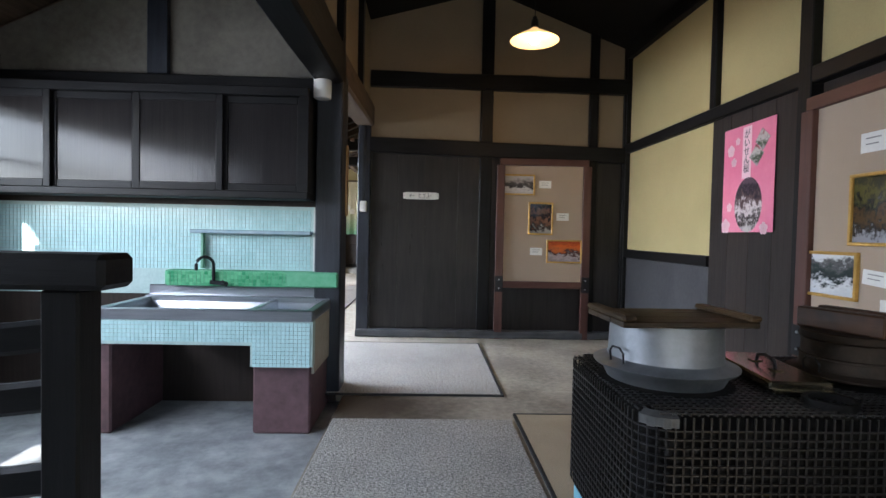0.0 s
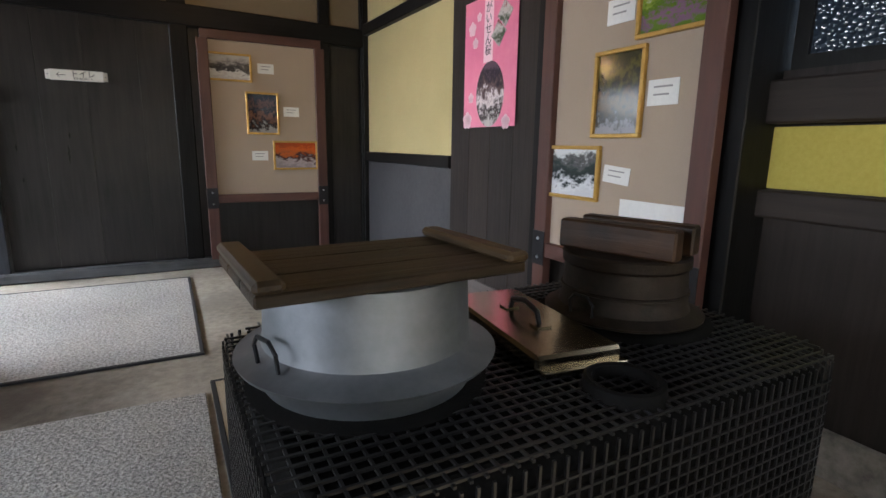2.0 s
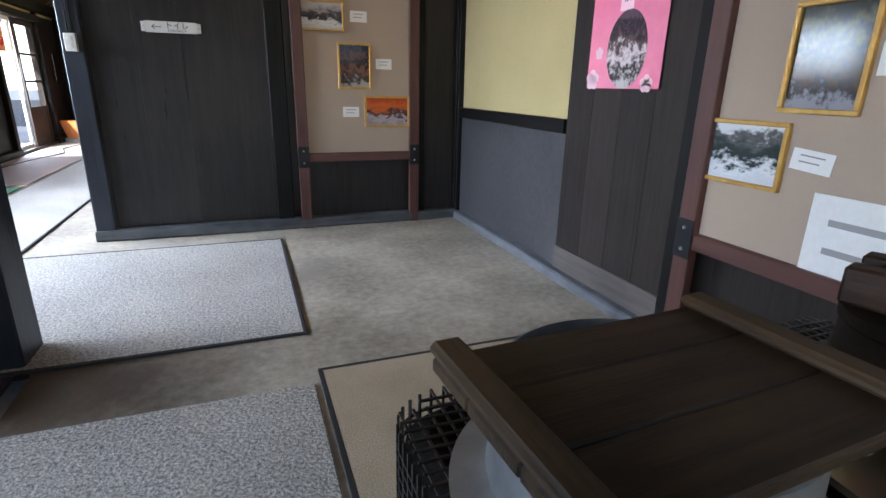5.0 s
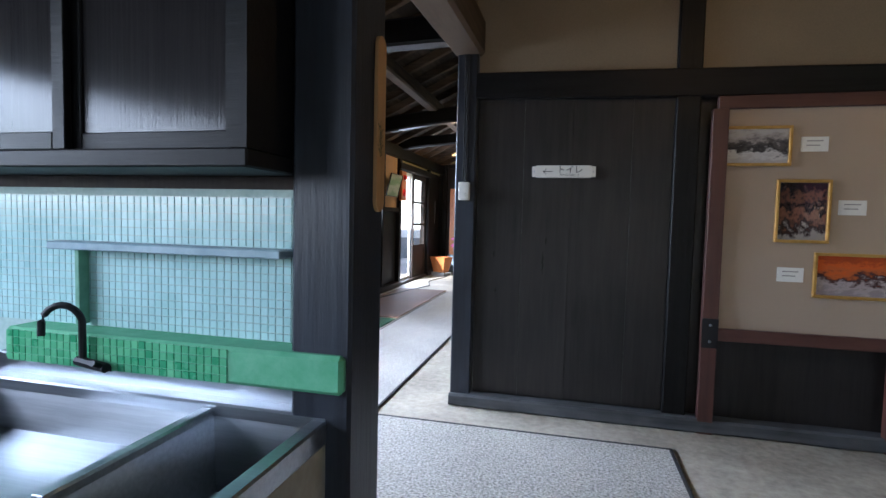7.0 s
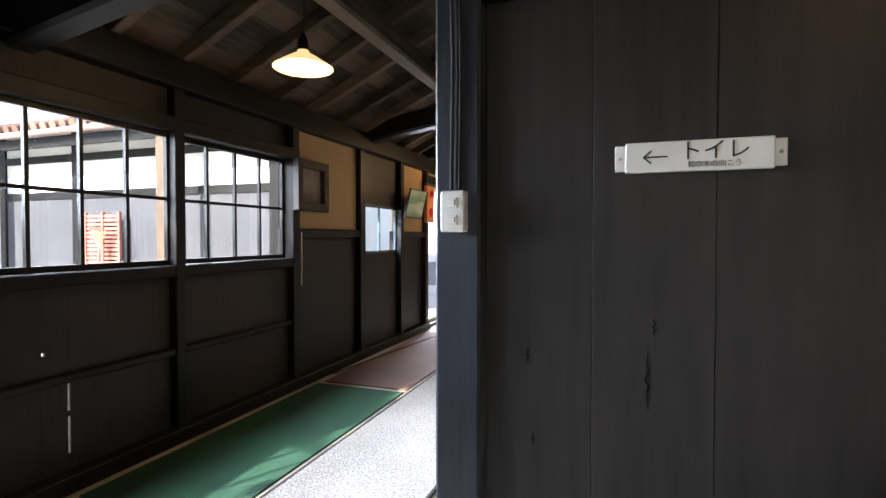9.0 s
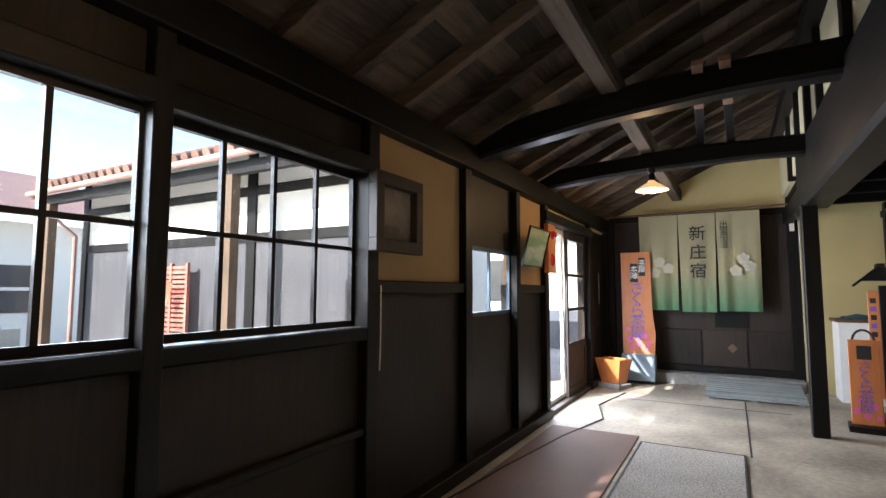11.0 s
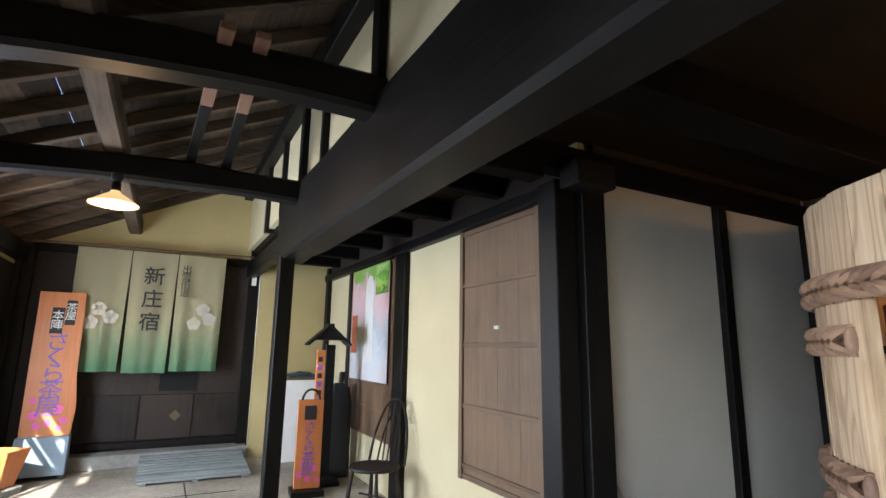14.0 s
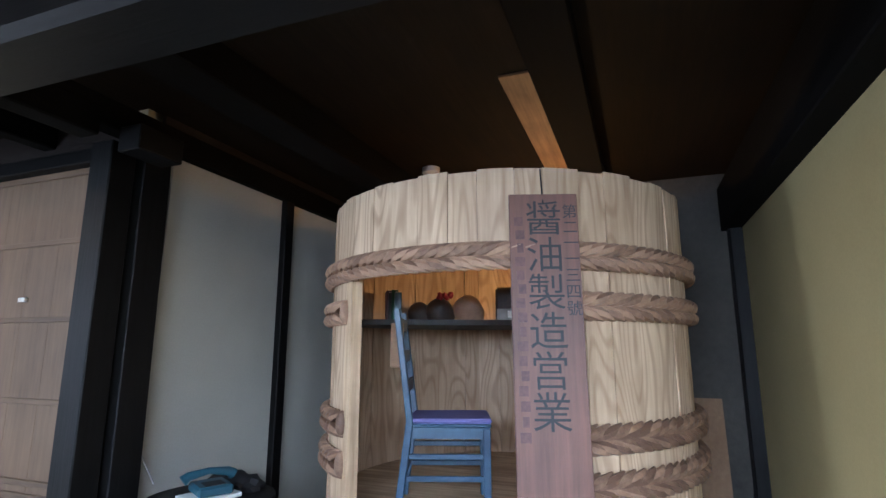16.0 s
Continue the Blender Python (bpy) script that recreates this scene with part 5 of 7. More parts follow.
s = thing("direction_sign", (-0.053, KN - 0.022, 1.612), "white plastic toilet sign with a black arrow", "sign")
part("plate", B(-0.175, 0.175, -0.02, 0.0, -0.04, 0.04, bev=0.003), WHITEPLASTIC, s)
for x in (-0.188, 0.188):
    br = part("end_bracket", B(x - 0.014, x + 0.014, -0.014, 0.0, -0.034, 0.034, bev=0.002), WHITEPLASTIC, s)
    bm = bmesh.new()
    bmesh.ops.create_uvsphere(bm, u_segments=8, v_segments=5, radius=0.005, matrix=Matrix.Translation((x, -0.015, 0)))
    part("screw", bm, STEEL, br)
lettering("wording", "トイレ", 0.055, INK, s, pose(0.04, -0.0212, 0.009, 90, 0, 0), 0.0005)
lettering("small_wording", "松の木の向こう", 0.018, INK, s, pose(0.04, -0.0212, -0.024, 90, 0, 0), 0.0005)
bm = bmesh.new()
box(bm, -0.13, -0.07, -0.0215, -0.02, -0.002, 0.002)
for sg in (-1, 1):
    box(bm, 0, 0.026, -0.0215, -0.02, -0.002, 0.002, m=Matrix.Translation((-0.13, 0, 0)) @ Matrix.Rotation(radians(-40 * sg), 4, "Y"))
part("arrow", bm, INK, s)
s = thing("light_switch", (-0.70, KN - 0.062, 1.475), "surface-mounted switch box with two rockers", "switch")
part("box", B(-0.036, 0.036, -0.045, 0, -0.06, 0.06, bev=0.004), WHITEPLASTIC, s)
for z in (-0.025, 0.025):
    rk = part("rocker_frame", B(-0.016, 0.016, -0.049, -0.0445, z - 0.014, z + 0.014, bev=0.001), WHITEPLASTIC, s)
    part("rocker", B(-0.010, 0.010, -0.053, -0.0485, z - 0.008, z + 0.008, bev=0.001), WHITEPLASTIC, rk)
bm = bmesh.new()
for i, x in enumerate((-0.715, -0.70, -0.69)):
    tube(bm, [(x, KN - 0.068, 1.54), (x + 0.004, KN - 0.07, 1.9), (x - 0.004, KN - 0.068, 2.4)], 0.005, 6)
solid("cable", bm, RUBBER, "black cables running up from the switch", "cable")

# ---- lamps ----
def pendant(place, top, r, label):
    o = thing("pendant_lamp", place, label, "lamp", "pendant lamps")
    bm = bmesh.new()
    lathe(bm, [(0.03, 0.10), (0.035, 0.085), (r * 0.55, 0.05), (r, 0.0), (r, -0.006), (r * 0.55, 0.042), (0.03, 0.08)], 40)
    part("shade", bm, SHADE, o, "milk glass dish shade", True).visible_shadow = True
    bm = bmesh.new()
    lathe(bm, [(0.0, 0.19), (0.018, 0.19), (0.022, 0.17), (0.03, 0.16), (0.034, 0.10), (0.03, 0.095), (0.0, 0.095)], 20)
    part("socket", bm, DARKMETAL, o, smooth=True)
    bm = bmesh.new()
    bmesh.ops.create_uvsphere(bm, u_segments=20, v_segments=12, radius=0.045, matrix=Matrix.Translation((0, 0, 0.01)))
    part("bulb", bm, BULB, o, smooth=True).visible_shadow = False
    bm = bmesh.new()
    tube(bm, [(0, 0, 0.18), (0.004, 0, (top - place[2]) * 0.6), (0, 0, top - place[2])], 0.004, 6)
    part("cord", bm, DARKMETAL, o)
    bm = bmesh.new()
    lathe(bm, [(0.0, 0.0), (0.02, -0.05), (0.04, -0.02), (0.04, 0.02), (0, 0.02)], 18, (0, 0, top - place[2]))
    part("ceiling_rose", bm, DARKMETAL, o, smooth=True)
    return o


pendant((0.88, 4.3, 2.80), 3.8, 0.2, "lit dish-shaded pendant lamp over the kitchen")
pendant((-1.99, 6.95, 2.38), 2.82, 0.17, "lit dish-shaded pendant lamp in the passage")
pendant((-1.93, 11.55, 2.45), 2.66, 0.16, "lit dish-shaded pendant lamp under the tie beam")
o = thing("wall_light", (-0.735, 3.72, 2.12), "white cylindrical light cover on the post", "lamp")
bm = bmesh.new()
lathe(bm, [(0.0, 0.0), (0.055, 0.0), (0.062, 0.01), (0.062, 0.15), (0.055, 0.165), (0.0, 0.165)], 28)
part("cover", bm, WHITEPLASTIC, o, smooth=True)
part("bracket", B(-0.03, 0.03, 0.03, 0.07, 0.04, 0.12), DARKMETAL, o)
o = thing("wooden_plaque", (-0.597, 3.955, 1.30), "long round-ended bare wood plaque with painted pine needles", "plaque")
PLAQUEWOOD = rich("warm_bare_wood", (0.3, 0.16, 0.055), (0.48, 0.28, 0.11), (0.45, 0.65), GRAIN["z"], 26, 3.0, 0.08)
bm = bmesh.new()
edge = [(0.034 * math.cos(a), 0.036 + 0.036 * math.sin(a)) for a in [math.pi + math.pi * i / 12 for i in range(13)]] + [(0.034 * math.cos(a), 0.50 + 0.036 * math.sin(a)) for a in [math.pi * i / 12 for i in range(13)]]
front, back = [bm.verts.new((0.012, y, z)) for y, z in edge], [bm.verts.new((0.0, y, z)) for y, z in edge]
bm.faces.new(front), bm.faces.new(back[::-1])
for i in range(len(edge)):
    bm.faces.new((front[i], front[(i + 1) % len(edge)], back[(i + 1) % len(edge)], back[i]))
part("board", bm, PLAQUEWOOD, o)
bm = bmesh.new()
for i in range(26):
    a, y, z = radians(20 + 41 * i % 140), -0.012 + 0.004 * (i % 4), 0.17 + 0.011 * (i % 9)
    box(bm, 0.0122, 0.0128, 0, 0.024, -0.0009, 0.0009, m=Matrix.Translation((0, y, z)) @ Matrix.Rotation(a, 4, "X"))
part("pine_needles", bm, mat("dark_green_brushwork", (0.03, 0.05, 0.02), 0.6), o, "dark green painted needles")
o = thing("fire_extinguisher", (-2.92, 5.72, 0.0), "small red fire extinguisher by the wall", "extinguisher")
bm = bmesh.new()
lathe(bm, [(0, 0), (0.06, 0), (0.065, 0.01), (0.065, 0.32), (0.03, 0.37), (0.0, 0.37)], 24)
part("cylinder", bm, REDLAMP, o, smooth=True)
part("head", B(-0.03, 0.03, -0.02, 0.02, 0.37, 0.43, bev=0.004), DARKMETAL, o)
bm = bmesh.new()
tube(bm, [(0.03, 0, 0.4), (0.09, 0, 0.36), (0.085, 0, 0.15)], 0.009)
part("hose", bm, RUBBER, o, smooth=True)
o = thing("safety_notice", (WX + 0.052, 5.81, 0.75), "red and white safety notice on the post", "sign", rz=90)
part("plate", B(-0.05, 0.05, -0.004, 0, -0.1, 0.1), PAPER, o)
part("red_band", B(-0.05, 0.05, -0.0055, -0.0042, 0.02, 0.1), REDLAMP, o)
for i in range(3):
    part("print_line", B(-0.035, 0.035, -0.0055, -0.0042, -0.075 + i * 0.03, -0.065 + i * 0.03), INK, o)

# ---- hall: west wall things ----
framed("framed_picture", (WX + 0.075, 8.56, 1.88), 90, 0.50, 0.47, photo("faded_ink_print", [(0.1, 0.08, 0.07), (0.2, 0.16, 0.14), (0.24, 0.2, 0.17), (0.2, 0.16, 0.13)], 3, 1, 11.0), "dark-framed faded ink picture under glass", BROWN["z"], 0.075, 0.06)
framed("framed_picture", (WX + 0.14, 11.0, 1.86), 90, 0.62, 0.40, photo("green_photo_print", [(0.2, 0.28, 0.2), (0.35, 0.4, 0.34), (0.15, 0.25, 0.15), (0.3, 0.36, 0.28)], 3, 1, 12.0), "dark-framed landscape photo leaning out from the wall", DARKMETAL, 0.014, 0.02, tilt=14)
o = thing("fire_alarm", (WX + 0.06, 11.66, 1.62), "fire alarm panel with red lamp and call button", "alarm", rz=90)
part("backing", B(-0.14, 0.14, -0.05, 0, 0, 0.55, bev=0.004), ORANGEWOOD, o, "varnished wooden backing")
bm = bmesh.new()
lathe(bm, [(0.0, 0.05), (0.03, 0.045), (0.045, 0.02), (0.05, 0.0)], 24)
part("lamp", bm, REDLAMP, o, "red lamp", True, m=pose(0, -0.05, 0.43, 90, 0, 0))
bm = bmesh.new()
lathe(bm, [(0.0, 0.012), (0.06, 0.012), (0.075, 0.0)], 28)
part("call_button", bm, REDLAMP, o, "red call button", True, m=pose(0, -0.05, 0.15, 90, 0, 0))
bm = bmesh.new()
tube(bm, [(-2.6, 13.55, 0.012), (-2.75, 12.6, 0.012), (-2.55, 11.9, 0.012), (-2.75, 11.0, 0.012), (-2.9, 9.9, 0.02), (-3.0, 8.9, 0.02)], 0.008, 6)
solid("power_cable", bm, RUBBER, "black power cable lying along the floor", "cable")
for y, z in ((8.46, 0.95), (14.2, 1.2)):
    bm = bmesh.new()
    tube(bm, [(WX + 0.055, y, z), (WX + 0.06, y, z + 0.22), (WX + 0.058, y, z + 0.5)], 0.004, 6)
    solid("pull_cord", bm, WHITEPLASTIC, "thin white cord hanging by the post", "cord")

# ---- hall: door curtain and signs ----
NOREN = mat("dyed_linen", (0.7, 0.66, 0.5), 0.9)
_n, _l, _b = NOREN.node_tree.nodes, NOREN.node_tree.links, NOREN.node_tree.nodes["Principled BSDF"]
_co, _sp, _rp, _nz, _ad = _n.new("ShaderNodeTexCoord"), _n.new("ShaderNodeSeparateXYZ"), _n.new("ShaderNodeValToRGB"), _n.new("ShaderNodeTexNoise"), _n.new("ShaderNodeMath")
_nz.inputs["Scale"].default_value = 7
_ad.operation, _ad.inputs[1].default_value = "MULTIPLY_ADD", 0.16
_l.new(_co.outputs["Generated"], _sp.inputs[0]), _l.new(_co.outputs["Generated"], _nz.inputs["Vector"])
_l.new(_nz.outputs[0], _ad.inputs[0]), _l.new(_sp.outputs["Z"], _ad.inputs[2]), _l.new(_ad.outputs[0], _rp.inputs[0])
_e = _rp.color_ramp.elements
_e[0].position, _e[0].color = 0.1, (0.17, 0.36, 0.2, 1)
_e[1].position, _e[1].color = 0.52, (0.6, 0.55, 0.34, 1)
_l.new(_rp.outputs[0], _b.inputs["Base Color"])
c = thing("door_curtain", (-1.69, 14.78, 2.62), "split linen door curtain dyed cream to green", "curtain")
for i, (x0, x1, zb) in enumerate(((-0.85, -0.28, -1.50), (-0.27, 0.25, -1.52), (0.26, 0.83, -1.50))):
    bm = bmesh.new()
    nx, nz = 18, 16
    grid = [[None] * (nz + 1) for _ in range(nx + 1)]
    for a in range(nx + 1):
        for b2 in range(nz + 1):
            f, g = a / nx, b2 / nz
            x = x0 + (x1 - x0) * f + 0.03 * g * (0.5 - f) * (1 + 0.5 * math.sin(i * 2.0))
            y = 0.035 * g * math.sin(f * 9 + i * 1.7) + 0.02 * g * math.sin(f * 17 + i)
            grid[a][b2] = bm.verts.new((x, y, zb * g))
    for a in range(nx):
        for b2 in range(nz):
            bm.faces.new((grid[a][b2], grid[a + 1][b2], grid[a + 1][b2 + 1], grid[a][b2 + 1]))
    bmesh.ops.solidify(bm, geom=bm.faces[:], thickness=0.003)
    part("panel", bm, NOREN, c, smooth=True)
bm = bmesh.new()
tube(bm, [(-1.4, 0, 0.02), (1.25, 0, 0.05)], 0.014)
part("rod", bm, CEDAR["x"], c, "thin bamboo rod", True)
lettering("wording", "新\n庄\n宿", 0.24, INK, c, pose(0.0, -0.062, -0.62, 90, 0, 0), 0.001, 1, 1.2, 0.01)
lettering("small_wording", "出\n雲\n街\n道", 0.12, INK, c, pose(0.36, -0.062, -0.36, 90, 0, 0), 0.001, 1, 0.85)
for x, z in ((-0.55, -0.75), (-0.42, -0.85), (-0.62, -0.92), (0.6, -0.72), (0.68, -0.84), (0.5, -0.9)):
    bm = bmesh.new()
    for q in range(5):
        a = radians(72 * q)
        bmesh.ops.create_circle(bm, cap_ends=True, segments=10, radius=0.04, matrix=Matrix.Translation((x + 0.045 * math.sin(a), -0.058, z + 0.045 * math.cos(a))) @ Matrix.Rotation(radians(90), 4, "X"))
    part("blossom", bm, mat("faint_white_dye", (0.66, 0.62, 0.5), 0.9), c)
for x0, x1, z0, z1, nm in ((-1.5, -1.05, 0.86, 1.10, "peep_hatch"),):
    solid(nm, B(x0, x1, NY - 0.015, NY + 0.004, z0, z1), mat("dark_opening", (0.003, 0.003, 0.003), 0.9), "small dark hatch in the boards", "hatch", "structure")
bm = bmesh.new()
for i in range(3):
    box(bm, -2.3 + i * 0.62, -1.70 + i * 0.62, NY - 0.02, NY, 0.27, 0.82, 0.006)
grouped("panels_north", "panel", bm, BROWN["z"], "recessed brown boards under the curtain", "board", "structure")
bm = bmesh.new()
box(bm, -0.05, 0.05, -0.006, 0, -0.05, 0.05, m=pose(-1.28, NY - 0.02, 0.55, 0, 45, 0))
solid("diamond_inlay", bm, AGED["z"], "small diamond-shaped wooden inlay", "inlay", "structure")


def blossom_dots(parent, spots, y, material):
    for x, z, r in spots:
        bm = bmesh.new()
        for q in range(5):
            a = radians(72 * q)
            bmesh.ops.create_circle(bm, cap_ends=True, segments=8, radius=r * 0.5, matrix=Matrix.Translation((x + r * 0.55 * math.sin(a), y, z + r * 0.55 * math.cos(a))) @ Matrix.Rotation(radians(90), 4, "X"))
        part("blossom", bm, material, parent)


b = thing("tall_signboard", (-2.60, 14.55, 0.0), "tall orange tea-house signboard on a blue-grey foot", "sign", rz=4)
b.matrix_basis = pose(-2.57, 14.55, 0.0, -4, 0, 3)
bm = bmesh.new()
prism(bm, [(-0.22, 0.42), (0.24, 0.42), (0.26, 0.75), (0.22, 1.1), (0.20, 2.04), (-0.24, 2.04)], -0.02, 0.02)
part("board", bm, ORANGEWOOD, b)
part("black_panel", B(-0.10, 0.02, -0.024, -0.0205, 1.56, 1.86), INK, b)
part("black_panel", B(0.03, 0.13, -0.024, -0.0205, 1.66, 1.95), INK, b)
lettering("small_wording", "本\n陣", 0.12, PAPER, b, pose(-0.04, -0.025, 1.71, 90, 0, 0), 0.0005, 1, 0.9)
lettering("small_wording", "茶\n屋", 0.11, PAPER, b, pose(0.08, -0.025, 1.81, 90, 0, 0), 0.0005, 1, 0.9)
lettering("wording", "さ\nく\nら\n茶\n屋", 0.24, PURPLE, b, pose(0.0, -0.0225, 1.10, 90, 0, 0), 0.001, 1, 0.75)
blossom_dots(b, [(-0.12, 0.66, 0.05), (0.1, 0.72, 0.05), (0.02, 0.58, 0.04), (0.16, 0.6, 0.04), (-0.08, 0.55, 0.04), (-0.14, 0.82, 0.035), (0.12, 0.52, 0.03)], -0.0215, MAGENTA)
part("foot", B(-0.23, 0.25, -0.16, 0.16, 0.04, 0.44, bev=0.006), rich("blue_grey_box", (0.14, 0.2, 0.26), (0.24, 0.31, 0.37), (0.5, 0.7), (1, 1, 1), 10, 2, 0.05), b, "blue-grey box foot")
for x in (-0.2, 0.22):
    part("castor", B(x - 0.03, x + 0.03, -0.12, 0.12, 0, 0.04, bev=0.008), RUBBER, b)
b = thing("planter_box", (-2.83, 13.95, 0.0), "tapered orange wooden planter box, empty", "planter", rz=-25)
bm = bmesh.new()
vs = [[bm.verts.new((x * s, y * s * 0.7, z)) for x, y in ((-1, -1), (1, -1), (1, 1), (-1, 1))] for s, z in ((0.14, 0.07), (0.22, 0.42), (0.20, 0.42), (0.13, 0.1))]
for r0, r1 in zip(vs, vs[1:]):
    for i in range(4):
        bm.faces.new((r0[i], r0[(i + 1) % 4], r1[(i + 1) % 4], r1[i]))
bm.faces.new(vs[0][::-1]), bm.faces.new(vs[-1])
part("box", bm, ORANGEWOOD, b)
part("base", B(-0.2, 0.2, -0.14, 0.14, 0.0, 0.07, bev=0.01), STONE, b)
r = thing("ramp", (-1.05, 14.1, 0.0), "grey weathered slatted wooden ramp", "ramp")
for i in range(11):
    y0 = -0.36 + i * 0.1
    z = 0.02 + 0.10 * i / 10
    part("slat", B(-0.57, 0.57, y0 + 0.004, y0 + 0.096, z, z + 0.024, bev=0.004), RAMPWOOD, r)
for x in (-0.5, 0.0, 0.5):
    bm = bmesh.new()
    vs = [bm.verts.new((x + dx, y, z)) for dx in (-0.03, 0.03) for y, z in ((-0.36, 0), (0.74, 0), (0.74, 0.12), (-0.36, 0.019))]
    for f in ((0, 1, 2, 3), (7, 6, 5, 4), (0, 4, 5, 1), (1, 5, 6, 2), (2, 6, 7, 3), (3, 7, 4, 0)):
        bm.faces.new([vs[i] for i in f])
    part("runner", bm, RAMPWOOD, r)
bm = bmesh.new()
box(bm, -1.17, -1.155, 11.2, 13.72, 0.0005, 0.003)
box(bm, -2.9, -0.7, 13.2, 13.212, 0.0005, 0.003)
solid("floor_joint", bm, RUBBER, "dark joints in the concrete floor", "joint", "structure")

# ---- hall: east side things ----
pic = thing("door_photo", (HX - 0.045, 12.93, 1.74), "large colour photo of a stone marker under cherry trees", "poster", rz=-90)
part("sheet", B(-0.60, 0.60, -0.004, 0, -0.65, 0.65), photo("stone_marker_print", [(0.62, 0.62, 0.66), (0.55, 0.6, 0.66), (0.45, 0.5, 0.55), (0.6, 0.45, 0.48), (0.62, 0.42, 0.46), (0.2, 0.36, 0.08)], 4, 1, 20.0), pic)
bm = bmesh.new()
prism(bm, [(-0.12, -0.45), (0.14, -0.45), (0.14, 0.42), (0.08, 0.52), (0.0, 0.55), (-0.08, 0.5), (-0.12, 0.4)], -0.006, -0.0045)
part("stone_image", bm, photo("pale_stone_print", [(0.66, 0.66, 0.66), (0.74, 0.74, 0.72), (0.68, 0.66, 0.64)], 3, 1, 21.0), pic)
part("foliage_image", B(0.2, 0.58, -0.006, -0.0045, 0.3, 0.63), photo("green_leaves_print", [(0.08, 0.2, 0.03), (0.3, 0.5, 0.1), (0.12, 0.3, 0.05), (0.4, 0.55, 0.2)], 7, 1, 22.0), pic)
part("fence_image", B(-0.58, -0.38, -0.006, -0.0045, -0.35, 0.1), mat("red_fence_print", (0.45, 0.1, 0.06), 0.2), pic)

ch = thing("windsor_chair", (0.22, 11.72, 0.0), "dark wooden bow-back windsor chair", "chair", rz=-60)
bm = bmesh.new()
lathe(bm, [(0.0, 0.42), (0.20, 0.42), (0.225, 0.435), (0.22, 0.45), (0.15, 0.442), (0.0, 0.44)], 32)
part("seat", bm, BROWN["x"], ch, smooth=True)
for x, y in ((-0.13, -0.13), (0.13, -0.13), (-0.13, 0.13), (0.13, 0.13)):
    bm = bmesh.new()
    tube(bm, [(x, y, 0.425), (x * 1.2, y * 1.2, 0.2), (x * 1.45, y * 1.45, 0)], [0.014, 0.02, 0.012])
    part("leg", bm, BROWN["z"], ch, smooth=True)
bm = bmesh.new()
tube(bm, [(0.2 * math.cos(a), 0.17 + 0.14 * math.sin(a) * 0.9, 0.44 + 0.55 * math.sin(a)) for a in [math.pi * i / 20 for i in range(21)]], 0.012)
part("bow", bm, BROWN["z"], ch, smooth=True)
bm = bmesh.new()
tube(bm, [(0.11 * math.cos(a), 0.175 + 0.10 * math.sin(a), 0.44 + 0.42 * math.sin(a)) for a in [math.pi * i / 16 for i in range(17)]], 0.009)
part("inner_bow", bm, BROWN["z"], ch, smooth=True)
for x in (-0.05, 0.0, 0.05):
    bm = bmesh.new()
    tube(bm, [(x, 0.17, 0.44), (x * 1.3, 0.28, 0.96 - abs(x) * 0.6)], 0.007)
    part("spindle", bm, BROWN["z"], ch, smooth=True)
bm = bmesh.new()
tube(bm, [(-0.16, 0, 0.2), (0.16, 0, 0.2)], 0.009)
part("stretcher", bm, BROWN["x"], ch, smooth=True)

l = thing("lantern_sign", (0.12, 13.1, 0.0), "black roofed sign post with an orange board", "sign", rz=-8)
part("foot", B(-0.22, 0.2, -0.16, 0.16, 0, 0.05, bev=0.006), BLACK["x"], l)
part("foot", B(-0.08, 0.12, -0.24, 0.24, 0.05, 0.10, bev=0.006), BLACK["y"], l)
part("post", B(-0.0, 0.10, -0.05, 0.05, 0.10, 1.48, bev=0.005), BLACK["z"], l)
part("board", B(-0.10, -0.002, -0.03, 0.012, 0.28, 1.42, bev=0.004), ORANGEWOOD, l, "orange varnished board")
for i in range(9):
    z = 1.32 - i * 0.09
    part("print_mark", B(-0.08, -0.03, -0.0315, -0.0302, z - 0.03, z + 0.025), (PURPLE if i % 2 else INK), l)
blossom_dots(l, [(-0.05, 0.42, 0.03), (-0.07, 0.5, 0.025), (-0.04, 0.34, 0.025)], -0.0312, MAGENTA)
for sg in (-1, 1):
    bm = bmesh.new()
    box(bm, 0, 0.32 , -0.19, 0.19, -0.012, 0.012, 0.004, m=Matrix.Translation((0.02, 0, 1.69)) @ Matrix.Rotation(radians(90 - 90 * sg), 4, "Z") @ Matrix.Rotation(radians(42), 4, "Y"))
    part("roof_slope", bm, BLACK["x"], l)
part("gable", prism(bmesh.new(), [(-0.16, 1.53), (0.2, 1.53), (0.02, 1.685)], -0.172, 0.172), BLACK["x"], l)
part("ridge", B(-0.015, 0.055, -0.2, 0.2, 1.675, 1.71, bev=0.004), BLACK["y"], l)
s = thing("small_signboard", (-0.10, 12.75, 0.0), "small orange signboard with a rope handle", "sign", rz=-6)
part("board", B(-0.13, 0.13, -0.015, 0.015, 0.06, 0.92, bev=0.006), ORANGEWOOD, s)
bm = bmesh.new()
tube(bm, [(0.09 * math.cos(a), 0, 0.9 + 0.12 * math.sin(a)) for a in [math.pi * i / 12 for i in range(13)]], 0.012)
part("handle", bm, RUBBER, s, smooth=True)
part("stand", B(-0.16, 0.16, -0.14, 0.14, 0, 0.06, bev=0.005), BLACK["x"], s)
part("black_panel", B(-0.06, 0.06, -0.0175, -0.0155, 0.72, 0.86), INK, s)
lettering("wording", "さ\nく\nら\n茶\n屋", 0.135, PURPLE, s, pose(0.0, -0.0165, 0.44, 90, 0, 0), 0.0008, 1, 0.75)
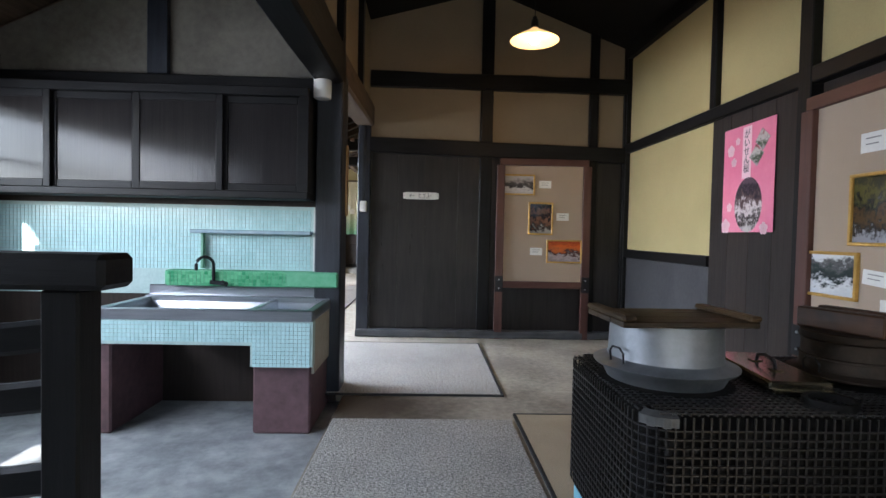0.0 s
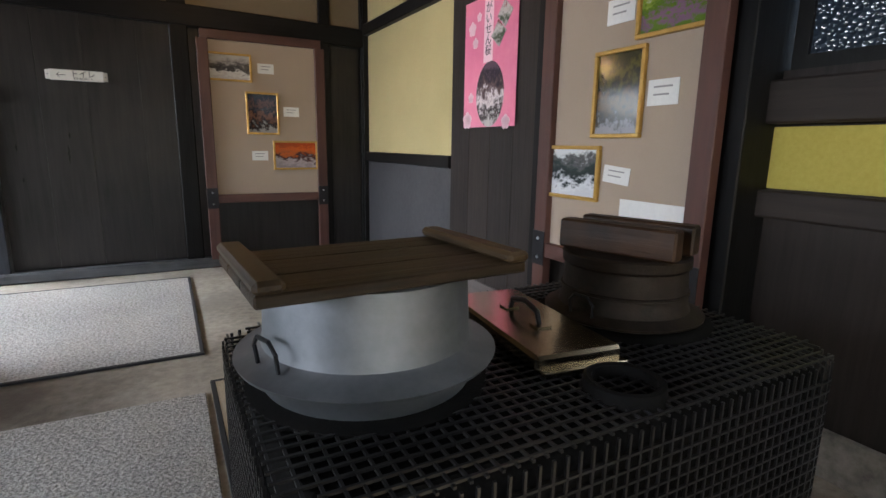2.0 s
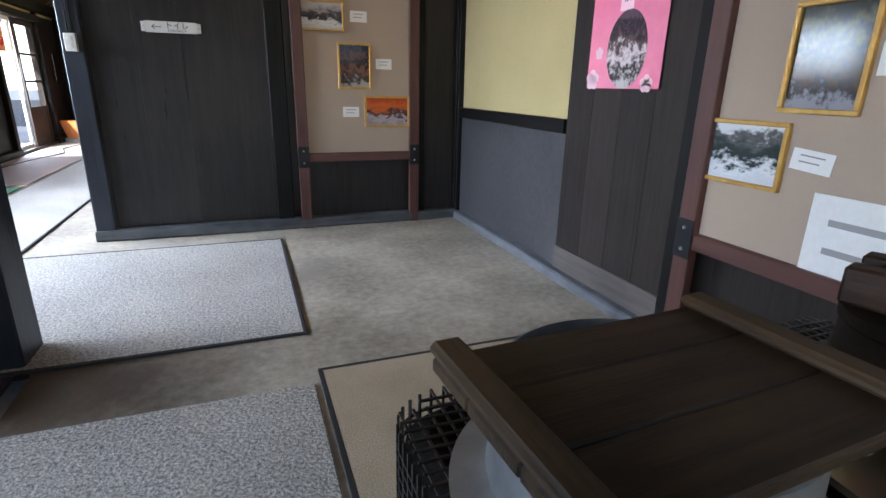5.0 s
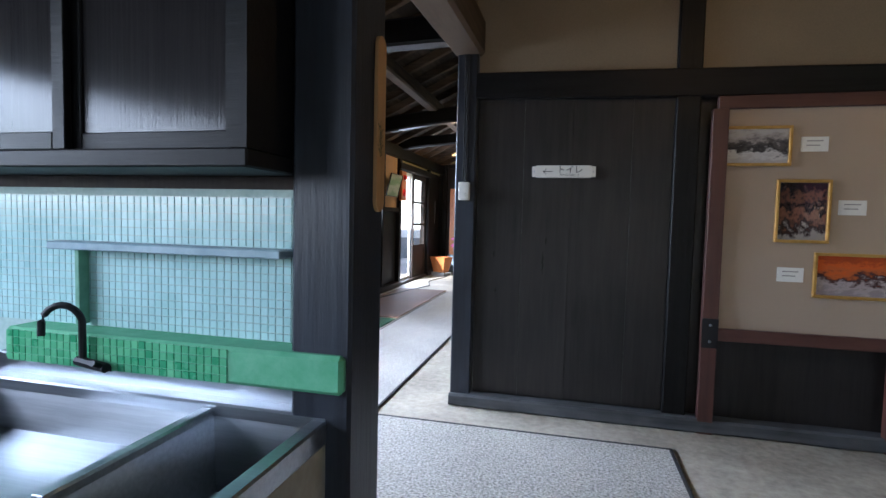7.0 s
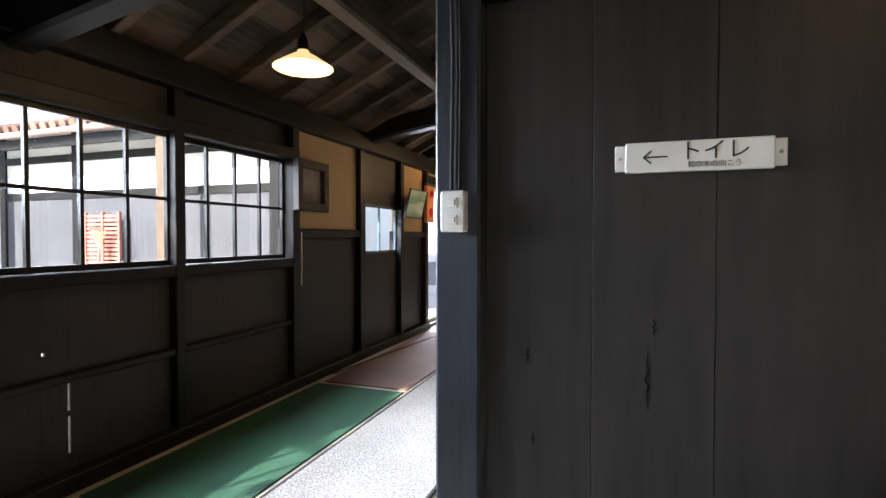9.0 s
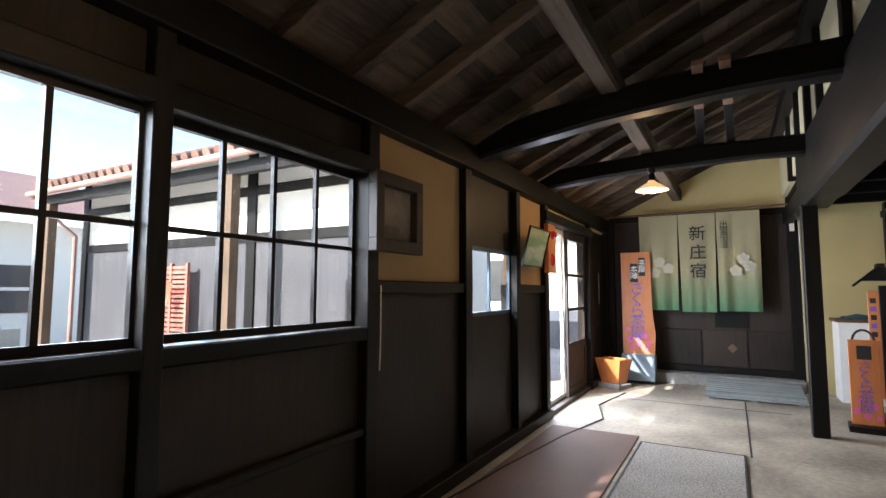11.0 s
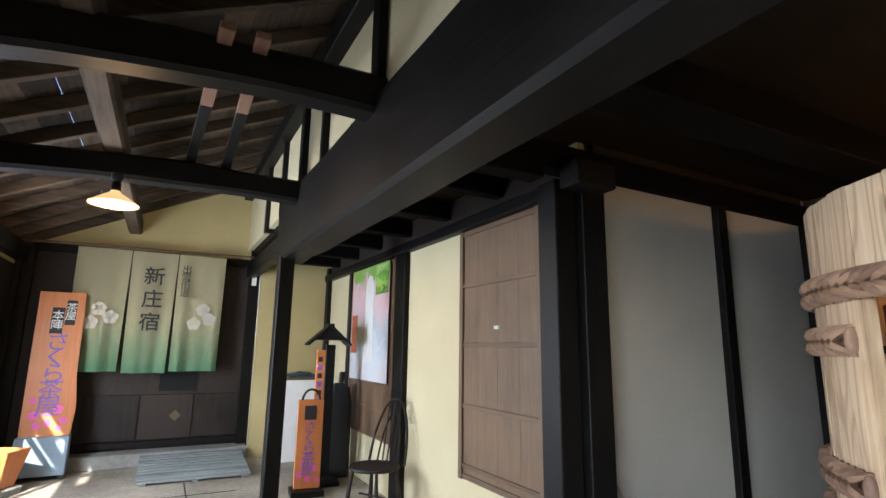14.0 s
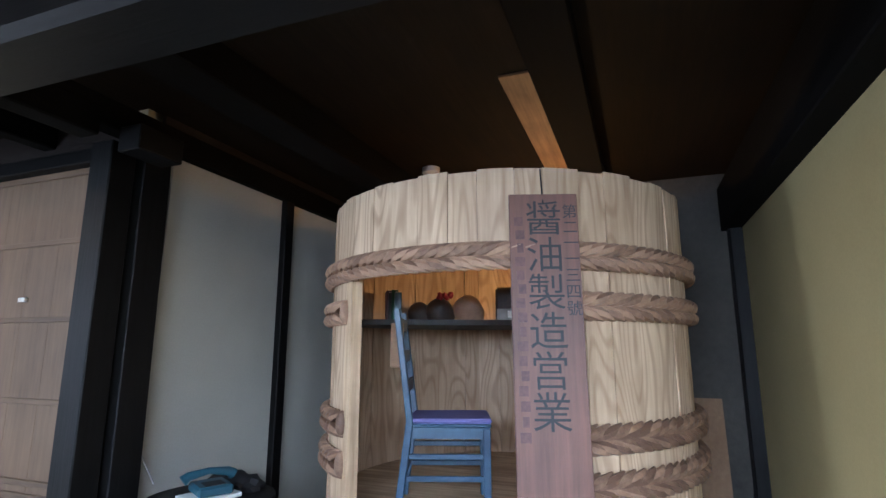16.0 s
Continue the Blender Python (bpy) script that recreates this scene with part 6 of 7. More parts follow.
blossom_dots(s, [(-0.08, 0.2, 0.035), (0.06, 0.25, 0.03), (0.0, 0.15, 0.03), (0.09, 0.14, 0.025), (-0.05, 0.3, 0.025)], -0.0165, MAGENTA)
cb = thing("counter_cabinet", (0.2, 14.5, 0.0), "white-fronted cabinet with a brown wooden top", "cabinet")
part("body", B(-0.28, 0.3, -0.2, 0.25, 0, 1.02, bev=0.004), PAPER, cb)
part("top", B(-0.31, 0.33, -0.23, 0.27, 1.02, 1.06, bev=0.005), CEDAR["x"], cb)
o = thing("cloth_heap", (0.18, 14.45, 1.06), "crumpled dark cloth on the cabinet", "cloth")
bm = bmesh.new()
bmesh.ops.create_icosphere(bm, subdivisions=3, radius=1.0)
for v in bm.verts:
    k2 = 1 + 0.35 * noise.noise(v.co * 2.2)
    v.co = Vector((v.co.x * 0.2 * k2, v.co.y * 0.13 * k2, max(0, v.co.z) * 0.06 * k2))
part("fold", bm, PHONE, o, smooth=True)
o = thing("black_bag", (0.38, 13.35, 0.0), "tall black bag beside the sign post", "bag")
bm = bmesh.new()
loft(bm, [([(x * w2, y * w2) for x, y in outline(0.14, 0.09, 0.05)], z) for w2, z in ((0.95, 0.0), (1.0, 0.1), (1.0, 0.8), (0.8, 0.98), (0.4, 1.04))])
part("body", bm, INK, o, smooth=True)
o = thing("leaning_board", (0.45, 13.75, 0.0), "narrow dark board leaning on the wall", "board")
part("plank", B(-0.02, 0.02, -0.05, 0.05, 0, 1.15, m=pose(0, 0, 0, 0, 4, 0)), BROWN["z"], o)
for i, x in enumerate((-1.44, -1.22)):
    o = thing("loft_plank", (x, 10.8, 2.90), "narrow plank laid over the tie beams, half darkened", "plank", "loft planks", rz=2 - i * 3)
    part("dark_half", B(-0.035, 0.035, -0.3, 1.0, -0.02, 0.02, bev=0.004), BLACK["y"], o)
    part("bare_half", B(-0.035, 0.035, -1.2, -0.3, -0.02, 0.02, bev=0.004), rich("bare_red_pine", (0.16, 0.08, 0.05), (0.3, 0.17, 0.11), (0.6, 0.8), GRAIN["y"], 30, 2, 0.1), o, "bare reddish half")
o = thing("thermometer", (-0.46, 14.93, 2.35), "small white gauge on the post", "gauge")
part("case", B(-0.03, 0.03, -0.02, 0.01, -0.06, 0.06, bev=0.004), WHITEPLASTIC, o)
o = thing("wall_label", (HX - 0.067, 9.50, 1.49), "tiny white label on the post", "label", rz=-90)
part("tape", B(-0.02, 0.02, -0.003, 0, -0.01, 0.01), PAPER, o)


# ---- barrel ----
BC, BR = Vector((1.90, 7.70, 0.0)), 1.10
OPEN0, OPEN1 = radians(145.5), radians(201)
b = thing("giant_barrel", (BC.x, BC.y, 0.12), "giant pale cedar brewing barrel with a doorway cut in", "barrel")
N_ST = 44


def stave(a0, a1, z0, z1, r, seg=3, th=0.05):
    bm = bmesh.new()
    rows = []
    for i in range(seg + 1):
        a = a0 + (a1 - a0) * i / seg
        rows.append([bm.verts.new((q * math.cos(a), q * math.sin(a), z)) for q in (r, r - th) for z in (z0, z1)])
    for p, q in zip(rows, rows[1:]):
        bm.faces.new((p[0], q[0], q[1], p[1]))
        bm.faces.new((p[2], p[3], q[3], q[2]))
        bm.faces.new((p[1], q[1], q[3], p[3]))
        bm.faces.new((p[0], p[2], q[2], q[0]))
    bm.faces.new((rows[0][0], rows[0][1], rows[0][3], rows[0][2]))
    bm.faces.new((rows[-1][0], rows[-1][2], rows[-1][3], rows[-1][1]))
    return bm


edges = [2 * math.pi * i / N_ST + 0.012 * math.sin(i * 2.7) for i in range(N_ST)]
edges.append(edges[0] + 2 * math.pi)
STAVEWOOD = rich("pale_cedar_staves", (0.36, 0.245, 0.145), (0.62, 0.47, 0.31), (0.55, 0.75), GRAIN["z"], 24, 2.4, 0.2, island=0.14, mix=0.6)
# growth rings: contour lines of a noise drawn out along the grain
_n, _l, _b = STAVEWOOD.node_tree.nodes, STAVEWOOD.node_tree.links, STAVEWOOD.node_tree.nodes["Principled BSDF"]
_co, _mp, _nz, _mu, _si, _rg, _mx = (_n.new("ShaderNode" + k) for k in ("TexCoord", "Mapping", "TexNoise", "Math", "Math", "MapRange", "Mix"))
_mp.inputs["Scale"].default_value = (1.0, 1.0, 0.16)
_nz.inputs["Scale"].default_value, _nz.inputs["Detail"].default_value = 4.5, 1.0
_mu.operation, _mu.inputs[1].default_value, _si.operation = "MULTIPLY", 85.0, "SINE"
_rg.inputs["From Min"].default_value, _rg.inputs["From Max"].default_value = 0.1, 1.0
_rg.inputs["To Min"].default_value, _rg.inputs["To Max"].default_value = 0.0, 0.5
_l.new(_co.outputs["Object"], _mp.inputs[0]), _l.new(_mp.outputs[0], _nz.inputs["Vector"])
_l.new(_nz.outputs[0], _mu.inputs[0]), _l.new(_mu.outputs[0], _si.inputs[0]), _l.new(_si.outputs[0], _rg.inputs[0])
_mx.data_type = "RGBA"
_l.new(_rg.outputs[0], _mx.inputs[0]), _l.new(_b.inputs["Base Color"].links[0].from_socket, _mx.inputs[6])
_mx.inputs[7].default_value = (0.24, 0.14, 0.075, 1)
_l.new(_mx.outputs[2], _b.inputs["Base Color"])
for i in range(N_ST):
    a0, a1 = edges[i] + 0.0012, edges[i + 1] - 0.0012
    r = BR + 0.004 * math.sin(i * 1.9)
    spans = [(a0, a1, 0.0)]
    if a1 > OPEN0 and a0 < OPEN1:
        spans = [(a0, a1, 1.59)]
        if a0 < OPEN0:
            spans.append((a0, OPEN0, 0.0))
        if a1 > OPEN1:
            spans.append((OPEN1, a1, 0.0))
    for s0, s1, z0 in spans:
        z1 = 2.05 + 0.006 * math.sin(i * 3.1) if z0 == 0.0 or len(spans) == 1 else 2.05
        if z0 == 0.0 and len(spans) > 1:
            z1 = 1.59
        part("stave", stave(s0, s1, z0, z1, r), STAVEWOOD, b)
bm = bmesh.new()
lathe(bm, [(0.0, 0.30), (BR - 0.052, 0.30), (BR - 0.052, 0.36), (0.0, 0.36)], 64)
part("bottom", bm, PALE["y"], b)
part("door_edge", B(-0.03, 0.03, -0.035, 0.035, 0.0, 1.59, m=Matrix.Translation(((BR - 0.02) * math.cos(OPEN0), (BR - 0.02) * math.sin(OPEN0), 0)) @ Matrix.Rotation(OPEN0, 4, "Z")), PALE["z"], b)


def hoop(z, h, a_from, a_to, lean=0.0):
    """A plaited bamboo hoop: two rows of slanting strips that meet in the middle."""
    bm = bmesh.new()
    pitch_a = 0.055
    n = int((a_to - a_from) / pitch_a)
    for i in range(n):
        for row in (-1, 1):
            a = a_from + (i + 0.5) * pitch_a
            zz = z + lean * math.sin(a)
            pts, rad = [], []
            for j in range(6):
                f = j / 5
                aa = a + (f - 0.5) * 0.15
                q = BR + 0.012 + 0.026 * math.sin(math.pi * f)
                pts.append((q * math.cos(aa), q * math.sin(aa), zz + row * h * (0.02 + 0.46 * f)))
                rad.append(0.006 + 0.019 * math.sin(math.pi * min(1, f * 0.9 + 0.08)))
            tube(bm, pts, rad, 6)
    return bm


full = (OPEN1 - 2 * math.pi + 0.0, OPEN0)
tagged(part("hoop", hoop(1.63, 0.13, 0, 2 * math.pi, 0.0), ROPE, b, "plaited bamboo hoop", True), kind="stuff")
for z in (1.40, 0.82, 0.62):
    tagged(part("hoop", hoop(z, 0.13, full[0] - 0.03, full[1] - 0.015, -0.0), ROPE, b, "plaited bamboo hoop, cut at the doorway", True), kind="stuff")
    for a in (OPEN0 - 0.03,):
        bm = bmesh.new()
        bmesh.ops.create_uvsphere(bm, u_segments=10, v_segments=6, radius=0.05, matrix=Matrix.LocRotScale(((BR + 0.02) * math.cos(a), (BR + 0.02) * math.sin(a), z), None, (0.5, 0.6, 1.25)))
        part("hoop_end", bm, ROPE, b, "bound end of the hoop", True)
sh = thing("barrel_shelf", (BC.x, BC.y, 1.47), "dark curved shelf inside the barrel", "shelf")
bm = bmesh.new()
pts = [((BR - 0.055) * math.cos(radians(a)), (BR - 0.055) * math.sin(radians(a))) for a in range(-70, 125, 5)]
lo = [bm.verts.new((x, y, 0)) for x, y in pts]
hi = [bm.verts.new((x, y, 0.035)) for x, y in pts]
bm.faces.new(lo[::-1]), bm.faces.new(hi)
for i in range(len(lo)):
    j = (i + 1) % len(lo)
    bm.faces.new((lo[i], lo[j], hi[j], hi[i]))
part("board", bm, BROWN["y"], sh)
SZ = 1.507
o = thing("brown_bag", (2.35, 8.22, SZ), "rounded brown leather bags with a red flower", "bag")
for dx, dy, r2 in ((0.0, -0.14, 0.12), (0.02, 0.1, 0.115), (0.03, 0.28, 0.1)):
    bm = bmesh.new()
    bmesh.ops.create_icosphere(bm, subdivisions=3, radius=r2)
    for v in bm.verts:
        v.co = v.co * (1 + 0.18 * noise.noise(v.co * 9))
        v.co.z = max(v.co.z, -r2 * 0.8) + r2 * 0.8
        v.co.x += dx
        v.co.y += dy
    part("bag_body", bm, LEATHER if dy > -0.1 else ROPE, o, smooth=True)
bm = bmesh.new()
for q in range(14):
    a = q * 2.4
    bmesh.ops.create_icosphere(bm, subdivisions=1, radius=0.022, matrix=Matrix.Translation((-0.02 + 0.04 * math.cos(a), 0.05 + 0.05 * math.sin(a), 0.2 + 0.015 * (q % 3))))
part("flower", bm, mat("dark_red_petal", (0.3, 0.03, 0.06), 0.7), o, "dark red flower")
o = thing("old_radio", (2.35, 7.74, SZ), "small brown and cream box radio", "radio", rz=-80)
part("case", B(-0.12, 0.12, -0.08, 0.08, 0.0, 0.26, bev=0.02), LEATHER, o)
part("panel", B(-0.11, 0.11, -0.085, -0.079, 0.015, 0.10, bev=0.004), STONE, o)
part("dial", B(-0.03, 0.03, -0.09, -0.0845, 0.035, 0.085, bev=0.002), PAPER, o)
for i, (dy, w2, c2) in enumerate(((0.0, 0.05, PHONE), (0.06, 0.045, GREENMAT), (0.115, 0.05, INK), (0.17, 0.04, MAROON))):
    o = thing("book", (1.95 + dy * 0.25, 8.50 + dy * 0.55, SZ), "dark spined book standing on the shelf", "book", "books on the shelf", rz=-60)
    part("cover", B(-w2 / 2, w2 / 2, -0.08, 0.08, 0, 0.21 + 0.02 * (i % 2), bev=0.003), c2, o)
    part("pages", B(-w2 / 2 + 0.005, w2 / 2 - 0.005, -0.076, 0.078, 0.2105 + 0.02 * (i % 2), 0.2125 + 0.02 * (i % 2)), PAPER, o)

# blue chair in the doorway of the barrel
ch = thing("blue_chair", (1.42, 7.93, 0.482), "dark blue painted wooden chair with lilac seat", "chair", rz=19)
part("seat_pad", B(-0.20, 0.20, -0.25, 0.20, 0.45, 0.475, bev=0.012), VIOLETCLOTH, ch, "lilac cloth seat")
part("seat_frame", B(-0.2, 0.2, -0.245, 0.2, 0.43, 0.45, bev=0.006), BLUEPAINT, ch)
for x in (-0.19, 0.19):
    part("apron", B(x - 0.012, x + 0.012, -0.21, 0.18, 0.375, 0.43), BLUEPAINT, ch)
    part("leg", B(x - 0.02, x + 0.02, -0.24, -0.20, 0, 0.43, bev=0.005), BLUEPAINT, ch)
    bm = bmesh.new()
    beam(bm, (x, 0.25, 0.0), (x, 0.19, 0.46), 0.04, 0.04, 0.005)
    beam(bm, (x, 0.19, 0.45), (x, 0.27, 1.06), 0.04, 0.035, 0.005)
    part("back_post", bm, BLUEPAINT, ch)
    for z in (0.16, 0.27):
        part("stretcher", B(x - 0.009, x + 0.009, -0.21, 0.21, z, z + 0.028, bev=0.003), BLUEPAINT, ch)
for z, y in ((0.98, 0.255), (0.8, 0.235), (0.64, 0.212)):
    part("back_rail", B(-0.17, 0.17, y - 0.01, y + 0.01, z - 0.035, z + 0.035, bev=0.004), BLUEPAINT, ch)
for y in (-0.22, 0.21):
    part("apron", B(-0.17, 0.17, y - 0.01, y + 0.01, 0.375, 0.43), BLUEPAINT, ch)
    part("stretcher", B(-0.17, 0.17, y - 0.009, y + 0.009, 0.2, 0.228, bev=0.003), BLUEPAINT, ch)
o = thing("hanging_note", (1.26, 8.17, 1.22), "small pinkish paper hanging behind the chair", "paper")
part("sheet", B(-0.002, 0.002, -0.04, 0.04, 0, 0.25), CARDBOARD, o)

pq = thing("hanging_plaque", (0.785, 7.225, 0.74), "weathered red-brown plaque with brushed black writing", "sign", rz=-68)
pq.matrix_basis = pose(0.79, 7.23, 0.74, -3, 0, -72)
part("board", B(-0.155, 0.155, -0.012, 0.012, 0.0, 1.29, bev=0.003), PLAQUE, pq)
lettering("wording", "醤\n油\n製\n造\n営\n業", 0.172, INK, pq, pose(0.0, -0.0125, 0.74, 90, 0, 0), 0.001, 1, 0.98)
lettering("number_wording", "第\n二\n一\n一\n三\n四\n號", 0.07, INK, pq, pose(0.118, -0.0125, 0.98, 90, 0, 0), 0.001, 1, 1.05)
for i in range(16):
    z = 1.16 - i * 0.062
    part("faded_mark", B(-0.135 + 0.006 * (i % 3), -0.095 + 0.006 * (i % 2), -0.0135, -0.0122, z - 0.022, z + 0.02), rich("faded_ink", (0.05, 0.025, 0.024), (0.13, 0.06, 0.05), (0.6, 0.8), (1, 1, 1), 60, 8, 0.0), pq)
bm = bmesh.new()
tube(bm, [(0.0, -0.014, 1.24), (0.0, 0.0, 1.30), (0.0, 0.03, 1.43)], 0.004, 6)
part("wire", bm, DARKMETAL, pq)

# ---- alcove things ----
o = thing("smoke_detector", (2.15, 8.32, 2.69), "round white smoke detector under the ceiling", "detector")
bm = bmesh.new()
lathe(bm, [(0.0, -0.035), (0.035, -0.035), (0.045, -0.02), (0.07, -0.012), (0.07, 0.03), (0.0, 0.03)], 28)
part("case", bm, WHITEPLASTIC, o, smooth=True)
o = thing("phone_table", (0.92, 9.12, 0.0), "low round black table by the wall", "table")
bm = bmesh.new()
lathe(bm, [(0.0, 0.50), (0.33, 0.50), (0.345, 0.515), (0.34, 0.53), (0.0, 0.53)], 40)
part("tabletop", bm, BLACK["x"], o, smooth=True)
bm = bmesh.new()
lathe(bm, [(0.16, 0.0), (0.16, 0.02), (0.04, 0.06), (0.04, 0.46), (0.1, 0.50)], 20)
part("pedestal", bm, BLACK["z"], o, smooth=True)
o = thing("telephone", (0.86, 9.06, 0.575), "dark teal push-button telephone", "telephone", rz=-30)
part("base", B(-0.09, 0.09, -0.1, 0.1, 0.0, 0.05, bev=0.012), PHONE, o)
bm = bmesh.new()
tube(bm, [(-0.13, 0.05, 0.065), (-0.1, 0.05, 0.085), (0.0, 0.05, 0.10), (0.1, 0.05, 0.085), (0.13, 0.05, 0.065)], [0.03, 0.024, 0.017, 0.024, 0.03], 12)
part("handset", bm, PHONE, o, smooth=True)
part("keypad", B(-0.05, 0.05, -0.085, 0.01, 0.0505, 0.055), INK, o)
for i, (m1, z0) in enumerate(((BUFF, 0.531), (PAPER, 0.553))):
    o = thing("phone_book", (0.82 + 0.02 * i, 9.05, z0), "telephone directory lying flat", "book", "directories", rz=-25 + 6 * i)
    part("pages", B(-0.13, 0.13, -0.1, 0.1, 0.0, 0.0215, bev=0.002), m1, o)
o = thing("dark_cloth", (1.12, 9.12, 0.531), "crumpled black cloth on the table", "cloth")
bm = bmesh.new()
bmesh.ops.create_icosphere(bm, subdivisions=3, radius=1.0)
for v in bm.verts:
    k2 = 1 + 0.4 * noise.noise(v.co * 2.5)
    v.co = Vector((v.co.x * 0.13 * k2, v.co.y * 0.16 * k2, max(0, v.co.z) * 0.09 * k2))
part("fold", bm, INK, o, smooth=True)
bm = bmesh.new()
tube(bm, [(0.80, 9.492, 2.5), (0.79, 9.492, 1.9), (0.76, 9.49, 1.2), (0.75, 9.49, 0.8), (0.8, 9.4, 0.6)], 0.004, 6)
solid("telephone_cable", bm, GREYINK, "thin grey cable down the plaster wall", "cable")
o = thing("post_bracket", (0.52, 9.36, 2.36), "black timber bracket on the corner post", "bracket")
part("block", B(-0.14, 0.14, -0.10, 0.06, 0.0, 0.14, bev=0.006), BLACK["x"], o)
for i, (x, a) in enumerate(((2.97, 8), (2.88, 12))):
    o = thing("cardboard_sheet", (x, 6.55 + 0.12 * i, 0.0), "brown board leaning against the wall", "board", "leaning boards")
    part("sheet", B(-0.012, 0.012, -0.25, 0.25, 0, 0.95 - 0.1 * i, m=pose(0, 0, 0, 0, a, 0)), CARDBOARD, o)

# ---- courtyard outside the windows ----
h = thing("courtyard_house", (-8.0, 11.2, -0.05), "white-walled timber outbuilding with a red tile roof", "house")
part("wall", B(-4.2, 2.6, 0.0, 4.0, 0.0, 2.25), rich("dark_board_siding", (0.035, 0.035, 0.042), (0.085, 0.083, 0.09), (0.6, 0.8), GRAIN["z"], 20, 1, 0.1), h, "dark board siding below")
part("upper_wall", B(-4.2, 2.6, 0.01, 4.0, 2.25, 3.75), WHITEWALL, h, "white plaster above")
# White face added to stand for the glare in the small window.
part("end_wall", B(2.6, 2.63, 0.02, 4.0, 0.0, 3.5), WHITEWALL, h, "white end face standing in for window glare")
for x in (-4.1, -2.0, 0.55, 2.5):
    part("timber_post", B(x - 0.09, x + 0.09, -0.03, 0.02, 0.0, 3.7), BLACK["z"], h)
for z in (2.25, 2.95, 3.6):
    part("timber_rail", B(-4.2, 2.6, -0.025, 0.015, z - 0.07, z + 0.07), BLACK["x"], h)
rf = part("roof", B(-4.6, 2.9, -0.7, 2.2, 0.0, 0.06, m=Matrix.Translation((0, 0, 3.55)) @ Matrix.Rotation(radians(20), 4, "X")), BLACK["x"], h, "dark roof boarding")
bm = bmesh.new()
for i in range(31):
    x = -4.6 + i * 0.245
    tube(bm, [(x + 0.12, -0.72, 3.38), (x + 0.12, 2.2, 4.45)], 0.085, 8)
tagged(part("roof_tile", bm, ROOFTILE, h, "red-brown roof tiles"), kind="stuff")
bm = bmesh.new()
tube(bm, [(-4.7, -0.75, 3.25), (2.95, -0.75, 3.29)], 0.055, 10)
tube(bm, [(-4.6, -0.75, 3.22), (-4.3, -0.1, 2.5), (-4.3, -0.1, 0.0)], 0.04, 8)
part("gutter", bm, rich("copper_pink_gutter", (0.36, 0.2, 0.16), (0.5, 0.32, 0.26), (0.4, 0.6), (1, 1, 1), 10, 2, 0.0), h, "pinkish gutter and downpipe")
part("eave_beam", B(-4.5, 2.8, -0.62, -0.5, 3.05, 3.22), BLACK["x"], h)
for x in (-4.2, 0.8):
    part("veranda_post", B(x - 0.08, x + 0.08, -0.64, -0.5, 0, 3.05), AGED["z"], h)
s = thing("louvred_shutter", (-9.15, 11.06, -0.05), "faded red louvred shutter leaning on the wall", "shutter")
for x in (-0.44, 0.0, 0.40):
    part("stile", B(x, x + 0.05, -0.03, 0.02, 0, 1.9), REDSHUTTER, s)
for i in range(24):
    part("louvre", B(-0.39, 0.4, -0.018, 0.012, 0.06 + i * 0.076, 0.108 + i * 0.076), REDSHUTTER, s)
t = thing("folding_table", (-8.7, 10.15, -0.05), "white-topped folding table in the yard", "table")
part("tabletop", B(-0.9, 0.9, -0.3, 0.3, 0.68, 0.71, bev=0.004), WHITEPLASTIC, t)
for x in (-0.8, 0.8):
    for y in (-0.25, 0.25):
        bm = bmesh.new()
        tube(bm, [(x * 0.85, y, 0.68), (x, y, 0.0)], 0.016)
        part("leg", bm, BRIGHTWOOD, t)
o = thing("yellow_crate", (-8.75, 9.75, -0.05), "yellow plastic crate under the table", "crate")
part("body", B(-0.3, 0.3, -0.2, 0.2, 0.0, 0.42, bev=0.02), YELLOW, o)
part("rim", B(-0.32, 0.32, -0.22, 0.22, 0.421, 0.46, bev=0.008), YELLOW, o)
o = thing("plastic_tub", (-8.0, 10.8, -0.05), "light blue plastic tub", "tub")
part("body", B(-0.3, 0.3, -0.2, 0.2, 0.0, 0.85, bev=0.03), CYANBOX, o)
rk = thing("bamboo_rake", (-9.0, 10.95, -0.05), "bamboo leaf rake standing upside down", "rake")
bm = bmesh.new()
tube(bm, [(0.12, -0.3, 0.0), (-0.02, -0.05, 1.25)], 0.014)
part("handle", bm, BRIGHTWOOD, rk)
for i in range(11):
    f = (i - 5) / 5
    bm = bmesh.new()
    tube(bm, [(-0.02, -0.05, 1.2), (-0.02 + f * 0.18, -0.06, 1.58), (-0.02 + f * 0.21, -0.12, 1.62)], 0.006, 5)
    part("tine", bm, BRIGHTWOOD, rk)
o = thing("neighbour_house", (-17.0, 9.0, -0.05), "pale house with a brown tile roof across the yard", "house")
part("wall", B(-3, 0, -6, 5, 0, 3.2), WHITEWALL, o)
part("roof", B(-4.2, 0.9, -6.6, 5.6, 0, 0.16, m=Matrix.Translation((0, 0, 3.6)) @ Matrix.Rotation(radians(20), 4, "Y")), ROOFTILE, o)
for y in (-4, -1, 2):
    wd = part("window", B(0.0, 0.03, y, y + 1.6, 0.9, 2.1), DADO, o)
    part("window_frame", B(0.031, 0.06, y - 0.06, y + 1.66, 1.46, 1.54), WHITEPLASTIC, wd)
o = thing("stacked_pallets", (-9.8, 8.6, -0.05), "stack of grey wooden pallets in the yard", "pallet")
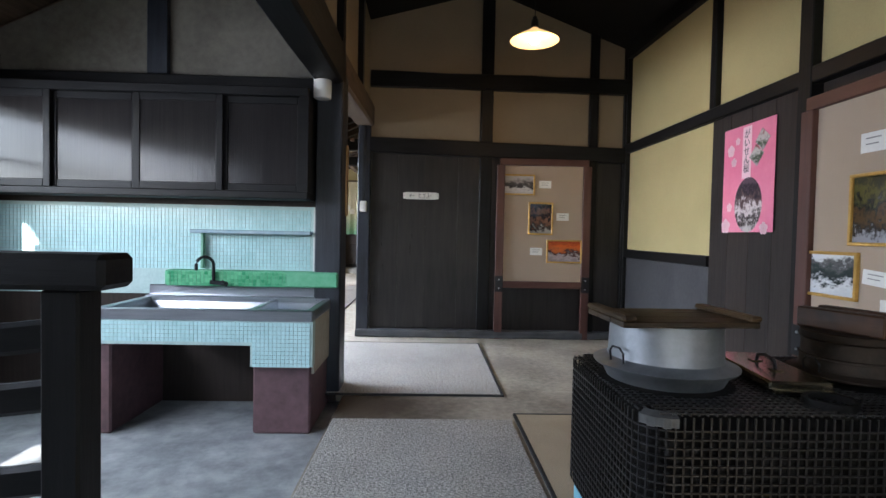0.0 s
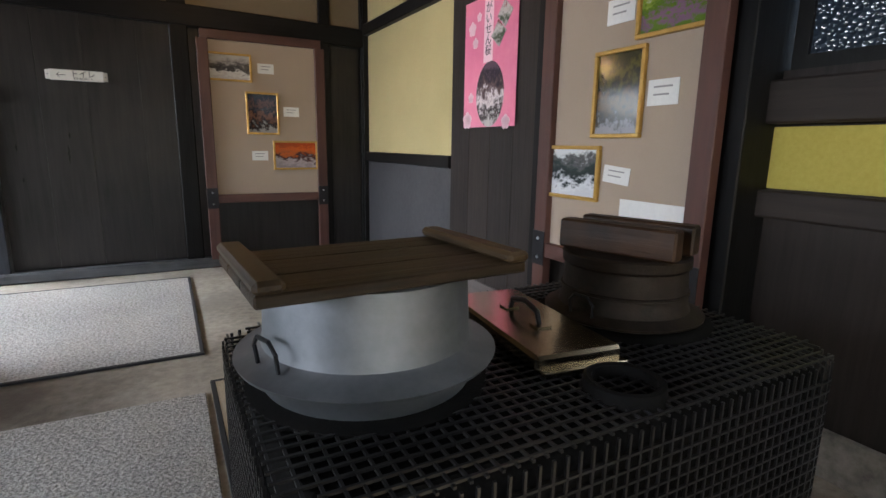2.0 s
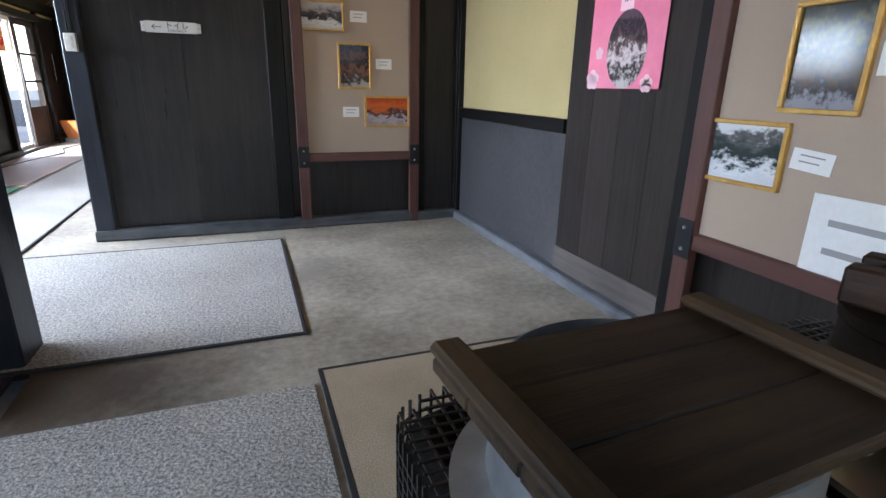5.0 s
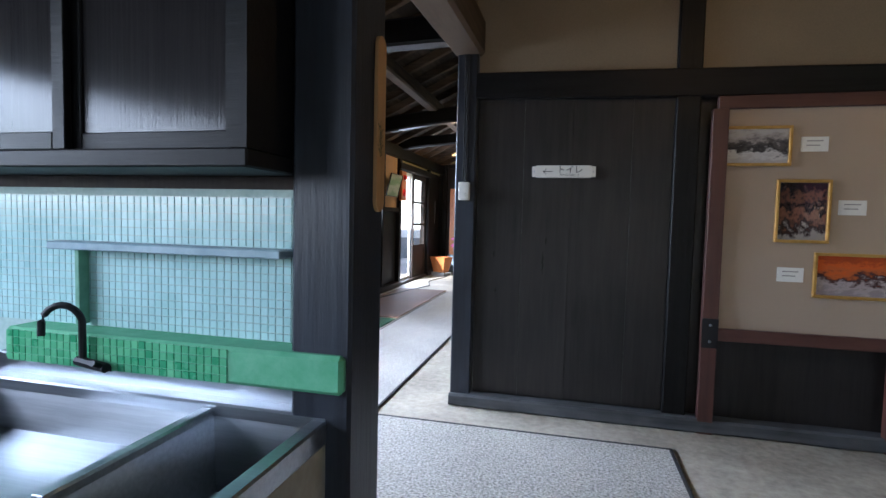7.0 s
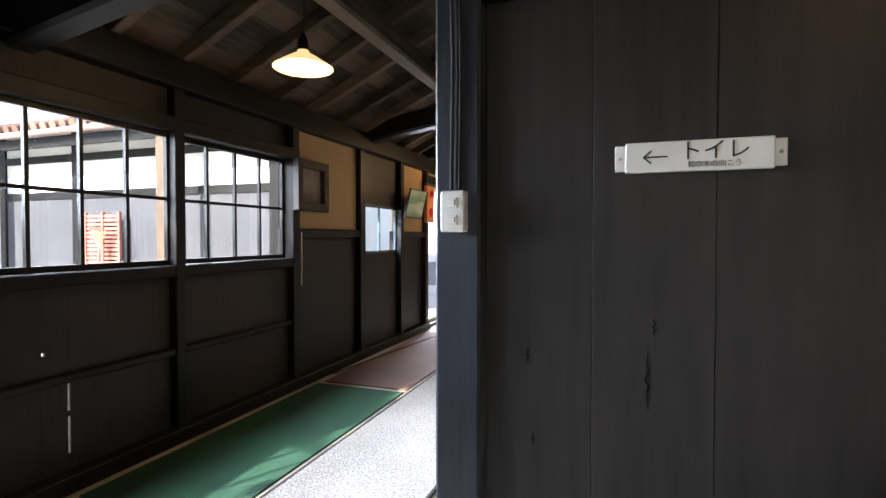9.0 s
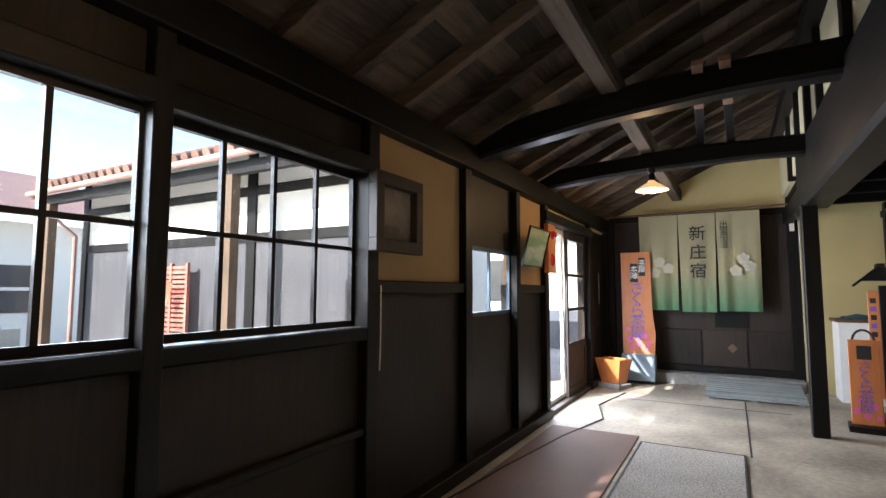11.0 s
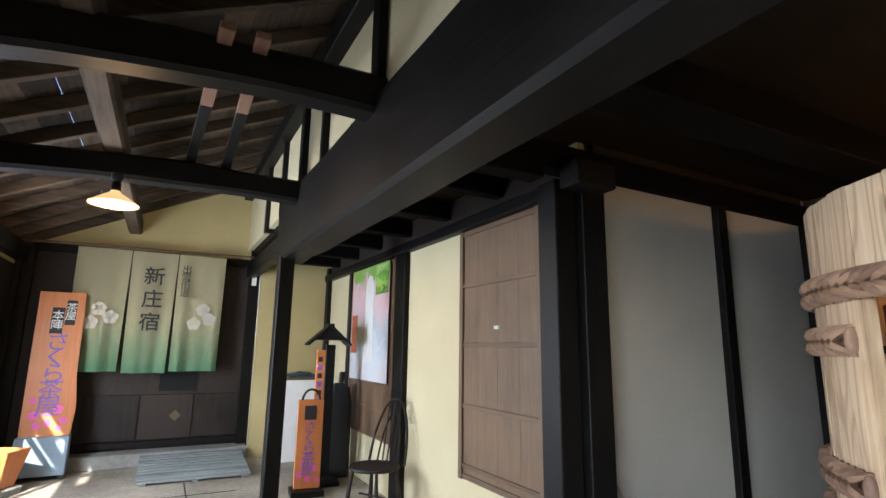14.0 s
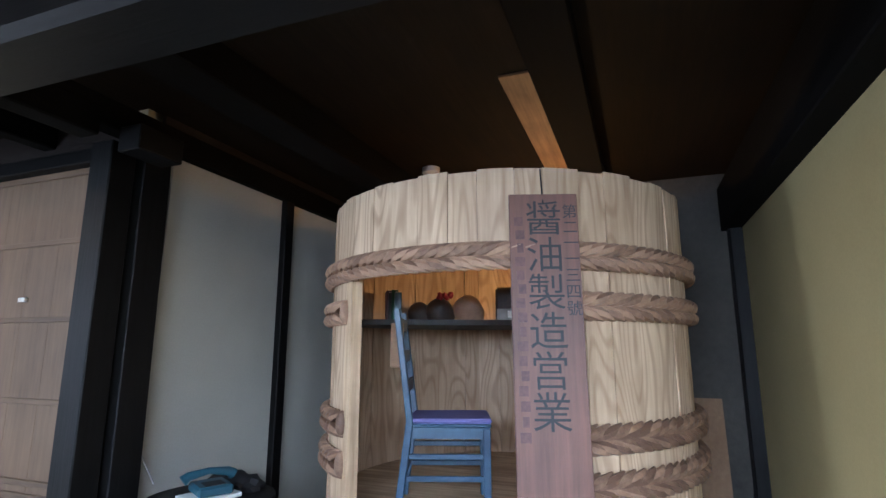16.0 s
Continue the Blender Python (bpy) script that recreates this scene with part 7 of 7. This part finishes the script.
for i in range(6):
    part("pallet_deck", B(-0.6, 0.6, -0.5, 0.5, 0.02 + i * 0.16, 0.06 + i * 0.16), RAMPWOOD, o)
    for x in (-0.55, 0.0, 0.55):
        part("pallet_block", B(x - 0.05, x + 0.05, -0.5, 0.5, 0.06 + i * 0.16, 0.18 + i * 0.16), RAMPWOOD, o)
t = thing("bare_tree", (-10.5, 7.0, -0.05), "pale bare tree with a tangle of twigs", "tree")
rng = random.Random(4)
bm = bmesh.new()
tube(bm, [(0, 0, 0), (0.08, 0.05, 1.0), (0.0, 0.15, 2.0), (0.1, 0.2, 2.8)], [0.17, 0.13, 0.1, 0.06], 8)
part("trunk", bm, AGED["z"], t, smooth=True)
bm = bmesh.new()
for i in range(150):
    z = rng.uniform(1.1, 2.8)
    p0 = Vector((0.04, 0.1, z))
    d0 = Vector((rng.uniform(-1, 1), rng.uniform(-1, 1), rng.uniform(0.1, 0.9))).normalized()
    ln = rng.uniform(0.6, 1.7)
    p1 = p0 + d0 * ln * 0.5
    p2 = p1 + (d0 + Vector((rng.uniform(-0.6, 0.6), rng.uniform(-0.6, 0.6), rng.uniform(-0.2, 0.6)))).normalized() * ln * 0.6
    tube(bm, [p0, p1, p2], [0.018, 0.011, 0.004], 4)
part("crown", bm, AGED["z"], t, "bare twigs")
bm = bmesh.new()
tube(bm, [(WX - 0.75, 4.0, 2.42), (WX - 0.75, 15.0, 2.42)], 0.06, 10)
solid("eaves_gutter", bm, WHITEPLASTIC, "off-white gutter under the eaves outside", "gutter", "structure")
# White building added to fill the small window's view with brightness.
o = thing("bright_backdrop_house", (-4.5, 19.0, -0.05), "white building added to brighten the small window's view", "house")
part("wall", B(-4.0, 3.0, 0, 4, 0, 3.4), WHITEWALL, o)
part("plinth", B(-4.0, 3.0, -0.04, 0, 0, 0.7), STONE, o)
part("roof", B(-4.4, 3.4, -0.8, 3.0, 0, 0.15, m=Matrix.Translation((0, 0, 3.5)) @ Matrix.Rotation(radians(22), 4, "X")), ROOFTILE, o)
for x in (-2.6, 0.4):
    wd = part("window", B(x, x + 1.1, -0.03, 0.0, 1.2, 2.3), DADO, o)
    part("window_frame", B(x + 0.52, x + 0.58, -0.05, -0.031, 1.2, 2.3), WHITEPLASTIC, wd)
